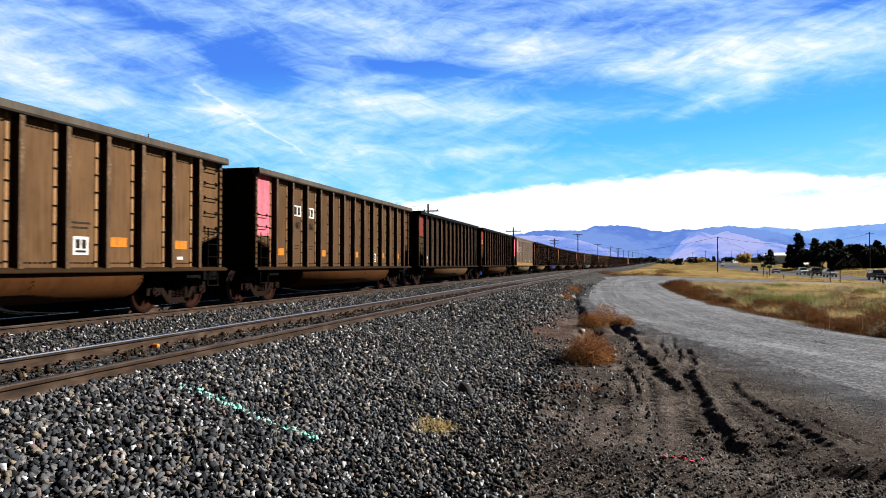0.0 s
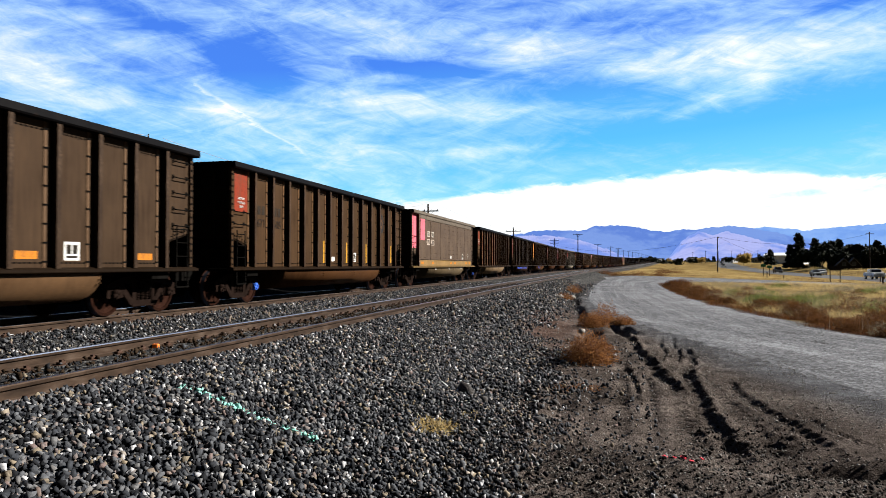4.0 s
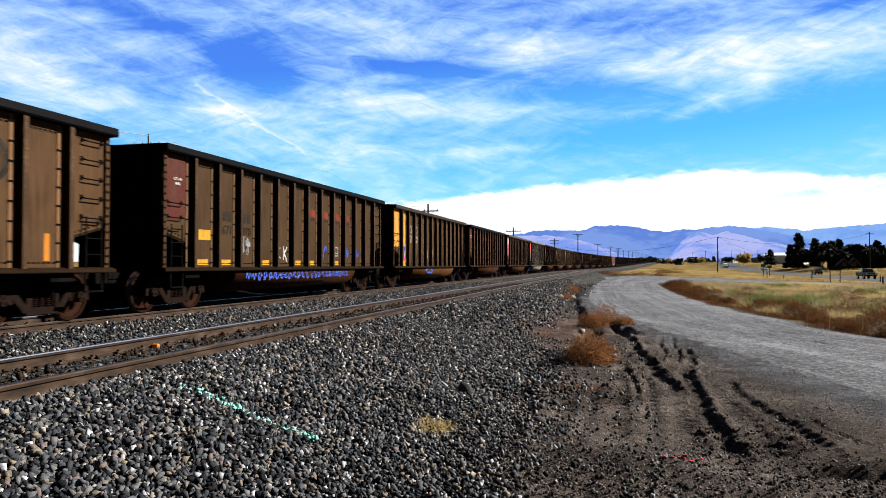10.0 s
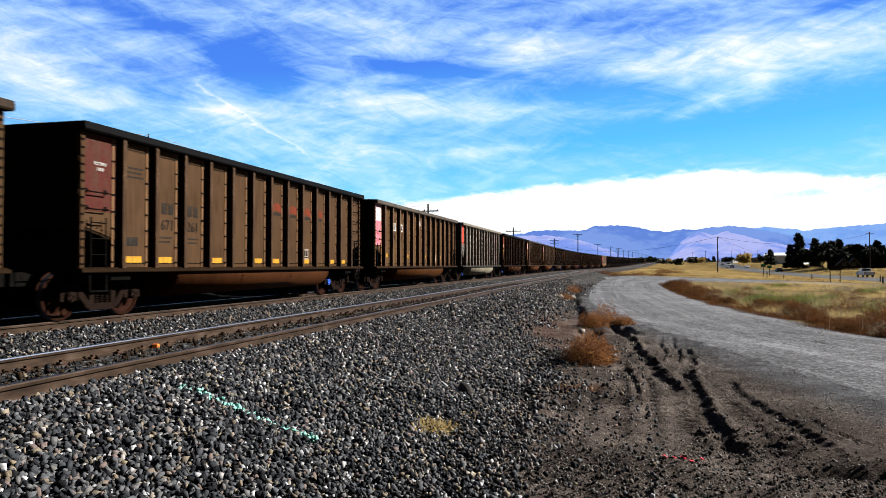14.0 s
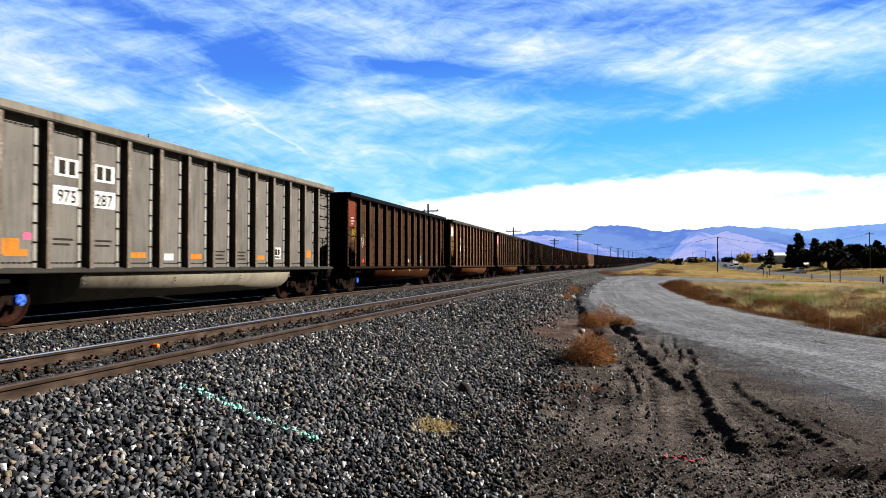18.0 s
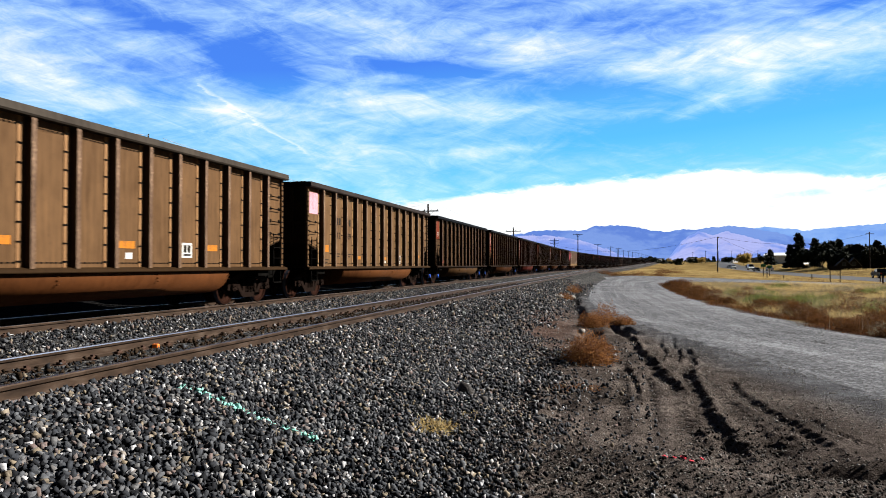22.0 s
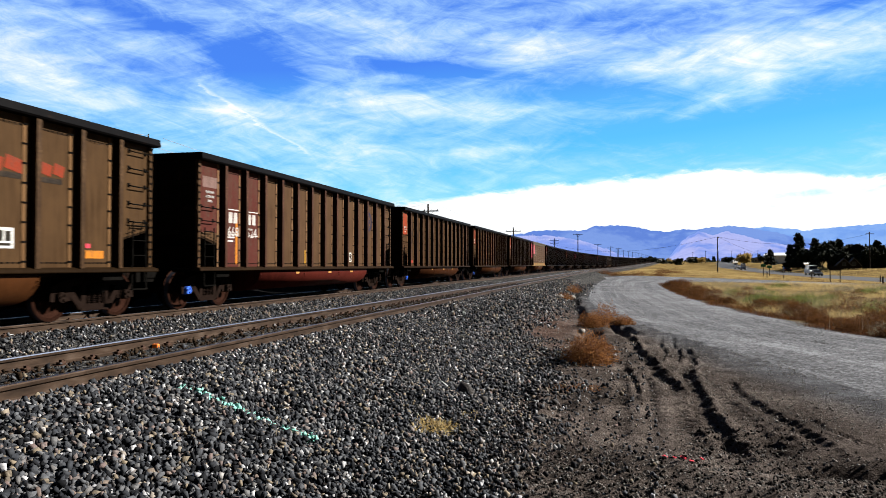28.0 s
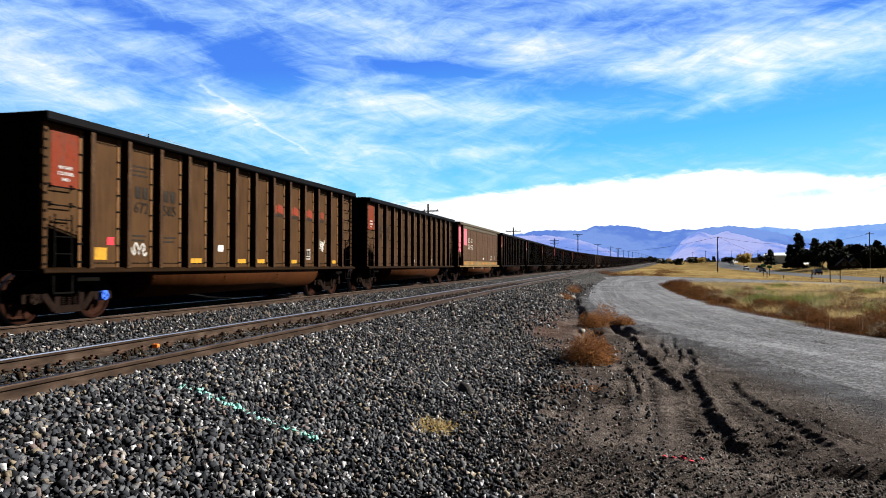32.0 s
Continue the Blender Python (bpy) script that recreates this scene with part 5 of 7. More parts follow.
LIGHTCHORD, DARKCHORD = (0.11, 0.092, 0.075), (0.006, 0.0055, 0.006)
PALE = (0.15, 0.103, 0.060)
RUSTED = "weathered brown coal gondola with "
LOOKS = {
    -1: dict(body=PALE, chord=LIGHTCHORD, label=RUSTED + "pale top rail"),
    0: dict(body=PALE, chord=LIGHTCHORD, post=(0.15, 0.115, 0.08), tub=(0.07, 0.034, 0.014), label=RUSTED + "orange reflector patches"),
    1: dict(body=(0.11, 0.076, 0.046), chord=LIGHTCHORD, post=(0.13, 0.10, 0.07), tub=(0.07, 0.034, 0.014), label=RUSTED + "a pink end panel"),
    2: dict(body=(0.062, 0.047, 0.034), chord=DARKCHORD, tub=(0.11, 0.075, 0.045), label=RUSTED + "a dull red end panel"),
    3: dict(body=(0.07, 0.048, 0.029), chord=DARKCHORD, tub=(0.085, 0.046, 0.022), blue=(-5.21,), label=RUSTED + "a round emblem and yellow stripes"),
    4: dict(body=(0.122, 0.085, 0.060), chord=(0.17, 0.14, 0.11), band=(0.30, 0.19, 0.078), sill=(0.17, 0.11, 0.045), tub=(0.15, 0.11, 0.065), smooth=True, label="smooth grey-brown coal gondola with bright pink end panels"),
    5: dict(body=(0.095, 0.064, 0.038), chord=DARKCHORD, tub=(0.24, 0.20, 0.14), blue=(-6.99,), label=RUSTED + "a pale tub and red end panel"),
    6: dict(body=(0.070, 0.050, 0.031), chord=DARKCHORD, label=RUSTED + "blue graffiti along its belly"),
    7: dict(body=(0.088, 0.062, 0.036), chord=(0.05, 0.035, 0.025), tub=(0.12, 0.06, 0.02), label=RUSTED + "yellow end bays and black graffiti"),
    8: dict(body=(0.09, 0.062, 0.039), chord=DARKCHORD, blue=(5.21,), label=RUSTED + "maroon end panel and yellow reflectors"),
    9: dict(body=(0.12, 0.082, 0.048), chord=LIGHTCHORD, post=(0.16, 0.12, 0.085), tub=(0.085, 0.038, 0.014), label=RUSTED + "faded pink end panel and worn posts"),
    10: dict(body=(0.195, 0.178, 0.158), chord=(0.24, 0.21, 0.17), post=(0.26, 0.22, 0.18), tub=(0.33, 0.29, 0.22), blue=(-5.21,), label="silver-grey coal gondola with a red end panel"),
    11: dict(body=(0.072, 0.044, 0.025), chord=DARKCHORD, blue=(-5.21,), label=RUSTED + "red end panel and scratched graffiti"),
    12: dict(body=(0.165, 0.112, 0.064), chord=(0.075, 0.062, 0.05), post=(0.24, 0.19, 0.15), label=RUSTED + "white end panel and number plates"),
    13: dict(body=(0.185, 0.130, 0.076), chord=(0.045, 0.035, 0.03), post=(0.26, 0.21, 0.16), label="tan coal gondola with a pale pink end panel"),
    14: dict(body=(0.085, 0.060, 0.038), chord=DARKCHORD, tub=(0.10, 0.065, 0.035), blue=(-5.21, -6.99, 6.99), label=RUSTED + "red end panel and blue bearing caps"),
    15: dict(body=(0.082, 0.056, 0.031), chord=DARKCHORD, blue=(-6.99,), label=RUSTED + "faded red lettering and orange patches"),
    16: dict(body=(0.104, 0.072, 0.046), chord=DARKCHORD, post=(0.085, 0.045, 0.03), tub=(0.10, 0.022, 0.018), blue=(-6.99,), label=RUSTED + "maroon end bays and belly"),
    17: dict(body=(0.075, 0.048, 0.028), chord=DARKCHORD, blue=(-5.21,), label=RUSTED + "orange-red end panel"),
    18: dict(body=(0.082, 0.053, 0.029), chord=DARKCHORD, blue=(-5.21,), label=RUSTED + "red end panel and yellow patches"),
    19: dict(body=(0.075, 0.05, 0.03), chord=DARKCHORD, label=RUSTED + "red end panel"),
    20: dict(body=(0.10, 0.07, 0.048), chord=(0.12, 0.10, 0.07), band=(0.26, 0.17, 0.075), smooth=True, label="smooth brown coal gondola with pink end panels"),
}
FIRST, LAST, NEAR_LAST = -1, 95, 23
TRAIN = []
CARS = {}
for i in range(FIRST, LAST + 1):
    lk = dict(LOOKS.get(i, {}))
    lk.setdefault("label", "dark weathered coal gondola loaded with coal")
    lk["near"], lk["mid"] = i <= NEAR_LAST, i <= 48
    r = random.Random(i * 17 + 3)
    if "body" not in lk:
        # far cars are painted darker, standing in for their shaded post sides
        k = r.uniform(0.18, 0.40)
        lk["body"] = tuple(v * k for v in BROWN)
        if i % 11 == 7:
            lk["body"], lk["label"] = (0.19, 0.165, 0.14), "silver-grey coal gondola loaded with coal"
        lk["chord"] = DARKCHORD
    for key in ("body", "post", "tub"):
        if key in lk and i not in (4, 10):
            lk[key] = tuple(v * k for v, k in zip(lk[key], (1.03, 0.84, 0.70)))
    made = build_car(lk)
    TRAIN.append((i, *made))
    CARS[i] = made[0]
    if i > NEAR_LAST and i < 60 and i % 11 != 7:
        plate(made[0], 0, 0.08, 0.94, 2.45, 3.5, r.choice((RED, RED, PINK, MAROON, (0.3, 0.06, 0.05), GREY)), name="end_panel")


def patches(i, spots, z, col, h=0.14, w=0.6):
    for k in spots:
        plate(CARS[i], k, 0.5 - w / 2, 0.5 + w / 2, z, z + h, col, name="reflector")


for i in (0, -1):
    patches(i, (7, 10, 12), 1.52, ORANGE, 0.18)
    scale_box(CARS[i], 9, 1.52)
    small_print(CARS[i], 9, 1.92, 2)
    plate(CARS[i], 12, 0.35, 0.6, 1.30, 1.36, WHITE)
c = CARS[1]
plate(c, 0, 0.0, 1.0, 1.95, 3.58, PINK, name="end_panel")
road_number(c, 2, "40", "286", 2.280, 2.710, GREY, WHITE, low=False)
patches(1, (1, 4, 7, 10, 12), 1.45, ORANGE, 0.2, 0.55)
scale_box(c, 9, 1.45)
small_print(c, 2, 1.75, 2)
small_print(c, 3, 1.75, 2)
c = CARS[2]
plate(c, 0, 0.08, 0.94, 2.55, 3.5, (0.16, 0.030, 0.026), name="end_panel")
road_number(c, 2, "964", "510", 2.330, 2.810, GREY)
patches(2, (1, 4, 6, 9, 12), 1.28, ORANGE, 0.13, 0.6)
plate(c, 5, 0.4, 0.75, 1.28, 1.4, WHITE)
scale_box(c, 10, 1.42)
plate(c, 1, 0.62, 0.8, 1.45, 1.6, WHITE)
c = CARS[3]
rotary_panel(c, (0.19, 0.032, 0.017))
emblem(c, 11, 2.79, 0.40, (0.022, 0.024, 0.028), (0.11, 0.052, 0.022))
for k in (5, 7, 9, 12):
    plate(c, k, 0.80, 0.95, 1.25, 1.95, YELLOW, name="reflector")
plate(c, 6, 0.4, 0.75, 1.3, 1.45, WHITE)
scale_box(c, 8, 1.45)
road_number(c, 1, "671", "605", 2.220, 2.560, GREY)
for k, cc in ((4, "973"), (20, "972")):
    c = CARS[k]
    plate(c, 0, 0.0, 1.0, 1.95, 3.58, PINK, name="end_panel")
    x = 1.566
    plate(c, 1, 0.08, 1.12, 2.35, 3.38, PINK, x=x, name="end_panel")
    for kk, w in ((2, cc), (3, "259")):
        ys = 0.66 if kk == 2 else 0.42
        plate(c, kk, ys - 0.28, ys + 0.28, 2.54, 2.80, (0.42, 0.38, 0.33), x=x)
        plate(c, kk, ys - 0.40, ys + 0.40, 2.14, 2.42, (0.36, 0.30, 0.25), x=x)
        for q in (-0.2, 0.04):
            plate(c, kk, ys + q, ys + q + 0.16, 2.58, 2.76, DARK, x=x + 0.004)
        letters(c, w, kk, ys, 2.18, 0.30, DARK, x=x + 0.008)
    for kk in (1, 3, 7, 8, 11, 12):
        plate(c, kk, 0.2, 0.75, 1.22, 1.34, ORANGE, x=1.577, name="reflector")
    plate(c, 7, 0.3, 0.6, 1.52, 1.66, WHITE, x=x)
    scribble(c, 4.85, 5.25, 1.45, 0.34, 0.014, WHITE, 12, x=x + 0.002, loops=1.6)
    small_print(c, 12, 3.2, 2)
    for kk in (4, 7, 10):
        plate(c, kk, 0.25, 0.6, 0.80, 0.90, (0.34, 0.32, 0.28), x=1.475)
    plate(c, 10, 0.3, 0.7, 1.5, 1.8, WHITE, x=x)
    plate(c, 10, 0.38, 0.62, 1.56, 1.76, DARK, x=x + 0.004)
for i, num in ((5, ("670", "228")), (11, ("670", "030")), (14, ("669", "712")), (17, ("669", "361"))):
    c = CARS[i]
    rotary_panel(c, RED if i != 17 else (0.22, 0.038, 0.017))
    road_number(c, 1, *num, 2.220, 2.550, DARK if i != 17 else GREY)
    small_print(c, 1, 3.1, 3, GREY, 0.7)
    small_print(c, 1, 1.8, 1)
    small_print(c, 2, 1.8, 2)
    emblem(c, 11, 2.79, 0.38, DARK, (0.085, 0.045, 0.022) if i == 11 else None)
    plate(c, 7, 0.4, 0.72, 1.3, 1.44, WHITE)
    scale_box(c, 9, 1.45)
    plate(c, 1, 0.15, 0.42, 1.28, 1.42, DARK)
    plate(c, 1, 0.6, 0.8, 1.28, 1.40, (0.55, 0.04, 0.04))
    plate(c, 12, 0.6, 0.75, 1.25, 1.7, ORANGE, name="reflector")
for k in (1, 3, 5):
    plate(CARS[5], k, 0.15, 0.3, 1.25, 1.75, (0.26, 0.075, 0.015), name="reflector")
scribble(CARS[11], bay(1, 0.2), bay(1, 0.8), 1.7, 0.55, 0.03, (0.45, 0.43, 0.36), 4)
scribble(CARS[11], bay(0, 0.5), bay(0, 0.9), 2.0, 0.5, 0.03, (0.35, 0.22, 0.03), 5)
for i in (11, 14, 17, 16):
    for y in (-1.9, 0.6, 2.6):
        o = plate(CARS[i], 6, 0.3, 0.6, 0.79, 0.87, (0.40, 0.20, 0.06) if i != 14 else (0.03, 0.022, 0.03), x=1.475)
        o.location.y = y
c = CARS[6]
rotary_panel(c, MAROON, 2.15, 3.5, ("ROTARY", "END"), 0.0, 1.0, 2.98)
road_number(c, 2, "671", "078", 1.950, 2.280, DARK)
wedge(c, 7, 2.75, (0.16, 0.03, 0.018))
patches(6, (1, 2, 4, 6, 7, 9), 1.18, YELLOW, 0.13)
plate(c, 1, 0.3, 0.95, 1.75, 1.98, YELLOW, name="reflector")
tag_line(c, -3.7, 3.6, 0.66, 0.22, 0.026, (0.06, 0.14, 0.60), 31, 24, x=1.475, wide=0.85)
for k in (8, 10, 11):
    scribble(c, bay(k, 0.1), bay(k, 0.7), 1.3, 0.4, 0.05, BLUE, 50 + k, loops=1.3)
y5 = bay(5, 0.0)
for pts in (((0.08, 1.22), (0.16, 1.38), (0.27, 1.56)), ((0.03, 1.50), (0.15, 1.42), (0.28, 1.25)), ((0.50, 1.60), (0.53, 1.40), (0.49, 1.20)), ((0.72, 1.58), (0.62, 1.45), (0.52, 1.38)), ((0.52, 1.38), (0.63, 1.30), (0.74, 1.14))):
    o = part("graffiti", ribbon([(y5 + u, v) for u, v in pts], 0.035), MARK, c)
    o.location, o.color = (1.428, 0, 0), (*WHITE, 1)
scribble(c, bay(3, 0.1), bay(3, 0.7), 1.3, 0.5, 0.08, (0.25, 0.24, 0.24), 61)
scale_box(c, 9, 1.62, (0.25, 0.22, 0.2))
c = CARS[7]
GOLD = (0.48, 0.235, 0.05)
plate(c, 0, 0.0, 1.0, 1.95, 3.58, GOLD, name="end_panel")
plate(c, 1, -0.02, 1.12, 1.13, 3.58, GOLD, name="end_panel")
road_number(c, 2, "972", "064", 2.270, 2.730, DARK, (0.28, 0.24, 0.2))
for k in range(3):
    scribble(c, bay(1, 0.02), bay(1, 0.75), 1.25 + 0.1 * k, 0.6, 0.09, (0.04, 0.14, 0.60), 70 + k, x=1.4805, loops=1.7)
plate(c, 1, 0.62, 0.85, 1.35, 1.48, (0.55, 0.03, 0.04), x=1.484)
for k in range(2, 12):
    tag_line(c, bay(k, -0.02), bay(k, 1.0), 1.04, 0.62, 0.052, (0.016, 0.013, 0.012), 80 + k, 2)
    if k in (4, 7, 9):
        plate(c, k, 0.2, 0.7, 1.72, 1.9, ORANGE, x=1.4765, name="reflector")
def stroke(car, pts, w, col, x=1.429):
    o = part("graffiti", ribbon(pts, w), MARK, car)
    o.location, o.color = (x, 0, 0), (*col, 1)


y5, y6, CHALK = bay(5, 0.42), bay(6, 0.2), (0.30, 0.29, 0.27)
for r_in in (0.30, 0.22):
    stroke(c, [(y5 + 0.8 * r_in * math.cos(k * 0.33), 1.62 + r_in * math.sin(k * 0.33)) for k in range(20)], 0.05, CHALK)
stroke(c, [(y5 - 0.10, 1.72), (y5 + 0.10, 1.74)], 0.035, WHITE)
stroke(c, [(y5, 1.80), (y5, 1.62)], 0.035, WHITE)
stroke(c, [(y6, 1.86), (y6 + 0.05, 1.70), (y6 + 0.16, 1.72), (y6 + 0.20, 1.62), (y6 + 0.06, 1.56)], 0.03, WHITE)
stroke(c, [(y6 + 0.42, 1.80), (y6 + 0.30, 1.82), (y6 + 0.28, 1.70), (y6 + 0.40, 1.68), (y6 + 0.43, 1.82), (y6 + 0.40, 1.58), (y6 + 0.28, 1.54)], 0.03, WHITE)
stroke(c, [(y6 + 0.02, 1.44), (y6 + 0.25, 1.50), (y6 + 0.5, 1.47)], 0.03, WHITE)
tag_line(c, -2.0, -0.6, 0.64, 0.25, 0.042, (0.05, 0.14, 0.65), 101, 3, x=1.475, wide=1.0)
scale_box(c, 9, 1.5)
c = CARS[8]
rotary_panel(c, MAROON, 2.15, 3.5, ("ROTARY", "END"), 0.0, 1.0, 2.98)
road_number(c, 2, "671", "261", 1.940, 2.280, DARK)
small_print(c, 1, 3.05, 3, GREY, 0.7)
small_print(c, 2, 1.75, 2)
small_print(c, 3, 1.75, 2)
wedge(c, 7, 2.75)
patches(8, (1, 2, 4, 6, 7, 9, 11, 12), 1.22, YELLOW, 0.13)
scale_box(c, 9, 1.5, (0.3, 0.27, 0.23))
plate(c, 1, 0.2, 0.65, 1.55, 1.72, DARK)
c = CARS[9]
plate(c, 0, 0.0, 1.0, 1.95, 3.58, (0.55, 0.16, 0.20), name="end_panel")
plate(c, 0, 0.1, 0.9, 2.9, 3.5, (0.60, 0.46, 0.50), x=1.4795)
road_number(c, 2, "98", "171", 2.280, 2.710, GREY, WHITE, low=False)
patches(9, (1, 4, 7, 10, 12), 1.5, YELLOW, 0.14, 0.55)
scale_box(c, 9, 1.5)
plate(c, 6, 0.6, 0.75, 3.0, 3.25, WHITE)
c = CARS[10]
plate(c, 0, 0.14, 0.96, 2.45, 3.5, (0.52, 0.06, 0.035), name="end_panel")
road_number(c, 2, "975", "287", 2.300, 2.800, DARK, WHITE)
patches(10, (1, 4, 6, 9), 1.32, ORANGE, 0.11)
plate(c, 1, 0.1, 0.58, 1.35, 1.6, ORANGE, name="reflector")
plate(c, 1, 0.7, 0.9, 1.58, 1.7, (0.6, 0.10, 0.2))
plate(c, 5, 0.3, 0.7, 1.28, 1.42, WHITE)
patches(10, (12,), 1.4, ORANGE, 0.22)
scale_box(c, 10, 1.5)
for k in (2, 3):
    small_print(c, k, 1.62, 2)
small_print(c, 7, 1.5, 3)
small_print(c, 8, 1.5, 3)
c = CARS[12]
plate(c, 0, 0.12, 0.9, 2.78, 3.3, (0.62, 0.46, 0.44), name="end_panel")
road_number(c, 2, "11", "787", 2.095, 2.580, DARK, WHITE)
patches(12, (4, 7, 10), 1.5, ORANGE, 0.14)
plate(c, 1, 0.15, 0.80, 1.68, 1.95, (0.30, 0.105, 0.018), name="reflector")
scale_box(c, 9, 1.5)
plate(c, 7, 0.45, 0.7, 1.3, 1.42, WHITE)
c = CARS[13]
plate(c, 0, 0.12, 0.9, 2.75, 3.4, (0.60, 0.30, 0.36), name="end_panel")
road_number(c, 2, "12", "289", 2.100, 2.580, DARK)
patches(13, (4, 7), 1.38, ORANGE, 0.12)
plate(c, 1, 0.2, 0.8, 1.6, 1.82, ORANGE, name="reflector")
plate(c, 7, 0.35, 0.7, 1.25, 1.35, WHITE)
scale_box(c, 9, 1.4)
patches(13, (12,), 1.5, ORANGE, 0.12)
small_print(c, 1, 1.35, 2)
for k in (2, 3):
    small_print(c, k, 1.55, 2)
c = CARS[15]
rotary_panel(c, (0.13, 0.03, 0.022), 2.1, 3.5, ())
scribble(c, bay(0, 0.2), bay(0, 0.8), 2.6, 0.7, 0.03, (0.4, 0.3, 0.28), 7)
wedge(c, 8, 2.75, (0.19, 0.032, 0.016))
patches(15, (6, 7, 9, 12), 1.3, ORANGE, 0.14)
scale_box(c, 10, 1.6)
small_print(c, 6, 1.95, 4)
small_print(c, 7, 1.75, 3)
plate(c, 12, 0.2, 0.35, 1.48, 1.56, (0.55, 0.05, 0.08))
road_number(c, 1, "673", "118", 2.240, 2.550, GREY)
c = CARS[16]
rotary_panel(c, MAROON, 1.93, 3.58, ("ROTARY", "COUPLER", "END"), 0.0, 1.0, 2.82)
plate(c, 0, 0.15, 0.95, 2.95, 3.2, (0.16, 0.10, 0.09), x=1.4795)
for k in (1, 2):
    plate(c, k, -0.02, 1.10, 1.13, 3.6, MAROON, name="end_panel")
    plate(c, k, 0.02, 1.0, 2.51, 2.53, WHITE, x=1.4795)
    plate(c, k, 0.02, 1.0, 1.91, 1.93, WHITE, x=1.4795)
    small_print(c, k, 1.85, 2, WHITE, 0.4)
road_number(c, 1, "668", "524", 1.915, 2.260, (0.45, 0.43, 0.41), size=0.36)
plate(c, 1, 0.75, 0.88, 1.2, 2.3, ORANGE, x=1.4795, name="reflector")
plate(c, 5, 0.84, 0.97, 1.2, 1.62, YELLOW, name="reflector")
emblem(c, 11, 2.79, 0.38, (0.03, 0.028, 0.05), (0.11, 0.06, 0.022))
scale_box(c, 9, 1.45)
c = CARS[18]
rotary_panel(c, RED)
road_number(c, 2, "672", "585", 2.250, 2.545, DARK)
small_print(c, 2, 3.1, 3, GREY, 0.7)
for k in (2, 3):
    small_print(c, k, 1.75, 2)
wedge(c, 8, 2.72, (0.20, 0.035, 0.02))
patches(18, (4, 6, 7, 9, 12), 1.22, YELLOW, 0.11)
plate(c, 1, 0.05, 0.6, 1.28, 1.5, YELLOW, name="reflector")
plate(c, 1, 0.62, 0.85, 1.55, 1.7, (0.58, 0.04, 0.06))
scribble(c, bay(2, 0.1), bay(2, 0.8), 1.25, 0.25, 0.04, (0.5, 0.48, 0.45), 8)
plate(c, 5, 0.4, 0.7, 1.5, 1.65, WHITE)
scale_box(c, 10, 1.5, (0.3, 0.28, 0.25))
scribble(c, bay(11, 0.2), bay(11, 0.8), 1.5, 0.4, 0.05, (0.6, 0.6, 0.58), 9)
c = CARS[19]
rotary_panel(c, RED)
road_number(c, 1, "670", "914", 2.240, 2.550, GREY)
plate(c, 6, 0.4, 0.7, 1.3, 1.42, WHITE)
plate(c, 9, 0.4, 0.7, 1.3, 1.5, WHITE)
for i in (21, 22, 23):
    rotary_panel(CARS[i], RED if i != 22 else MAROON)
    scale_box(CARS[i], 9, 1.45)


# ---- plants ----
def leaf_material(name, stops, rough=0.8, thin=True):
    m, nt, p = mat(name, rough)
    geo = nt.nodes.new("ShaderNodeNewGeometry")
    v = coords(nt)
    s = calc(nt, "ADD", calc(nt, "MULTIPLY", geo.outputs["Random Per Island"], 0.7), calc(nt, "MULTIPLY", noise_of(nt, v, 0.8, 4), 0.3))
    col = ramp(nt, s, stops)
    link(nt, col, p.inputs["Base Color"])
    p.inputs["Specular IOR Level"].default_value = 0.1
    if thin:
        tr = nt.nodes.new("ShaderNodeBsdfTranslucent")
        link(nt, col, tr.inputs["Color"])
        ms = node(nt, "ShaderNodeMixShader", Fac=0.5)
        link(nt, p.outputs[0], ms.inputs[1])
        link(nt, tr.outputs[0], ms.inputs[2])
        link(nt, ms.outputs[0], nt.nodes["Material Output"].inputs["Surface"])
    return m


STRAW = leaf_material("dry_straw", [(0.1, (0.192, 0.1216, 0.048)), (0.4, (0.3712, 0.2688, 0.1056)), (0.85, (0.512, 0.4032, 0.192))])
RUST = leaf_material("rust_weed", [(0.1, (0.014, 0.006, 0.003)), (0.5, (0.072, 0.028, 0.009)), (0.9, (0.16, 0.068, 0.021))])
GREEN = leaf_material("green_weed", [(0.1, (0.022, 0.045, 0.008)), (0.5, (0.07, 0.11, 0.02)), (0.9, (0.18, 0.18, 0.05))])
SAGE = leaf_material("grey_sage", [(0.1, (0.05714, 0.04857, 0.03429)), (0.5, (0.1371, 0.1143, 0.07429)), (0.9, (0.24, 0.2057, 0.1371))])
NEEDLE = leaf_material("dark_needles", [(0.1, (0.002857, 0.005143, 0.003429)), (0.5, (0.006286, 0.01029, 0.005714)), (0.9, (0.01257, 0.01829, 0.008))], thin=False)
LEAF = leaf_material("dark_leaves", [(0.1, (0.003429, 0.005714, 0.002857)), (0.5, (0.008, 0.012, 0.004571)), (0.9, (0.01714, 0.02171, 0.008))], thin=False)
AUTUMN = leaf_material("yellow_autumn_leaves", [(0.1, (0.10, 0.062, 0.018)), (0.5, (0.26, 0.175, 0.05)), (0.9, (0.40, 0.29, 0.10))])
BARK = simple("bark", (0.04, 0.02857, 0.02), 0.95, var=0.5, scale=3, stretch=(2.286, 2.286, 0.3429))
POLEWOOD = simple("weathered_pole_wood", (0.02, 0.01486, 0.01143), 0.9, var=0.35, scale=3, stretch=(2.857, 2.857, 0.2286))


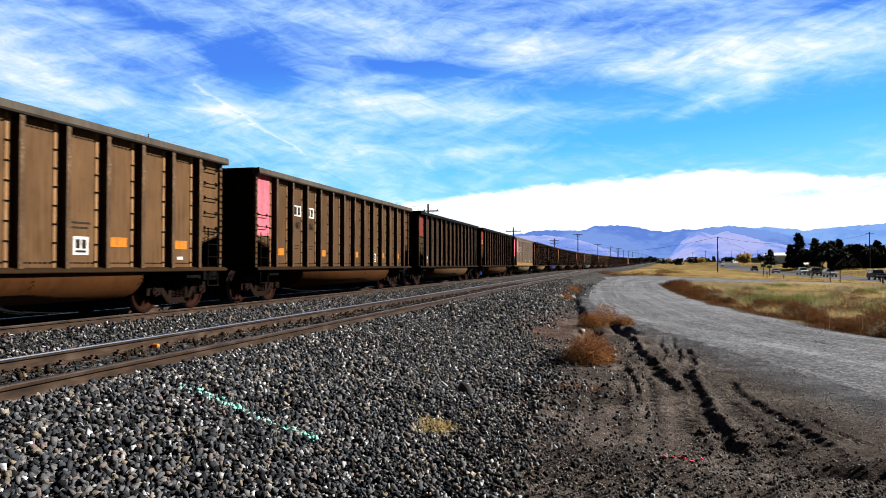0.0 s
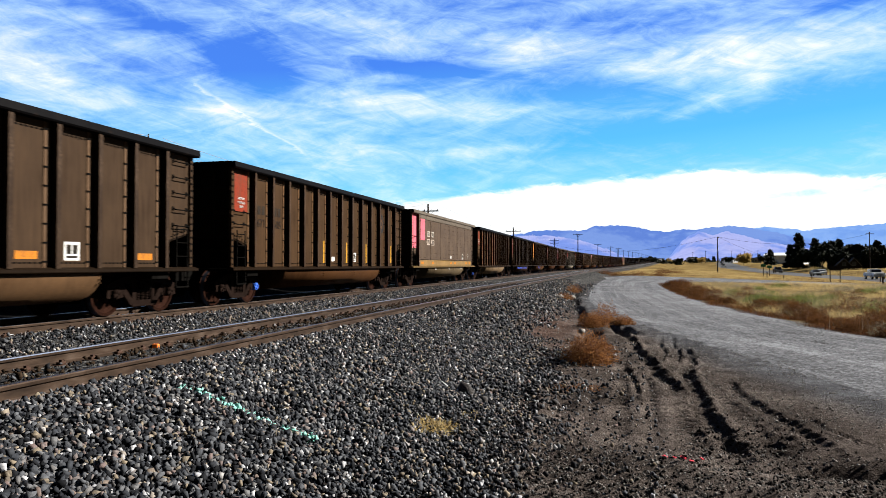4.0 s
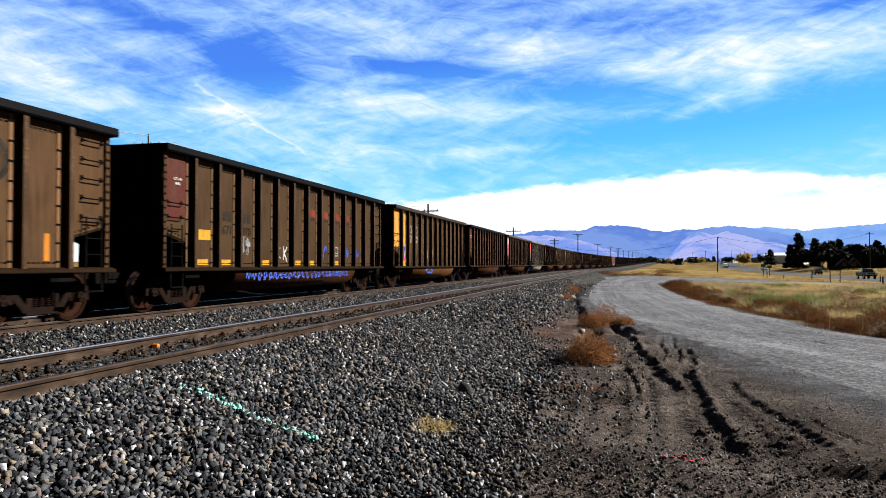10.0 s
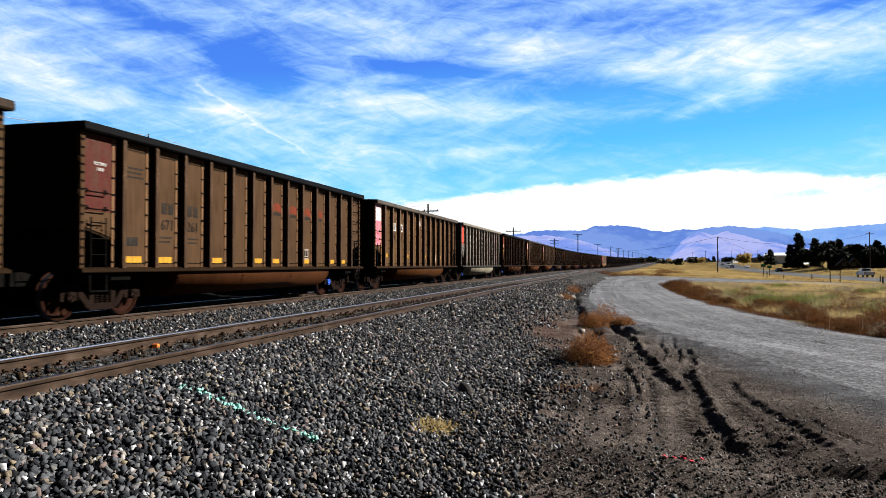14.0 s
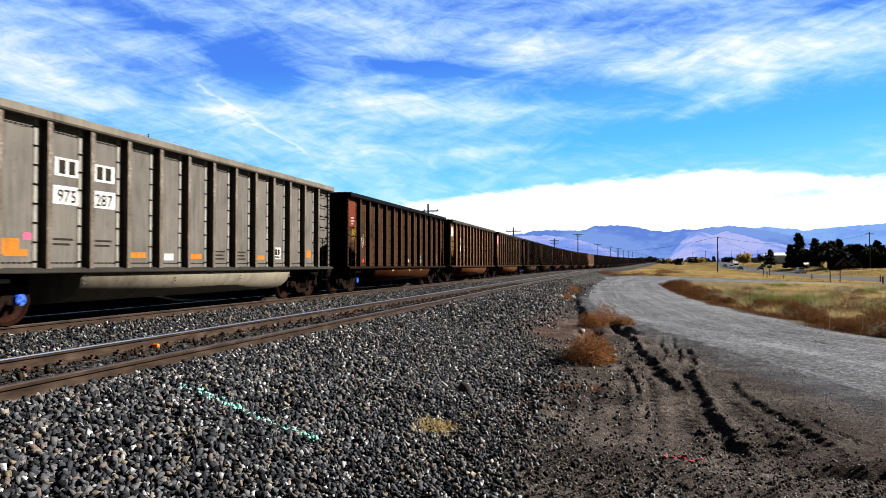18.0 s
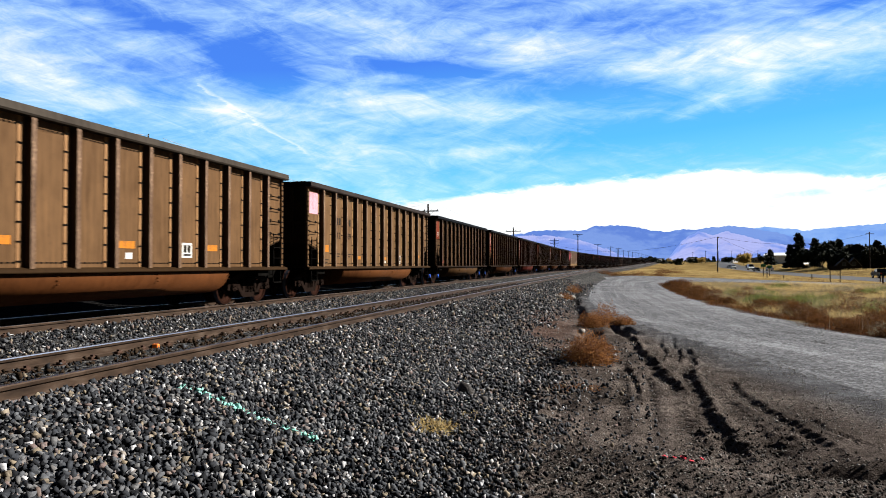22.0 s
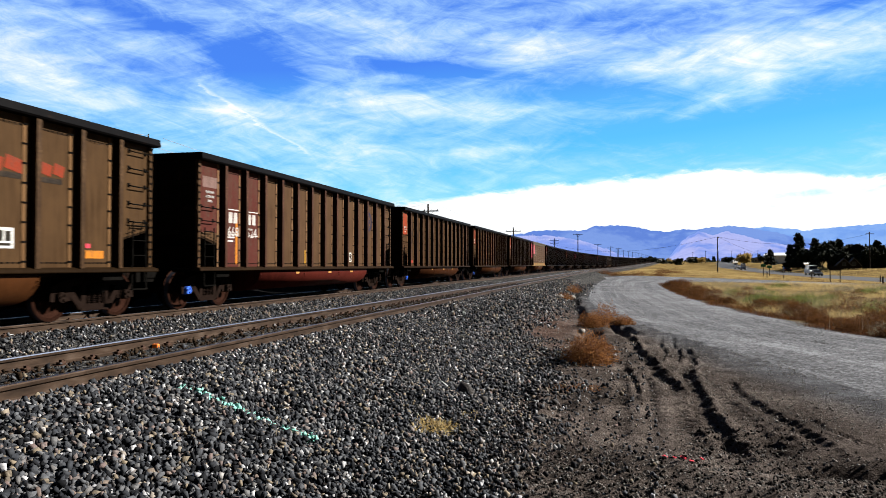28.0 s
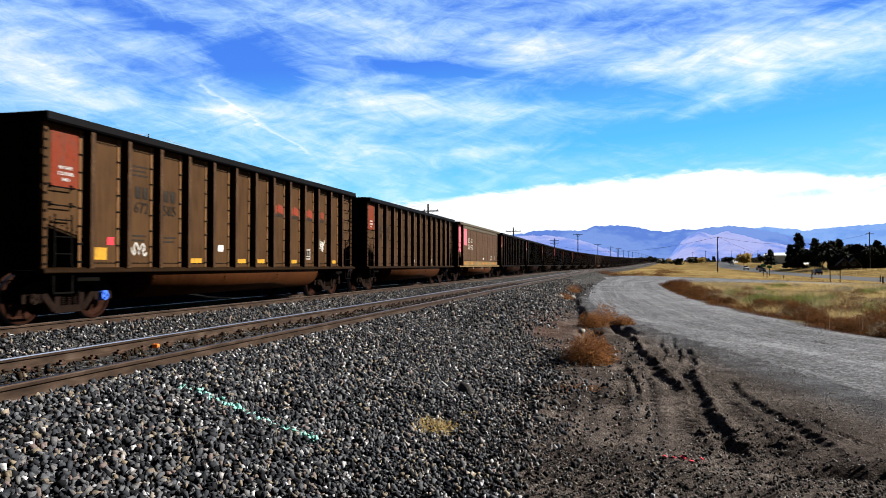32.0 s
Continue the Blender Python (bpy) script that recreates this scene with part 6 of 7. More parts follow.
def blades(name, x, y, tall, wide, lean, material):
    """Grass blades, one slim bent leaf each."""
    n = len(x)
    h = tall * rng.uniform(0.45, 1.25, n)
    a = rng.uniform(0, 2 * math.pi, n)
    w = wide * rng.uniform(0.6, 1.3, n)
    dx, dy = np.cos(a) * w, np.sin(a) * w
    lx, ly = rng.normal(0, lean, n) * h, rng.normal(0, lean, n) * h
    z = height(x, y) - 0.02
    v = np.stack([np.stack([x - dx, y - dy, z], -1), np.stack([x + dx, y + dy, z], -1),
                  np.stack([x + lx * 0.35 - dx * 0.6, y + ly * 0.35 - dy * 0.6, z + h * 0.6], -1),
                  np.stack([x + lx * 0.35 + dx * 0.6, y + ly * 0.35 + dy * 0.6, z + h * 0.6], -1), np.stack([x + lx, y + ly, z + h], -1)], 1)
    f = (np.arange(n) * 5)[:, None, None] + np.array([[0, 1, 3], [0, 3, 2], [2, 3, 4]])[None]
    return mesh_from(name, v.reshape(-1, 3), f.reshape(-1, 3), material)


def field(name, n, box, keep, tall, wide, lean, material, label):
    x, y = scatter(n, *box, keep)
    return tagged(new(name, blades(name, x, y, tall, wide, lean, material)), label, "grass", kind="stuff")


def clump(x, y, f, s):
    return np.clip(grain(x, y, f, s) * 2.2 + grain(x, y, f * 2.7, s + 3) * 0.8, 0, 1)


field("straw_grass", 215000, (3.2, 34, 16, 69), lambda x, y: (grass_mask(x, y) > 0.5) * (x - isl_edge(y) > 0.45) * (1 - 0.93 * rust_mask(x, y)) * (0.12 + 0.88 * clump(x, y, 0.5, 1)), 0.28, 0.0036, 0.75, STRAW, "tall dry yellow grass in the field")
field("sage_weeds", 105000, (4, 30, 16, 66), lambda x, y: (grass_mask(x, y) > 0.5) * np.maximum(clump(x, y, 0.42, 7), np.exp(-(((x - 9.5) / 3) ** 2 + ((y - 30) / 6) ** 2))) * (1 - 0.6 * rust_mask(x, y)), 0.36, 0.0045, 0.6, SAGE, "grey dry sagebrush and weeds")
field("rust_weeds", 420000, (3, 16, 15, 66), lambda x, y: rust_mask(x, y) * (0.2 + 0.8 * clump(x, y, 0.9, 12)) * smooth(90, 20, y), 0.20, 0.0042, 0.9, RUST, "rust-brown tumble weeds along the road edge")
field("green_weeds", 22000, (4, 14, 24, 44), lambda x, y: np.exp(-(((x - 7.2) / 1.6) ** 2 + ((y - 34) / 4) ** 2)) + 0.6 * np.exp(-(((x - 8.6) / 0.9) ** 2 + ((y - 25) / 1.5) ** 2)), 0.3, 0.005, 0.6, GREEN, "low green weeds among dry grass")
field("far_straw", 130000, (-3, 36, 72, 260), lambda x, y: (grass_mask(x, y) > 0.5) * (0.2 + 0.8 * clump(x, y, 0.16, 2)), 0.17, 0.010, 0.8, STRAW, "pale dry grass field before the highway")
field("far_rust_weeds", 22000, (-4, 40, 68, 200), lambda x, y: (grass_mask(x, y) > 0.3) * np.maximum(clump(x, y, 0.3, 22) * 0.5, smooth(4.5, 1, y - np.interp(x, [-4, 0, 7.5, 15, 21, 26, 60], [120, 115, 101, 91, 86, 79, 72]))), 0.28, 0.014, 0.8, RUST, "brown weeds at the edge of the far field")
field("verge_grass", 26000, (53, 90, 60, 330), lambda x, y: 0.3 + 0.7 * clump(x, y, 0.2, 31), 0.3, 0.03, 0.5, STRAW, "dry grass verge beyond the highway")


def weed_ball(x, y, r, tall, material, n, label, name="tumbleweed"):
    """A dry bush: a tangle of fine twigs, thicker towards its rim."""
    z0 = float(height(np.array([x]), np.array([y]))[0]) - 0.03
    n = int(n * 2.0)
    d = rng.normal(size=(n, 3))
    d[:, 2] = np.abs(d[:, 2]) * 0.9 + 0.02
    d /= np.linalg.norm(d, axis=1)[:, None]
    lump = 1 + 0.22 * np.sin(d[:, :1] * 5 + x * 7) * np.cos(d[:, 1:2] * 6 + y * 3)
    c = d * lump * (rng.uniform(0.1, 1.0, (n, 1)) ** 0.55) * np.array([r, r, tall])
    go = d * 0.8 + rng.normal(0, 0.75, (n, 3))
    go /= np.linalg.norm(go, axis=1)[:, None]
    ln = rng.uniform(0.06, 0.22, (n, 1)) * (0.6 * min(r, 0.5) + 0.4 * min(tall, 0.5)) * 1.15
    knee = c + go * ln * 0.5 + rng.normal(0, 0.008 * r, (n, 3))
    tip = c + go * ln
    thick = 0.0013 + 0.00013 * math.hypot(x, y)
    w = rng.normal(size=(n, 3)) * thick
    v = np.stack([c - w, c + w, knee + w * 0.8, tip], 1)
    v[..., 2] = np.maximum(v[..., 2], 0.0)
    f = (np.arange(n) * 4)[:, None, None] + np.array([[0, 1, 2], [0, 2, 3]])[None]
    ob = tagged(new(name), label, "bush")
    ob.location = (x, y, z0)
    part("crown", mesh_from("crown", v.reshape(-1, 3), f.reshape(-1, 3), material), None, ob)
    bm = bmesh.new()
    add_cyl(bm, (0, 0, -0.03), (0.05 * r, 0.1 * r, 0.5 * tall), 0.010, 0.004, 5)
    part("stem", bm, BARK, ob)
    return ob


ORANGE_WEED = leaf_material("orange_tumbleweed", [(0.1, (0.05714, 0.02171, 0.008)), (0.5, (0.1543, 0.06286, 0.02171)), (0.9, (0.2629, 0.1257, 0.04571))])
weed_ball(-0.50, 12.0, 0.42, 0.50, ORANGE_WEED, 2600, "round dry orange tumbleweed on the dirt bank")
weed_ball(-0.75, 20.0, 0.44, 0.42, ORANGE_WEED, 1800, "dry orange bush on top of the dirt bank")
weed_ball(0.08, 20.6, 0.30, 0.28, ORANGE_WEED, 1300, "low dry orange bush on the dirt bank")
weed_ball(-0.42, 21.8, 0.42, 0.66, ORANGE_WEED, 900, "small dry bush behind the dirt bank")
weed_ball(-2.65, 35.4, 0.45, 0.36, ORANGE_WEED, 700, "dry brown bush beside the ballast slope")
weed_ball(-2.75, 43.5, 0.6, 0.5, ORANGE_WEED, 700, "dry brown bush beside the gravel road")
weed_ball(-0.85, 9.75, 0.30, 0.07, ORANGE_WEED, 260, "flat dry weed on the dirt")
weed_ball(-0.45, 9.85, 0.28, 0.06, ORANGE_WEED, 240, "flat dry weed on the dirt")
weed_ball(-1.80, 6.75, 0.26, 0.12, STRAW, 900, "pale dry grass tuft among the stones", "grass_tuft")
weed_ball(-1.55, 7.35, 0.16, 0.07, STRAW, 220, "pale dry grass tuft among the stones", "grass_tuft")
r_ = random.Random(5)
for k in range(46):
    by = r_.uniform(18.5, 62)
    bx = float(isl_edge(by)) + r_.uniform(0.6, 3 + by * 0.25)
    m_ = r_.choice((SAGE, SAGE, GREEN, RUST, RUST))
    r = r_.uniform(0.3, 0.75)
    weed_ball(bx, by, r, r * r_.uniform(0.5, 0.75), m_, 500, {SAGE: "grey-brown sagebrush in dry grass", GREEN: "low green weed in dry grass", RUST: "rust-brown weed in dry grass"}[m_], "weed_bush")
for bx, by, r in ((6.6, 20.2, 0.7), (7.6, 20.6, 0.8), (8.6, 20.9, 0.8), (7.2, 22.2, 0.75), (8.3, 23.0, 0.85), (9.4, 22.4, 0.9), (6.5, 18.6, 0.6), (7.3, 18.9, 0.65), (5.7, 26.0, 0.55), (5.3, 29.5, 0.5), (4.7, 40.0, 0.5), (4.4, 44.0, 0.6), (4.1, 50.0, 0.6), (3.8, 56.0, 0.6), (4.6, 58.0, 0.7)):
    weed_ball(bx, by, r * 1.1, r * 0.9, RUST, 1700, "rust-brown weed bush at the gravel road's edge", "weed_bush")
for k in range(22):
    by = (17.6 + 0.8 * k) if k < 7 else (24.4 + 0.9 * (k - 7)) if k < 10 else (33 + 2.6 * (k - 10))
    r = r_.uniform(0.3, 0.58)
    weed_ball(float(isl_edge(by)) + 0.35 + r_.uniform(0, 1.3 if k < 10 else 0.5), by, r, r * r_.uniform(0.6, 0.85), RUST, 1500, "rust-brown weed bush at the gravel road's edge", "weed_bush")
for bx, by, r in ((6.3, 33.0, 0.6), (7.0, 32.2, 0.7), (6.0, 35.0, 0.6), (8.0, 26.5, 0.5)):
    weed_ball(bx, by, r, r * 0.6, GREEN, 1100, "low green weed in dry grass", "weed_bush")
for bx, by, r, h in ((-0.5, 112, 1.6, 0.7), (2.5, 112, 2.0, 0.8), (5.5, 108, 1.5, 0.6), (-2.5, 118, 1.4, 0.7), (9.5, 140, 2.2, 1.2), (8.0, 150, 1.8, 1.0), (7.4, 26.5, 0.9, 0.6), (8.6, 22.5, 1.1, 0.75), (7.3, 20.0, 0.8, 0.55), (9.8, 24.5, 1.0, 0.7), (6.2, 30.5, 0.6, 0.4)):
    weed_ball(bx, by, r, h, RUST, 900, "rust-brown weed bush in the dry field", "weed_bush")


def tree(kind, x, y, h, r, material, label, leaves, size):
    z0 = float(height(np.array([x]), np.array([y]))[0])
    ob = tagged(new(kind), label, "tree")
    ob.location = (x, y, z0)
    bm = bmesh.new()
    con = kind == "conifer_tree"
    add_cyl(bm, (0, 0, -0.1), (0, 0, h * (0.95 if con else 0.5)), h * 0.022 + 0.05, 0.03, 7)
    limbs = []
    for k in range(26 if con else 9):
        a = k * 2.4 + rng.uniform(-0.3, 0.3)
        if con:
            t = 0.08 + 0.88 * k / 26
            ln = r * (1 - t) ** 0.8 * rng.uniform(0.75, 1.2) + 0.1
            p0, p1 = (0, 0, h * t), (ln * math.cos(a), ln * math.sin(a), h * t - ln * 0.25)
        else:
            t = rng.uniform(0.25, 0.5)
            ln = r * rng.uniform(0.55, 1.0)
            p0, p1 = (0, 0, h * t), (ln * math.cos(a), ln * math.sin(a), h * rng.uniform(0.45, 0.95))
        limbs.append((np.array(p0), np.array(p1)))
        add_cyl(bm, p0, p1, 0.05 + 0.004 * h, 0.015, 5)
    part("trunk", bm, BARK, ob)
    k = rng.integers(0, len(limbs), leaves)
    a, b = np.array([l[0] for l in limbs])[k], np.array([l[1] for l in limbs])[k]
    t = rng.uniform(0.15, 1.08, (leaves, 1)) ** (0.7 if con else 0.5)
    spread = (0.09 * r + 0.10) if con else 0.20 * r
    c = a + (b - a) * t + rng.normal(0, spread, (leaves, 3)) * np.array([1, 1, 0.7])
    c[:, 2] = np.clip(c[:, 2], 0.15, h * 1.02)
    u, w = rng.normal(size=(leaves, 3)), rng.normal(size=(leaves, 3))
    u /= np.linalg.norm(u, axis=1)[:, None]
    w /= np.linalg.norm(w, axis=1)[:, None]
    s = size * rng.uniform(0.5, 1.4, (leaves, 1))
    v = np.stack([c - u * s, c + w * s * 0.5, c + u * s, c - w * s * 0.5], 1)
    me = mesh_from("crown", v.reshape(-1, 3), np.arange(leaves * 4).reshape(-1, 4), material)
    part("crown", me, None, ob)
    return ob


def ray_place(px_az, dist):
    """A spot on the ground by its bearing from the camera's axis (degrees) and its distance."""
    a = math.radians(px_az - AXIS)
    return dist * math.sin(a), dist * math.cos(a)


for az, d, h, r, kind in ((26.4, 290, 13.0, 3.2, "conifer_tree"), (27.4, 295, 11.0, 2.4, "conifer_tree"), (25.85, 300, 9.0, 2.4, "conifer_tree"), (28.4, 290, 9.6, 3.4, "dark_tree"), (29.3, 286, 7.6, 3.6, "dark_tree"),
                          (27.8, 300, 9.5, 3.6, "dark_tree"), (30.0, 300, 8.0, 3.4, "dark_tree"), (28.9, 310, 11.0, 2.2, "conifer_tree"), (30.9, 286, 7.4, 3.4, "dark_tree"), (31.2, 275, 9.2, 2.6, "conifer_tree"), (32.0, 272, 9.4, 2.6, "conifer_tree"),
                          (32.9, 270, 9.6, 3.2, "conifer_tree"), (31.7, 290, 7.6, 3.6, "dark_tree"), (34.0, 265, 11.5, 3.2, "conifer_tree"), (26.9, 285, 7.0, 3.2, "dark_tree"), (29.7, 282, 7.0, 3.6, "dark_tree"), (30.4, 280, 7.4, 3.0, "dark_tree"), (29.5, 258, 5.2, 2.6, "dark_tree"), (30.6, 256, 6.0, 2.8, "dark_tree"), (31.5, 258, 5.4, 2.8, "dark_tree"), (28.6, 262, 6.5, 3.0, "dark_tree"), (27.9, 270, 7.5, 3.2, "dark_tree"), (32.4, 262, 5.0, 2.6, "dark_tree")):
    x, y = ray_place(az, d)
    con = kind == "conifer_tree"
    tree("conifer_tree" if con else "broadleaf_tree", x, y, h, r, NEEDLE if con else LEAF, "dark green spruce beside the highway" if con else "dark leafy tree beside the highway", 5200 if con else 4600, 0.46 if con else 0.58)
x, y = ray_place(22.75, 420)
tree("broadleaf_tree", x, y, 6.4, 3.4, AUTUMN, "yellow autumn tree near the highway", 5200, 0.5)
x, y = ray_place(24.55, 420)
tree("conifer_tree", x, y, 8.4, 3.4, NEEDLE, "dark green spruce in front of a white warehouse", 2600, 0.42)
x, y = ray_place(24.05, 440)
tree("broadleaf_tree", x, y, 6.0, 3.0, LEAF, "small dark tree near a white warehouse", 900, 0.45)
for k in range(22):
    az = 15.2 + 0.47 * k + rng.uniform(-0.2, 0.2)
    x, y = ray_place(az, rng.uniform(560, 900))
    tree("broadleaf_tree" if k % 3 else "conifer_tree", x, y, rng.uniform(2.6, 5.5), rng.uniform(2.0, 3.4), LEAF if k % 5 else AUTUMN, "small tree at the edge of the distant town", 420, 0.8)


# a low dark belt of trees along the edge of town
n_ = 5200
az_ = rng.uniform(10.5, 25.0, n_)
az_ = az_[rng.random(n_) < np.clip(0.35 + 0.9 * grain(az_ * 1.3, az_ * 0, 2.2, 5), 0.05, 1)]
n_ = len(az_)
d_ = 640 + 120 * rng.random(n_)
x, y = d_ * np.sin(np.radians(az_ - AXIS)), d_ * np.cos(np.radians(az_ - AXIS))
top_ = np.clip(2.6 + 1.8 * grain(az_ * 2.1, az_ * 0 + 3, 2.6, 8) + 1.0 * grain(az_ * 5, az_ * 0, 3.0, 2), 0.8, 7)
c = np.stack([x, y, height(x, y) + top_ * rng.random(n_) ** 0.7], -1)
u_, w_ = rng.normal(size=(n_, 3)) * 0.55, rng.normal(size=(n_, 3)) * 0.45
belt = mesh_from("town_trees", np.stack([c - u_, c + w_, c + u_, c - w_], 1).reshape(-1, 3), np.arange(n_ * 4).reshape(-1, 4), LEAF)
tagged(new("town_trees", belt), "low dark belt of trees along the edge of town", "trees", kind="stuff")


# ---- poles and wires ----
BRIGHTWIRE = simple("bright_wire", (0.45, 0.46, 0.48), 0.35, 0.6, bumps=0)
WIRE = simple("dark_wire", (0.02, 0.02, 0.02), 0.6, bumps=0)
INSULATOR = simple("glass_insulator", (0.05, 0.06, 0.06), 0.3, bumps=0)


def utility_pole(x, y, h, arms, turn=0.0, label="weathered wooden utility pole with crossarm"):
    z0 = float(height(np.array([x]), np.array([y]))[0])
    ob = tagged(new("utility_pole"), label, "utility pole")
    ob.matrix_basis = pose(x, y, z0, 0, 0, turn)
    bm = bmesh.new()
    add_cyl(bm, (0, 0, -0.3), (0, 0, h - 0.55), 0.17, 0.11, 10)
    add_cyl(bm, (0, 0, h - 0.6), (0, 0, h), 0.04 if y < 60 else 0.11, n=8)
    part("pole", bm, POLEWOOD, ob)
    for z, half in arms:
        bm = bmesh.new()
        add_box(bm, -half, half, -0.20, -0.09, h - z - 0.07, h - z + 0.07, 0.01)
        for sx in (-1, 1):
            add_cyl(bm, (sx * half * 0.55, -0.14, h - z - 0.05), (0, -0.12, h - z - 0.65), 0.02, n=5)
        arm = part("crossarm", bm, POLEWOOD, ob)
        for k in range(4):
            sx = half * (-0.92 + 1.84 * k / 3)
            bm = bmesh.new()
            add_cyl(bm, (sx, -0.145, h - z + 0.06), (sx, -0.145, h - z + 0.26), 0.045, 0.03, 7)
            part("insulator", bm, INSULATOR, arm)
    return ob


def wire(name, a, b, sag, r=0.006, label="thin dark overhead wire", material=WIRE):
    bm = bmesh.new()
    pts = [Vector(a).lerp(Vector(b), k / 12) - Vector((0, 0, sag * 4 * (k / 12) * (1 - k / 12))) for k in range(13)]
    rings = [[bm.verts.new(p + Vector((r * math.cos(k * 1.5708), 0.6 * r * math.cos(k * 1.5708), r * math.sin(k * 1.5708)))) for k in range(4)] for p in pts]
    for p, q in zip(rings, rings[1:]):
        for k in range(4):
            bm.faces.new((p[k], p[(k + 1) % 4], q[(k + 1) % 4], q[k]))
    return tagged(new(name, mesh_of(name, bm, material)), label, "wire")


line_poles = [(-26.6, 36.2, 8.0, ((0.75, 0.9),)), (-24.0, 89.0, 8.6, ((0.9, 1.4),)), (-22.0, 151.0, 8.7, ((0.8, 1.6),)), (-20.0, 226.0, 9.0, ((0.6, 1.5), (1.5, 1.3))), (-11.5, 203.0, 9.6, ((0.2, 1.3),)), (-9.0, 300.0, 9.0, ((0.3, 1.5),)),
              (-4.6, 357.0, 9.0, ((0.4, 1.5),)), (-1.0, 402.0, 9.0, ((0.4, 1.5),))]
for k in range(12):
    s = 470 + k * 62
    line_poles.append((float(shift(s)) - 24.0, s, 9.0, ((0.4, 1.5),)))
for px_, py_, hh, arms in line_poles:
    utility_pole(px_, py_, hh + (0.4 if py_ < 60 else 0), arms)
for a, b in zip(line_poles[:3], line_poles[1:4]):
    for dx in (-1.0, 1.0):
        wire("overhead_wire", (a[0] + dx, a[1], a[2] + 0.1 + float(height(a[0], a[1]))), (b[0] + dx, b[1], b[2] - 0.3 + float(height(b[0], b[1]))), 0.9, 0.012, "thin bright overhead wire beyond the train", BRIGHTWIRE)
wire("overhead_wire", (-26.5, 36.1, 9.15), (-31.0, -40, 9.6), 2.0, 0.016, "thin bright overhead wire beyond the train", BRIGHTWIRE)
lone = ray_place(20.95, 212)
utility_pole(lone[0], lone[1], 9.8, ((0.15, 0.7),), 60, "tall dark wooden utility pole standing in the dry field")
right = ray_place(30.75, 250)
utility_pole(right[0], right[1], 11.0, ((0.5, 1.8),), 40)
wl_a = (lone[0], lone[1], 9.4)
far_left = ray_place(9.0, 300)
wire("overhead_wire", wl_a, (far_left[0], far_left[1], 9.6), 3.2, 0.03)
wire("overhead_wire", wl_a, (right[0], right[1], 11.0), 2.6, 0.03)
wire("overhead_wire", wl_a, (*ray_place(25.0, 400), 5.0), 1.0, 0.03, "thin dark guy wire running down from the pole")
for k in range(9):
    x, y = ray_place(19.2 + 0.9 * k, 620)
    utility_pole(x, y, 9.5, ((0.3, 1.0),), 30, "distant utility pole near the town")


# ---- buildings ----
WHITEWALL = simple("white_metal_siding", (0.70, 0.71, 0.72), 0.5, var=0.08, scale=0.7)
WHITEROOF = simple("white_metal_roof", (0.80, 0.81, 0.82), 0.4, var=0.06, scale=0.6)
BROWNWALL = simple("brown_timber_siding", (0.01257, 0.01029, 0.009143), 0.85, var=0.3, scale=2, stretch=(0.5714, 0.5714, 3.429))
DARKROOF = simple("dark_shingle_roof", (0.006857, 0.006857, 0.007429), 0.9, var=0.35, scale=3)
PALETRIM = simple("pale_trim_board", (0.05714, 0.056, 0.05429), 0.7, var=0.1)
WINDOWGLASS = simple("dark_window_glass", (0.02, 0.025, 0.03), 0.08, bumps=0, var=0.1)
GREYWALL = simple("grey_stucco", (0.1714, 0.1657, 0.16), 0.85, var=0.15, scale=1.5)


def gable_house(name, x, y, turn, w, d, eave, ridge, wall, roof, label, trim=True, windows=2):
    z0 = float(height(np.array([x]), np.array([y]))[0])
    ob = tagged(new(name), label, "building")
    ob.matrix_basis = pose(x, y, z0, 0, 0, turn)
    bm = bmesh.new()
    add_prism(bm, [(-w / 2, -0.3), (w / 2, -0.3), (w / 2, eave), (0, ridge), (-w / 2, eave)], lambda u, v, k: (u, d / 2 * (2 * k - 1), v))
    part("wall", bm, wall, ob)
    for s in (-1, 1):
        bm = bmesh.new()
        sl = (ridge - eave) / (w / 2)
        add_prism(bm, [(s * (w / 2 + 0.5), eave - 0.5 * sl + 0.02), (0, ridge + 0.02), (0, ridge + 0.2), (s * (w / 2 + 0.5), eave - 0.5 * sl + 0.2)], lambda u, v, k: (u, (d / 2 + 0.5) * (2 * k - 1), v))
        rf = part("roof", bm, roof, ob)
        if trim:
            bm = bmesh.new()
            add_prism(bm, [(s * (w / 2 + 0.5), eave - 0.5 * sl - 0.12), (0, ridge - 0.12), (0, ridge + 0.22), (s * (w / 2 + 0.5), eave - 0.5 * sl + 0.22)], lambda u, v, k: (u, -d / 2 - 0.505 - 0.05 * k, v))
            part("fascia_board", bm, PALETRIM, ob)
    for k in range(windows):
        u = (k - (windows - 1) / 2) * w / (windows + 0.5)
        bm = bmesh.new()
        add_box(bm, u - 0.55, u + 0.55, -d / 2 - 0.06, -d / 2 + 0.02, 0.9, 2.1)
        fr = part("window", bm, PALETRIM, ob)
        bm = bmesh.new()
        add_box(bm, u - 0.45, u + 0.45, -d / 2 - 0.075, -d / 2 - 0.03, 1.0, 2.0)
        part("pane", bm, WINDOWGLASS, fr)
    return ob


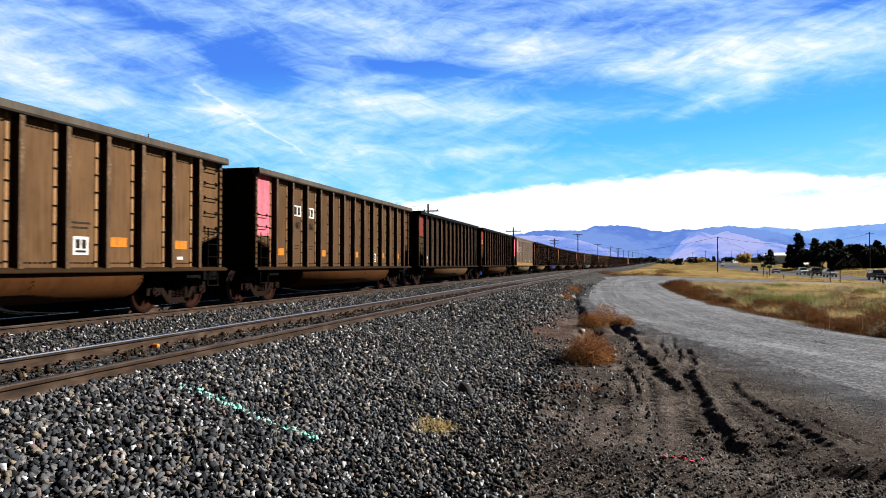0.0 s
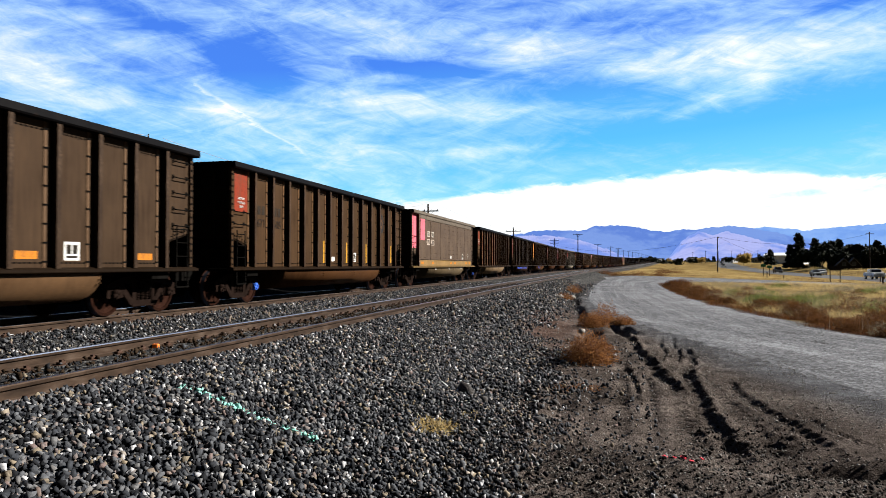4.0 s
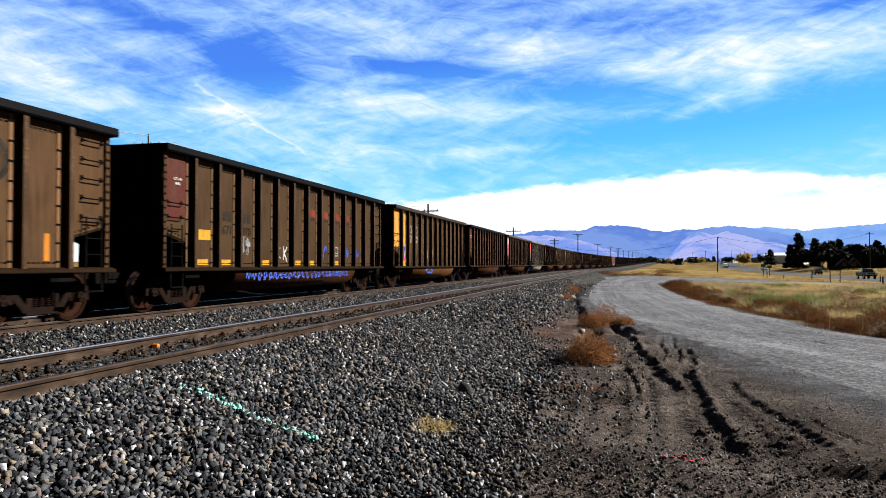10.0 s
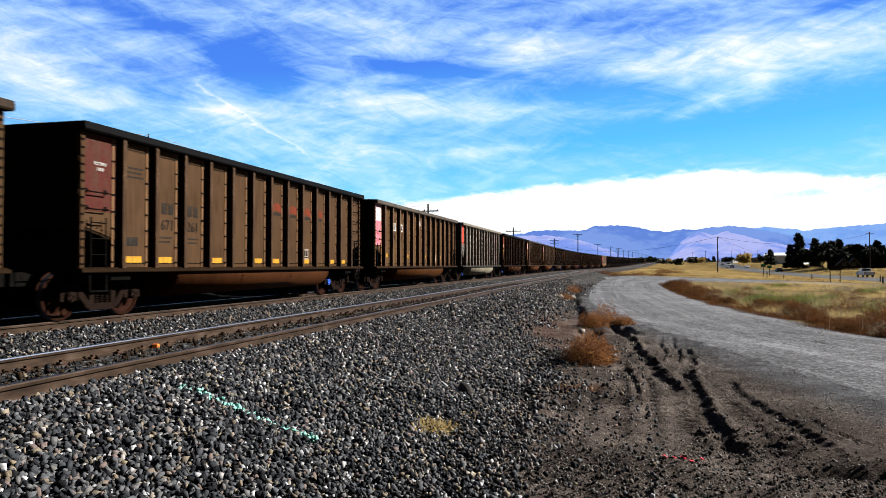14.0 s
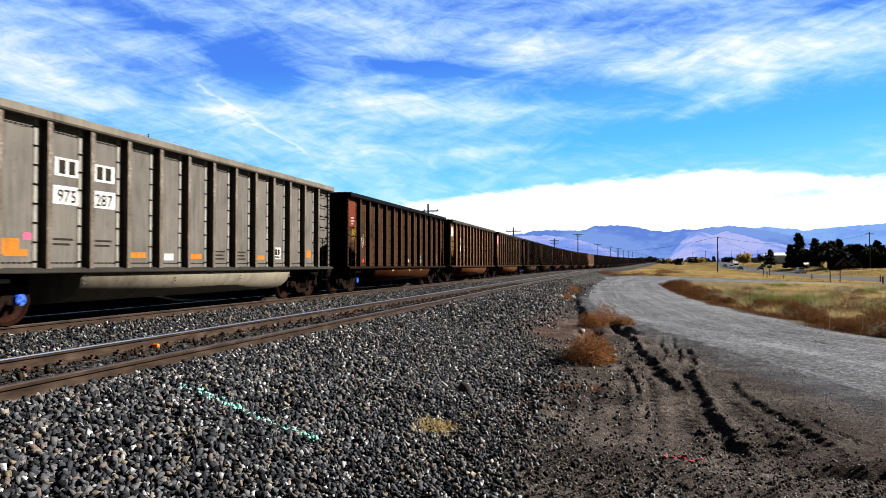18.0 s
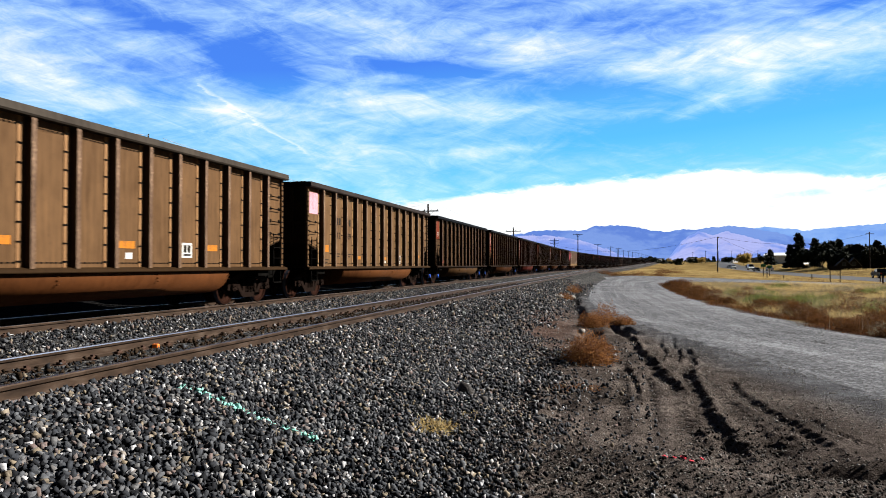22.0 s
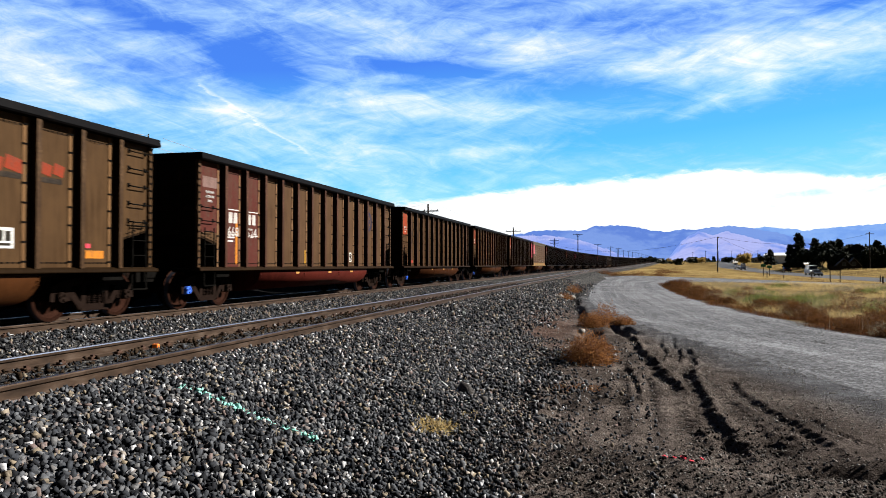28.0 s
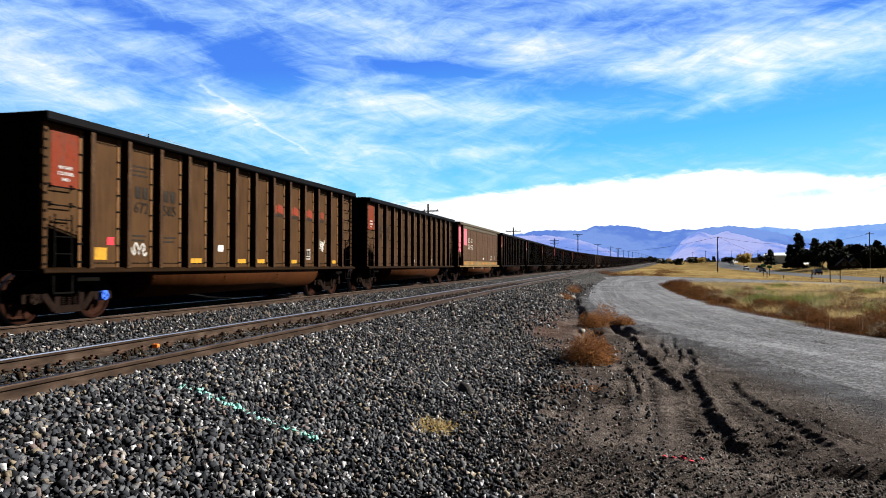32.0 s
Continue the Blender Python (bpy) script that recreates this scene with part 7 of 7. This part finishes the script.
x, y = ray_place(30.1, 268)
gable_house("house", x, y, -20, 17, 12, 3.0, 7.6, BROWNWALL, DARKROOF, "dark brown house with a broad shingle roof under trees", False, 3)
x, y = ray_place(29.15, 246)
gable_house("porch_house", x, y, -10, 3.4, 5, 1.3, 3.0, BROWNWALL, DARKROOF, "small gabled porch with pale fascia boards", True, 1)
x, y = ray_place(29.75, 247)
gable_house("porch_house", x, y, -10, 3.2, 5, 1.3, 3.1, BROWNWALL, DARKROOF, "small gabled porch with pale fascia boards", True, 1)
x, y = ray_place(25.6, 480)
gable_house("warehouse", x, y, 62, 14, 22, 5.2, 6.8, WHITEWALL, WHITEROOF, "long white metal warehouse beside the highway", False, 0)
for az, d, w, dd, e, wall in ((16.6, 800, 12, 14, 4, GREYWALL), (18.0, 760, 10, 16, 3.6, WHITEWALL), (19.1, 820, 14, 10, 4.5, GREYWALL), (19.9, 700, 9, 12, 3.5, WHITEWALL), (21.6, 680, 12, 12, 4, BROWNWALL), (22.0, 640, 9, 10, 3.2, WHITEWALL), (23.6, 620, 10, 12, 4, GREYWALL), (32.6, 262, 7, 6, 2.6, WHITEWALL)):
    x, y = ray_place(az, d)
    gable_house("town_building", x, y, rng.uniform(-40, 60), w * 0.6, dd * 0.6, e * 0.75, e * 0.75 + 1.2, GREYWALL if d > 650 else wall, DARKROOF, "small low building at the edge of town", False, 2)


# ---- signs and posts in the field ----
def board_sign(x, y, w, h, turn, label):
    z0 = float(height(np.array([x]), np.array([y]))[0])
    ob = tagged(new("road_sign"), label, "sign")
    ob.matrix_basis = pose(x, y, z0, 0, 0, turn)
    for s in (-1, 1):
        bm = bmesh.new()
        add_box(bm, s * w * 0.42 - 0.045, s * w * 0.42 + 0.045, -0.045, 0.045, -0.2, h, 0.01)
        part("post", bm, POLEWOOD, ob)
    bm = bmesh.new()
    add_box(bm, -w / 2, w / 2, -0.07, -0.045, h - 0.42, h + 0.02, 0.01)
    part("board", bm, BROWNWALL, ob)


x, y = ray_place(28.65, 90)
board_sign(x, y, 1.15, 1.75, -15, "dark wooden notice board on two posts")
for az, d, h in ((24.05, 150, 2.3), (24.45, 150, 2.1), (24.3, 118, 0.9), (31.5, 84, 0.8), (31.35, 120, 1.0), (27.2, 125, 0.8), (25.4, 120, 0.6)):
    x, y = ray_place(az, d)
    z0 = float(height(np.array([x]), np.array([y]))[0])
    ob = tagged(new("marker_post", None), "short dark wooden post in dry grass", "post")
    ob.location = (x, y, z0)
    bm = bmesh.new()
    add_box(bm, -0.06, 0.06, -0.06, 0.06, -0.2, h, 0.015)
    part("post", bm, POLEWOOD, ob)
    if h > 2:
        bm = bmesh.new()
        add_box(bm, -0.45, 0.45, -0.09, -0.065, h - 0.5, h, 0.01)
        part("sign_plate", bm, simple("green_sign", (0.02, 0.10, 0.06), 0.5), ob)


# ---- small things near the camera ----
def boulder(name, x, y, s, material, label, seed):
    r = np.random.default_rng(seed)
    v = ICO * (1 + r.uniform(-0.3, 0.3, (12, 1))) * np.array(s)
    z0 = float(height(np.array([x]), np.array([y]))[0])
    me = mesh_from(name, v, ICO_F, material)
    ob = tagged(new(name, me), label, "rock")
    ob.matrix_basis = pose(x, y, z0 + s[2] * 0.45, 10, 8, seed * 40)
    return ob


ROCK = simple("dark_broken_rock", (0.04857, 0.04571, 0.04457), 0.9, var=0.5, scale=9, bumps=0.8)
PALEROCK = simple("pale_limestone", (0.24, 0.2286, 0.2114), 0.9, var=0.3, scale=9, bumps=0.5)
boulder("rock", -1.85, 8.55, (0.15, 0.11, 0.13), ROCK, "dark broken rock lying among ballast stones", 3)
boulder("rock", -1.98, 8.75, (0.10, 0.10, 0.08), ROCK, "dark broken rock lying among ballast stones", 4)
boulder("rock", -2.55, 38.2, (0.30, 0.22, 0.16), PALEROCK, "pale rock beside dry bushes", 5)
boulder("rock", -0.98, 18.8, (0.12, 0.10, 0.07), PALEROCK, "pale rock on the dirt bank", 6)
boulder("rock", -2.9, 35.4, (0.22, 0.2, 0.12), PALEROCK, "pale rock beside dry bushes", 7)
for k in range(26):
    x, y = rng.uniform(-2.6, -0.6), rng.uniform(6.0, 13.0)
    s = rng.uniform(0.03, 0.075)
    boulder("clod", x, y, (s, s * 0.9, s * 0.75), ROCK, "lump of dark earth on the rutted dirt", 20 + k)
SCRAP_RED = simple("faded_red_plastic", (0.50, 0.05, 0.07), 0.6)
SCRAP_WHITE = simple("white_cable", (0.7, 0.7, 0.68), 0.5)
for k in range(7):
    x, y = 0.32 + 0.05 * k + rng.uniform(-0.04, 0.04), 6.35 + rng.uniform(-0.07, 0.07)
    z0 = float(height(np.array([x]), np.array([y]))[0])
    bm = bmesh.new()
    add_box(bm, -0.018, 0.018, -0.01, 0.01, 0, 0.008)
    ob = tagged(new("plastic_scrap", mesh_of("plastic_scrap", bm, SCRAP_RED)), "torn scrap of faded red plastic on dirt", "litter")
    ob.matrix_basis = pose(x, y, z0 + 0.006, rng.uniform(-25, 25), rng.uniform(-25, 25), rng.uniform(0, 180))
bm = bmesh.new()
pts = [(-0.10, 0, 0.0), (-0.05, 0.03, 0.05), (0.0, 0.02, 0.07), (0.05, -0.02, 0.05), (0.08, 0.02, 0.01)]
for a, b in zip(pts, pts[1:]):
    add_cyl(bm, a, b, 0.006, n=6)
ob = tagged(new("cable_scrap", mesh_of("cable_scrap", bm, SCRAP_WHITE)), "bent scrap of white cable on the ballast", "litter")
ob.matrix_basis = pose(-2.12, 8.45, float(height(-2.12, 8.45)) + 0.04)
bm = bmesh.new()
add_box(bm, -0.05, 0.05, -0.03, 0.03, 0, 0.07, 0.01)
ob = tagged(new("track_marker", mesh_of("track_marker", bm, simple("orange_marker", (0.7, 0.16, 0.03), 0.4))), "small orange marker on a tie beside the rail", "marker")
ob.matrix_basis = pose(NEAR_C - 0.62, 9.25, 0.428)


# ---- road vehicles ----
GLASS = simple("tinted_car_glass", (0.012, 0.014, 0.017), 0.05, bumps=0, var=0.1)
TYRE = simple("black_tyre", (0.015, 0.015, 0.015), 0.9, bumps=0)
RIM = simple("alloy_rim", (0.45, 0.45, 0.46), 0.3, 0.8, bumps=0)
LAMP = simple("clear_headlight", (0.8, 0.8, 0.78), 0.1, bumps=0)
REDLAMP = simple("red_tail_light", (0.35, 0.01, 0.01), 0.2, bumps=0)
CHROME = simple("grille_metal", (0.30, 0.30, 0.31), 0.3, 0.7, bumps=0)


def coat(name, col):
    m = simple(name, col, 0.42, var=0.08, scale=2, bumps=0)
    m.node_tree.nodes["Principled BSDF"].inputs["Coat Weight"].default_value = 0.12
    return m


COATS = {"white": coat("white_car_paint", (0.6, 0.6, 0.61)), "black": coat("black_car_paint", (0.006, 0.006, 0.007)), "blue": coat("dark_blue_car_paint", (0.010, 0.014, 0.03)), "silver": coat("silver_car_paint", (0.14, 0.145, 0.15)),
         "grey": coat("dark_grey_car_paint", (0.018, 0.018, 0.02))}
# side outlines (forward, up) of the lower body and of the cabin
SHAPES = {"car": (4.6, 1.78, [(-2.3, 0.35), (2.3, 0.35), (2.32, 0.62), (2.15, 0.78), (1.0, 0.92), (-1.6, 0.95), (-2.28, 0.9)], [(1.05, 0.9), (0.25, 1.40), (-0.9, 1.42), (-1.75, 0.95)]),
          "suv": (4.8, 1.92, [(-2.4, 0.4), (2.4, 0.4), (2.42, 0.8), (2.3, 1.02), (1.15, 1.1), (-2.3, 1.12), (-2.4, 0.9)], [(1.15, 1.08), (0.55, 1.72), (-2.05, 1.74), (-2.36, 1.1)]),
          "pickup": (5.8, 2.0, [(-2.9, 0.5), (2.9, 0.5), (2.92, 0.95), (2.8, 1.15), (1.45, 1.2), (-2.9, 1.2)], [(1.35, 1.18), (0.75, 1.86), (-0.85, 1.88), (-1.0, 1.2)]),
          "van": (6.4, 2.2, [(-3.2, 0.45), (3.2, 0.45), (3.2, 1.0), (2.3, 1.25), (1.9, 1.3), (-3.2, 1.3)], [(1.95, 1.28), (1.4, 2.45), (-3.15, 2.5), (-3.2, 1.28)])}


def vehicle(kind, colour, label):
    length, width, low, top = SHAPES[kind]
    w = width / 2
    ob = tagged(new(kind if kind != "suv" else "sport_utility_car"), label, "pickup truck" if kind == "pickup" else "van" if kind == "van" else "car", "traffic on the highway")
    paint = COATS[colour]
    bm = bmesh.new()
    add_prism(bm, low, lambda u, v, k: (w * (2 * k - 1), u, v))
    bmesh.ops.bevel(bm, geom=bm.edges[:], offset=0.06, segments=2, affect="EDGES")
    part("body", bm, paint, ob)
    cx, cz = sum(p[0] for p in top) / len(top), min(p[1] for p in top)
    bm = bmesh.new()
    add_prism(bm, top, lambda u, v, k: ((w - 0.06 - 0.16 * (v - cz)) * (2 * k - 1), u, v))
    bmesh.ops.bevel(bm, geom=bm.edges[:], offset=0.04, segments=2, affect="EDGES")
    part("cabin", bm, paint if kind == "van" else paint, ob)
    zt = max(p[1] for p in top)
    f0, r0 = top[1][0], top[-2][0]
    for s in (-1, 1):
        for a, b in ((f0 - 0.02, (f0 + r0) / 2 + 0.06), ((f0 + r0) / 2 - 0.06, max(r0, f0 - 2.4) + 0.12)):
            bm = bmesh.new()
            add_prism(bm, [(a + 0.18, cz + 0.06), (a, zt - 0.1), (b, zt - 0.1), (b - 0.1, cz + 0.06)], lambda u, v, k: (s * (w - 0.06 - 0.16 * (v - cz) + 0.006 * k), u, v))
            part("side_window", bm, GLASS, ob)
    fx0, fz0, fx1, fz1 = top[0][0], top[0][1], top[1][0], top[1][1]
    bm = bmesh.new()
    add_prism(bm, [(-w + 0.16, 0.1), (w - 0.16, 0.1), (w - 0.24, 0.9), (-w + 0.24, 0.9)], lambda u, v, k: (u, fx0 + (fx1 - fx0) * v + 0.012 + 0.006 * k, fz0 + (fz1 - fz0) * v + 0.012))
    part("windscreen", bm, GLASS, ob)
    bx0, bz0, bx1, bz1 = top[-1][0], top[-1][1], top[-2][0], top[-2][1]
    bm = bmesh.new()
    add_prism(bm, [(-w + 0.18, 0.2), (w - 0.18, 0.2), (w - 0.26, 0.85), (-w + 0.26, 0.85)], lambda u, v, k: (u, bx0 + (bx1 - bx0) * v - 0.012 - 0.006 * k, bz0 + (bz1 - bz0) * v + 0.012))
    part("rear_window", bm, GLASS, ob)
    nose, tail, zl = low[2][0], low[-1][0], low[2][1]
    bm = bmesh.new()
    add_box(bm, -w * 0.5, w * 0.5, nose - 0.05, nose + 0.03, zl - 0.2, zl + 0.06)
    part("grille", bm, CHROME, ob)
    bm = bmesh.new()
    add_box(bm, -w * 0.97, w * 0.97, nose - 0.1, nose + 0.09, low[0][1] + 0.02, low[0][1] + 0.2, 0.03)
    part("bumper", bm, TYRE if colour != "white" else CHROME, ob)
    for s in (-1, 1):
        bm = bmesh.new()
        add_box(bm, s * w * 0.76 - 0.17, s * w * 0.76 + 0.17, nose - 0.06, nose + 0.035, zl - 0.12, zl + 0.06, 0.02)
        part("headlight", bm, LAMP, ob)
        bm = bmesh.new()
        add_box(bm, s * w * 0.84 - 0.1, s * w * 0.84 + 0.1, tail - 0.04, tail + 0.1, zl - 0.1, zl + 0.15, 0.02)
        part("tail_light", bm, REDLAMP, ob)
        bm = bmesh.new()
        add_box(bm, s * (w + 0.1) - 0.1, s * (w + 0.1) + 0.1, top[0][0] - 0.25, top[0][0] - 0.12, cz + 0.05, cz + 0.2, 0.02)
        part("side_mirror", bm, paint, ob)
    r = 0.40 if kind in ("pickup", "van") else 0.35
    for s in (-1, 1):
        for u in (length * 0.31, -length * 0.30):
            bm = bmesh.new()
            add_cyl(bm, (s * (w - 0.24), u, r), (s * (w + 0.01), u, r), r, n=18)
            wh = part("wheel", bm, TYRE, ob)
            bm = bmesh.new()
            add_cyl(bm, (s * (w - 0.0), u, r), (s * (w + 0.02), u, r), r * 0.6, r * 0.5, n=10)
            part("rim", bm, RIM, wh)
    return ob


# each: kind, colour, label, lane, and pairs of seconds and bearing from the camera's axis in degrees
TRAFFIC = [
    ("pickup", "white", "white pickup truck driving along the highway", 44.6, [(0, 26.61), (1, 27.42), (2, 28.33), (3, 29.45), (3.5, 30.16)]),
    ("suv", "white", "white sport utility car driving along the highway", 43.6, [(0, 28.33), (0.5, 28.99), (1, 29.51), (1.5, 30.44), (2, 31.16)]),
    ("pickup", "grey", "dark pickup truck driving along the highway", 44.6, [(0, 27.4), (1, 28.6), (1.5, 29.4), (2, 30.05), (2.5, 31.27)]),
    ("suv", "black", "black sport utility car driving along the highway", 43.6, [(0, 31.16), (0.5, 31.66), (1, 32.3)]),
    ("car", "white", "white car driving away along the highway", 49.6, [(1, 31.46), (2, 30.0), (2.5, 29.45), (3, 28.65), (3.5, 28.2), (5.5, 26.54), (6.5, 25.84), (7.5, 25.29), (9, 24.55)]),
    ("car", "silver", "grey car driving along the highway", 44.6, [(0, 24.88), (1, 25.36), (2, 25.95), (3, 26.61), (3.5, 27.0), (5.5, 28.93), (6, 29.41), (6.5, 30.06), (7, 30.9), (7.5, 31.5)]),
    ("pickup", "black", "black pickup truck with a tall load driving along the highway", 44.6, [(0, 23.44), (1, 23.99), (2, 24.2), (3, 24.66), (3.5, 24.81), (5.5, 25.95), (6.5, 26.68), (7.5, 27.46), (8.5, 28.55), (9, 29.24), (9.5, 29.79), (10, 30.53), (10.5, 31.23)]),
    ("car", "grey", "dark car driving away along the highway", 49.6, [(7.5, 30.47), (8, 29.72), (8.5, 29.17), (9, 28.48), (9.5, 27.99), (10, 27.53), (10.5, 27.04), (11, 26.68), (11.5, 26.31), (12, 25.98), (13, 25.5)]),
    ("pickup", "white", "white pickup truck driving away along the highway", 49.6, [(13.5, 31.2), (14, 30.47), (14.5, 29.79), (16.5, 27.64), (17, 27.21), (17.5, 26.86), (18, 26.5), (18.5, 26.13), (19, 25.84)]),
    ("pickup", "black", "dark pickup truck driving away along the highway", 49.6, [(22, 31.39), (22.5, 30.7), (23, 30.06), (23.5, 29.38), (24, 28.9), (24.5, 28.33), (25, 27.82), (25.5, 27.39), (27.5, 25.9)]),
    ("car", "black", "black car driving along the highway", 43.8, [(19, 22.7), (20, 22.93), (21, 23.26), (22, 23.59), (23, 23.99), (24, 24.49), (25, 25.06), (25.5, 25.36), (27.5, 26.97), (28, 27.5), (28.5, 28.02), (29, 28.72), (29.5, 29.51), (30, 30.37), (30.5, 31.2)]),
    ("van", "white", "white van driving along the highway", 46.6, [(19, 22.4), (21, 22.9), (23, 23.6), (25, 24.75), (27.5, 26.7), (28, 27.2), (28.5, 27.75), (29, 28.4), (29.5, 29.1), (30, 29.9), (30.5, 30.75)]),
    ("car", "blue", "dark blue car driving away along the highway", 49.6, [(29, 31.32), (29.5, 30.57), (30.5, 29.1), (31, 28.51), (31.5, 28.02), (32, 27.53)]),
    ("car", "black", "dark car far along the highway", 44.6, [(24, 22.0), (28, 22.7), (31, 23.6), (32, 24.0)]),
    ("suv", "white", "white car far along the highway", 44.6, [(12, 21.6), (20, 22.0), (27, 22.2), (32, 22.9)]),
]
FLEET = [(vehicle(k, c, t), lane, rows) for k, c, t, lane, rows in TRAFFIC]


def lane_x(lane, y):
    return lane + float(np.interp(y, [150, 230, 420, 800, 1400], [0, 1.5, 10, 57, 129]))


def lane_y(lane, b):
    """How far along its lane a vehicle is that shows at the bearing b."""
    lo, hi = 20.0, 1400.0
    for _ in range(40):
        mid = (lo + hi) / 2
        lo, hi = (mid, hi) if math.degrees(math.atan2(lane_x(lane, mid), mid)) > b - AXIS else (lo, mid)
    return lo


def lane_rows(lane, rows):
    ts = [r[0] for r in rows]
    ys = [lane_y(lane, b) for _, b in rows]
    v0, v1 = (ys[1] - ys[0]) / (ts[1] - ts[0]), (ys[-1] - ys[-2]) / (ts[-1] - ts[-2])
    away = ys[-1] > ys[0]
    pts = list(zip(ts, ys))
    if ts[0] > 0:
        pts.insert(0, (0, ys[0] - v0 * ts[0]))
    if ts[-1] < 32:
        pts.append((32, ys[-1] + v1 * (32 - ts[-1])))
    out = []
    for t, y in pts:
        y = min(1380.0, max(-450.0, y))
        x = lane_x(lane, y)
        a = math.degrees(math.atan2(lane_x(lane, y + 5) - lane_x(lane, y - 5), 10))
        out.append((t, pose(x, y, float(height(np.array([x]), np.array([y]))[0]) + 0.035, 0, 0, -a + (0 if away else 180))))
    return out


# parked beyond the train, seen through the gaps under the cars
van = vehicle("van", "white", "white van parked beyond the railway")
van.matrix_basis = pose(-37.0, 36.0, float(height(-37.0, 36.0)), 0, 0, 60)
tree("broadleaf_tree", -45.0, 45.0, 5.5, 2.6, GREEN, "small green tree beyond the railway", 1200, 0.3)


# ---- what moves ----
PITCH, START = 16.18, 8.66


def rolled(t):
    """How many car lengths the train has gone by t seconds."""
    return 0.51552 * t + 0.000936 * t * t


def motions():
    times = list(range(0, 33, 2))
    for i, car, wheels in TRAIN:
        walk(car, [(t, on_track(START + PITCH * (i - rolled(t)), TRAIN_C, RAIL_Z)) for t in times])
        if -1 <= i <= 20:
            turns = [k * 2 / FPS for k in range(481)]
            for w, cap, y in wheels:
                walk(w, [(t, pose(0, y, 0.457, math.degrees(PITCH * rolled(t) / 0.457))) for t in turns])
    for ob, lane, rows in FLEET:
        walk(ob, lane_rows(lane, rows))
    walk(SKY, [(0, pose(0, 0, 0)), (16, pose(0, 0, 0, 0, 0, -0.22)), (32, pose(0, 0, 0, 0, 0, -0.44))])


motions()
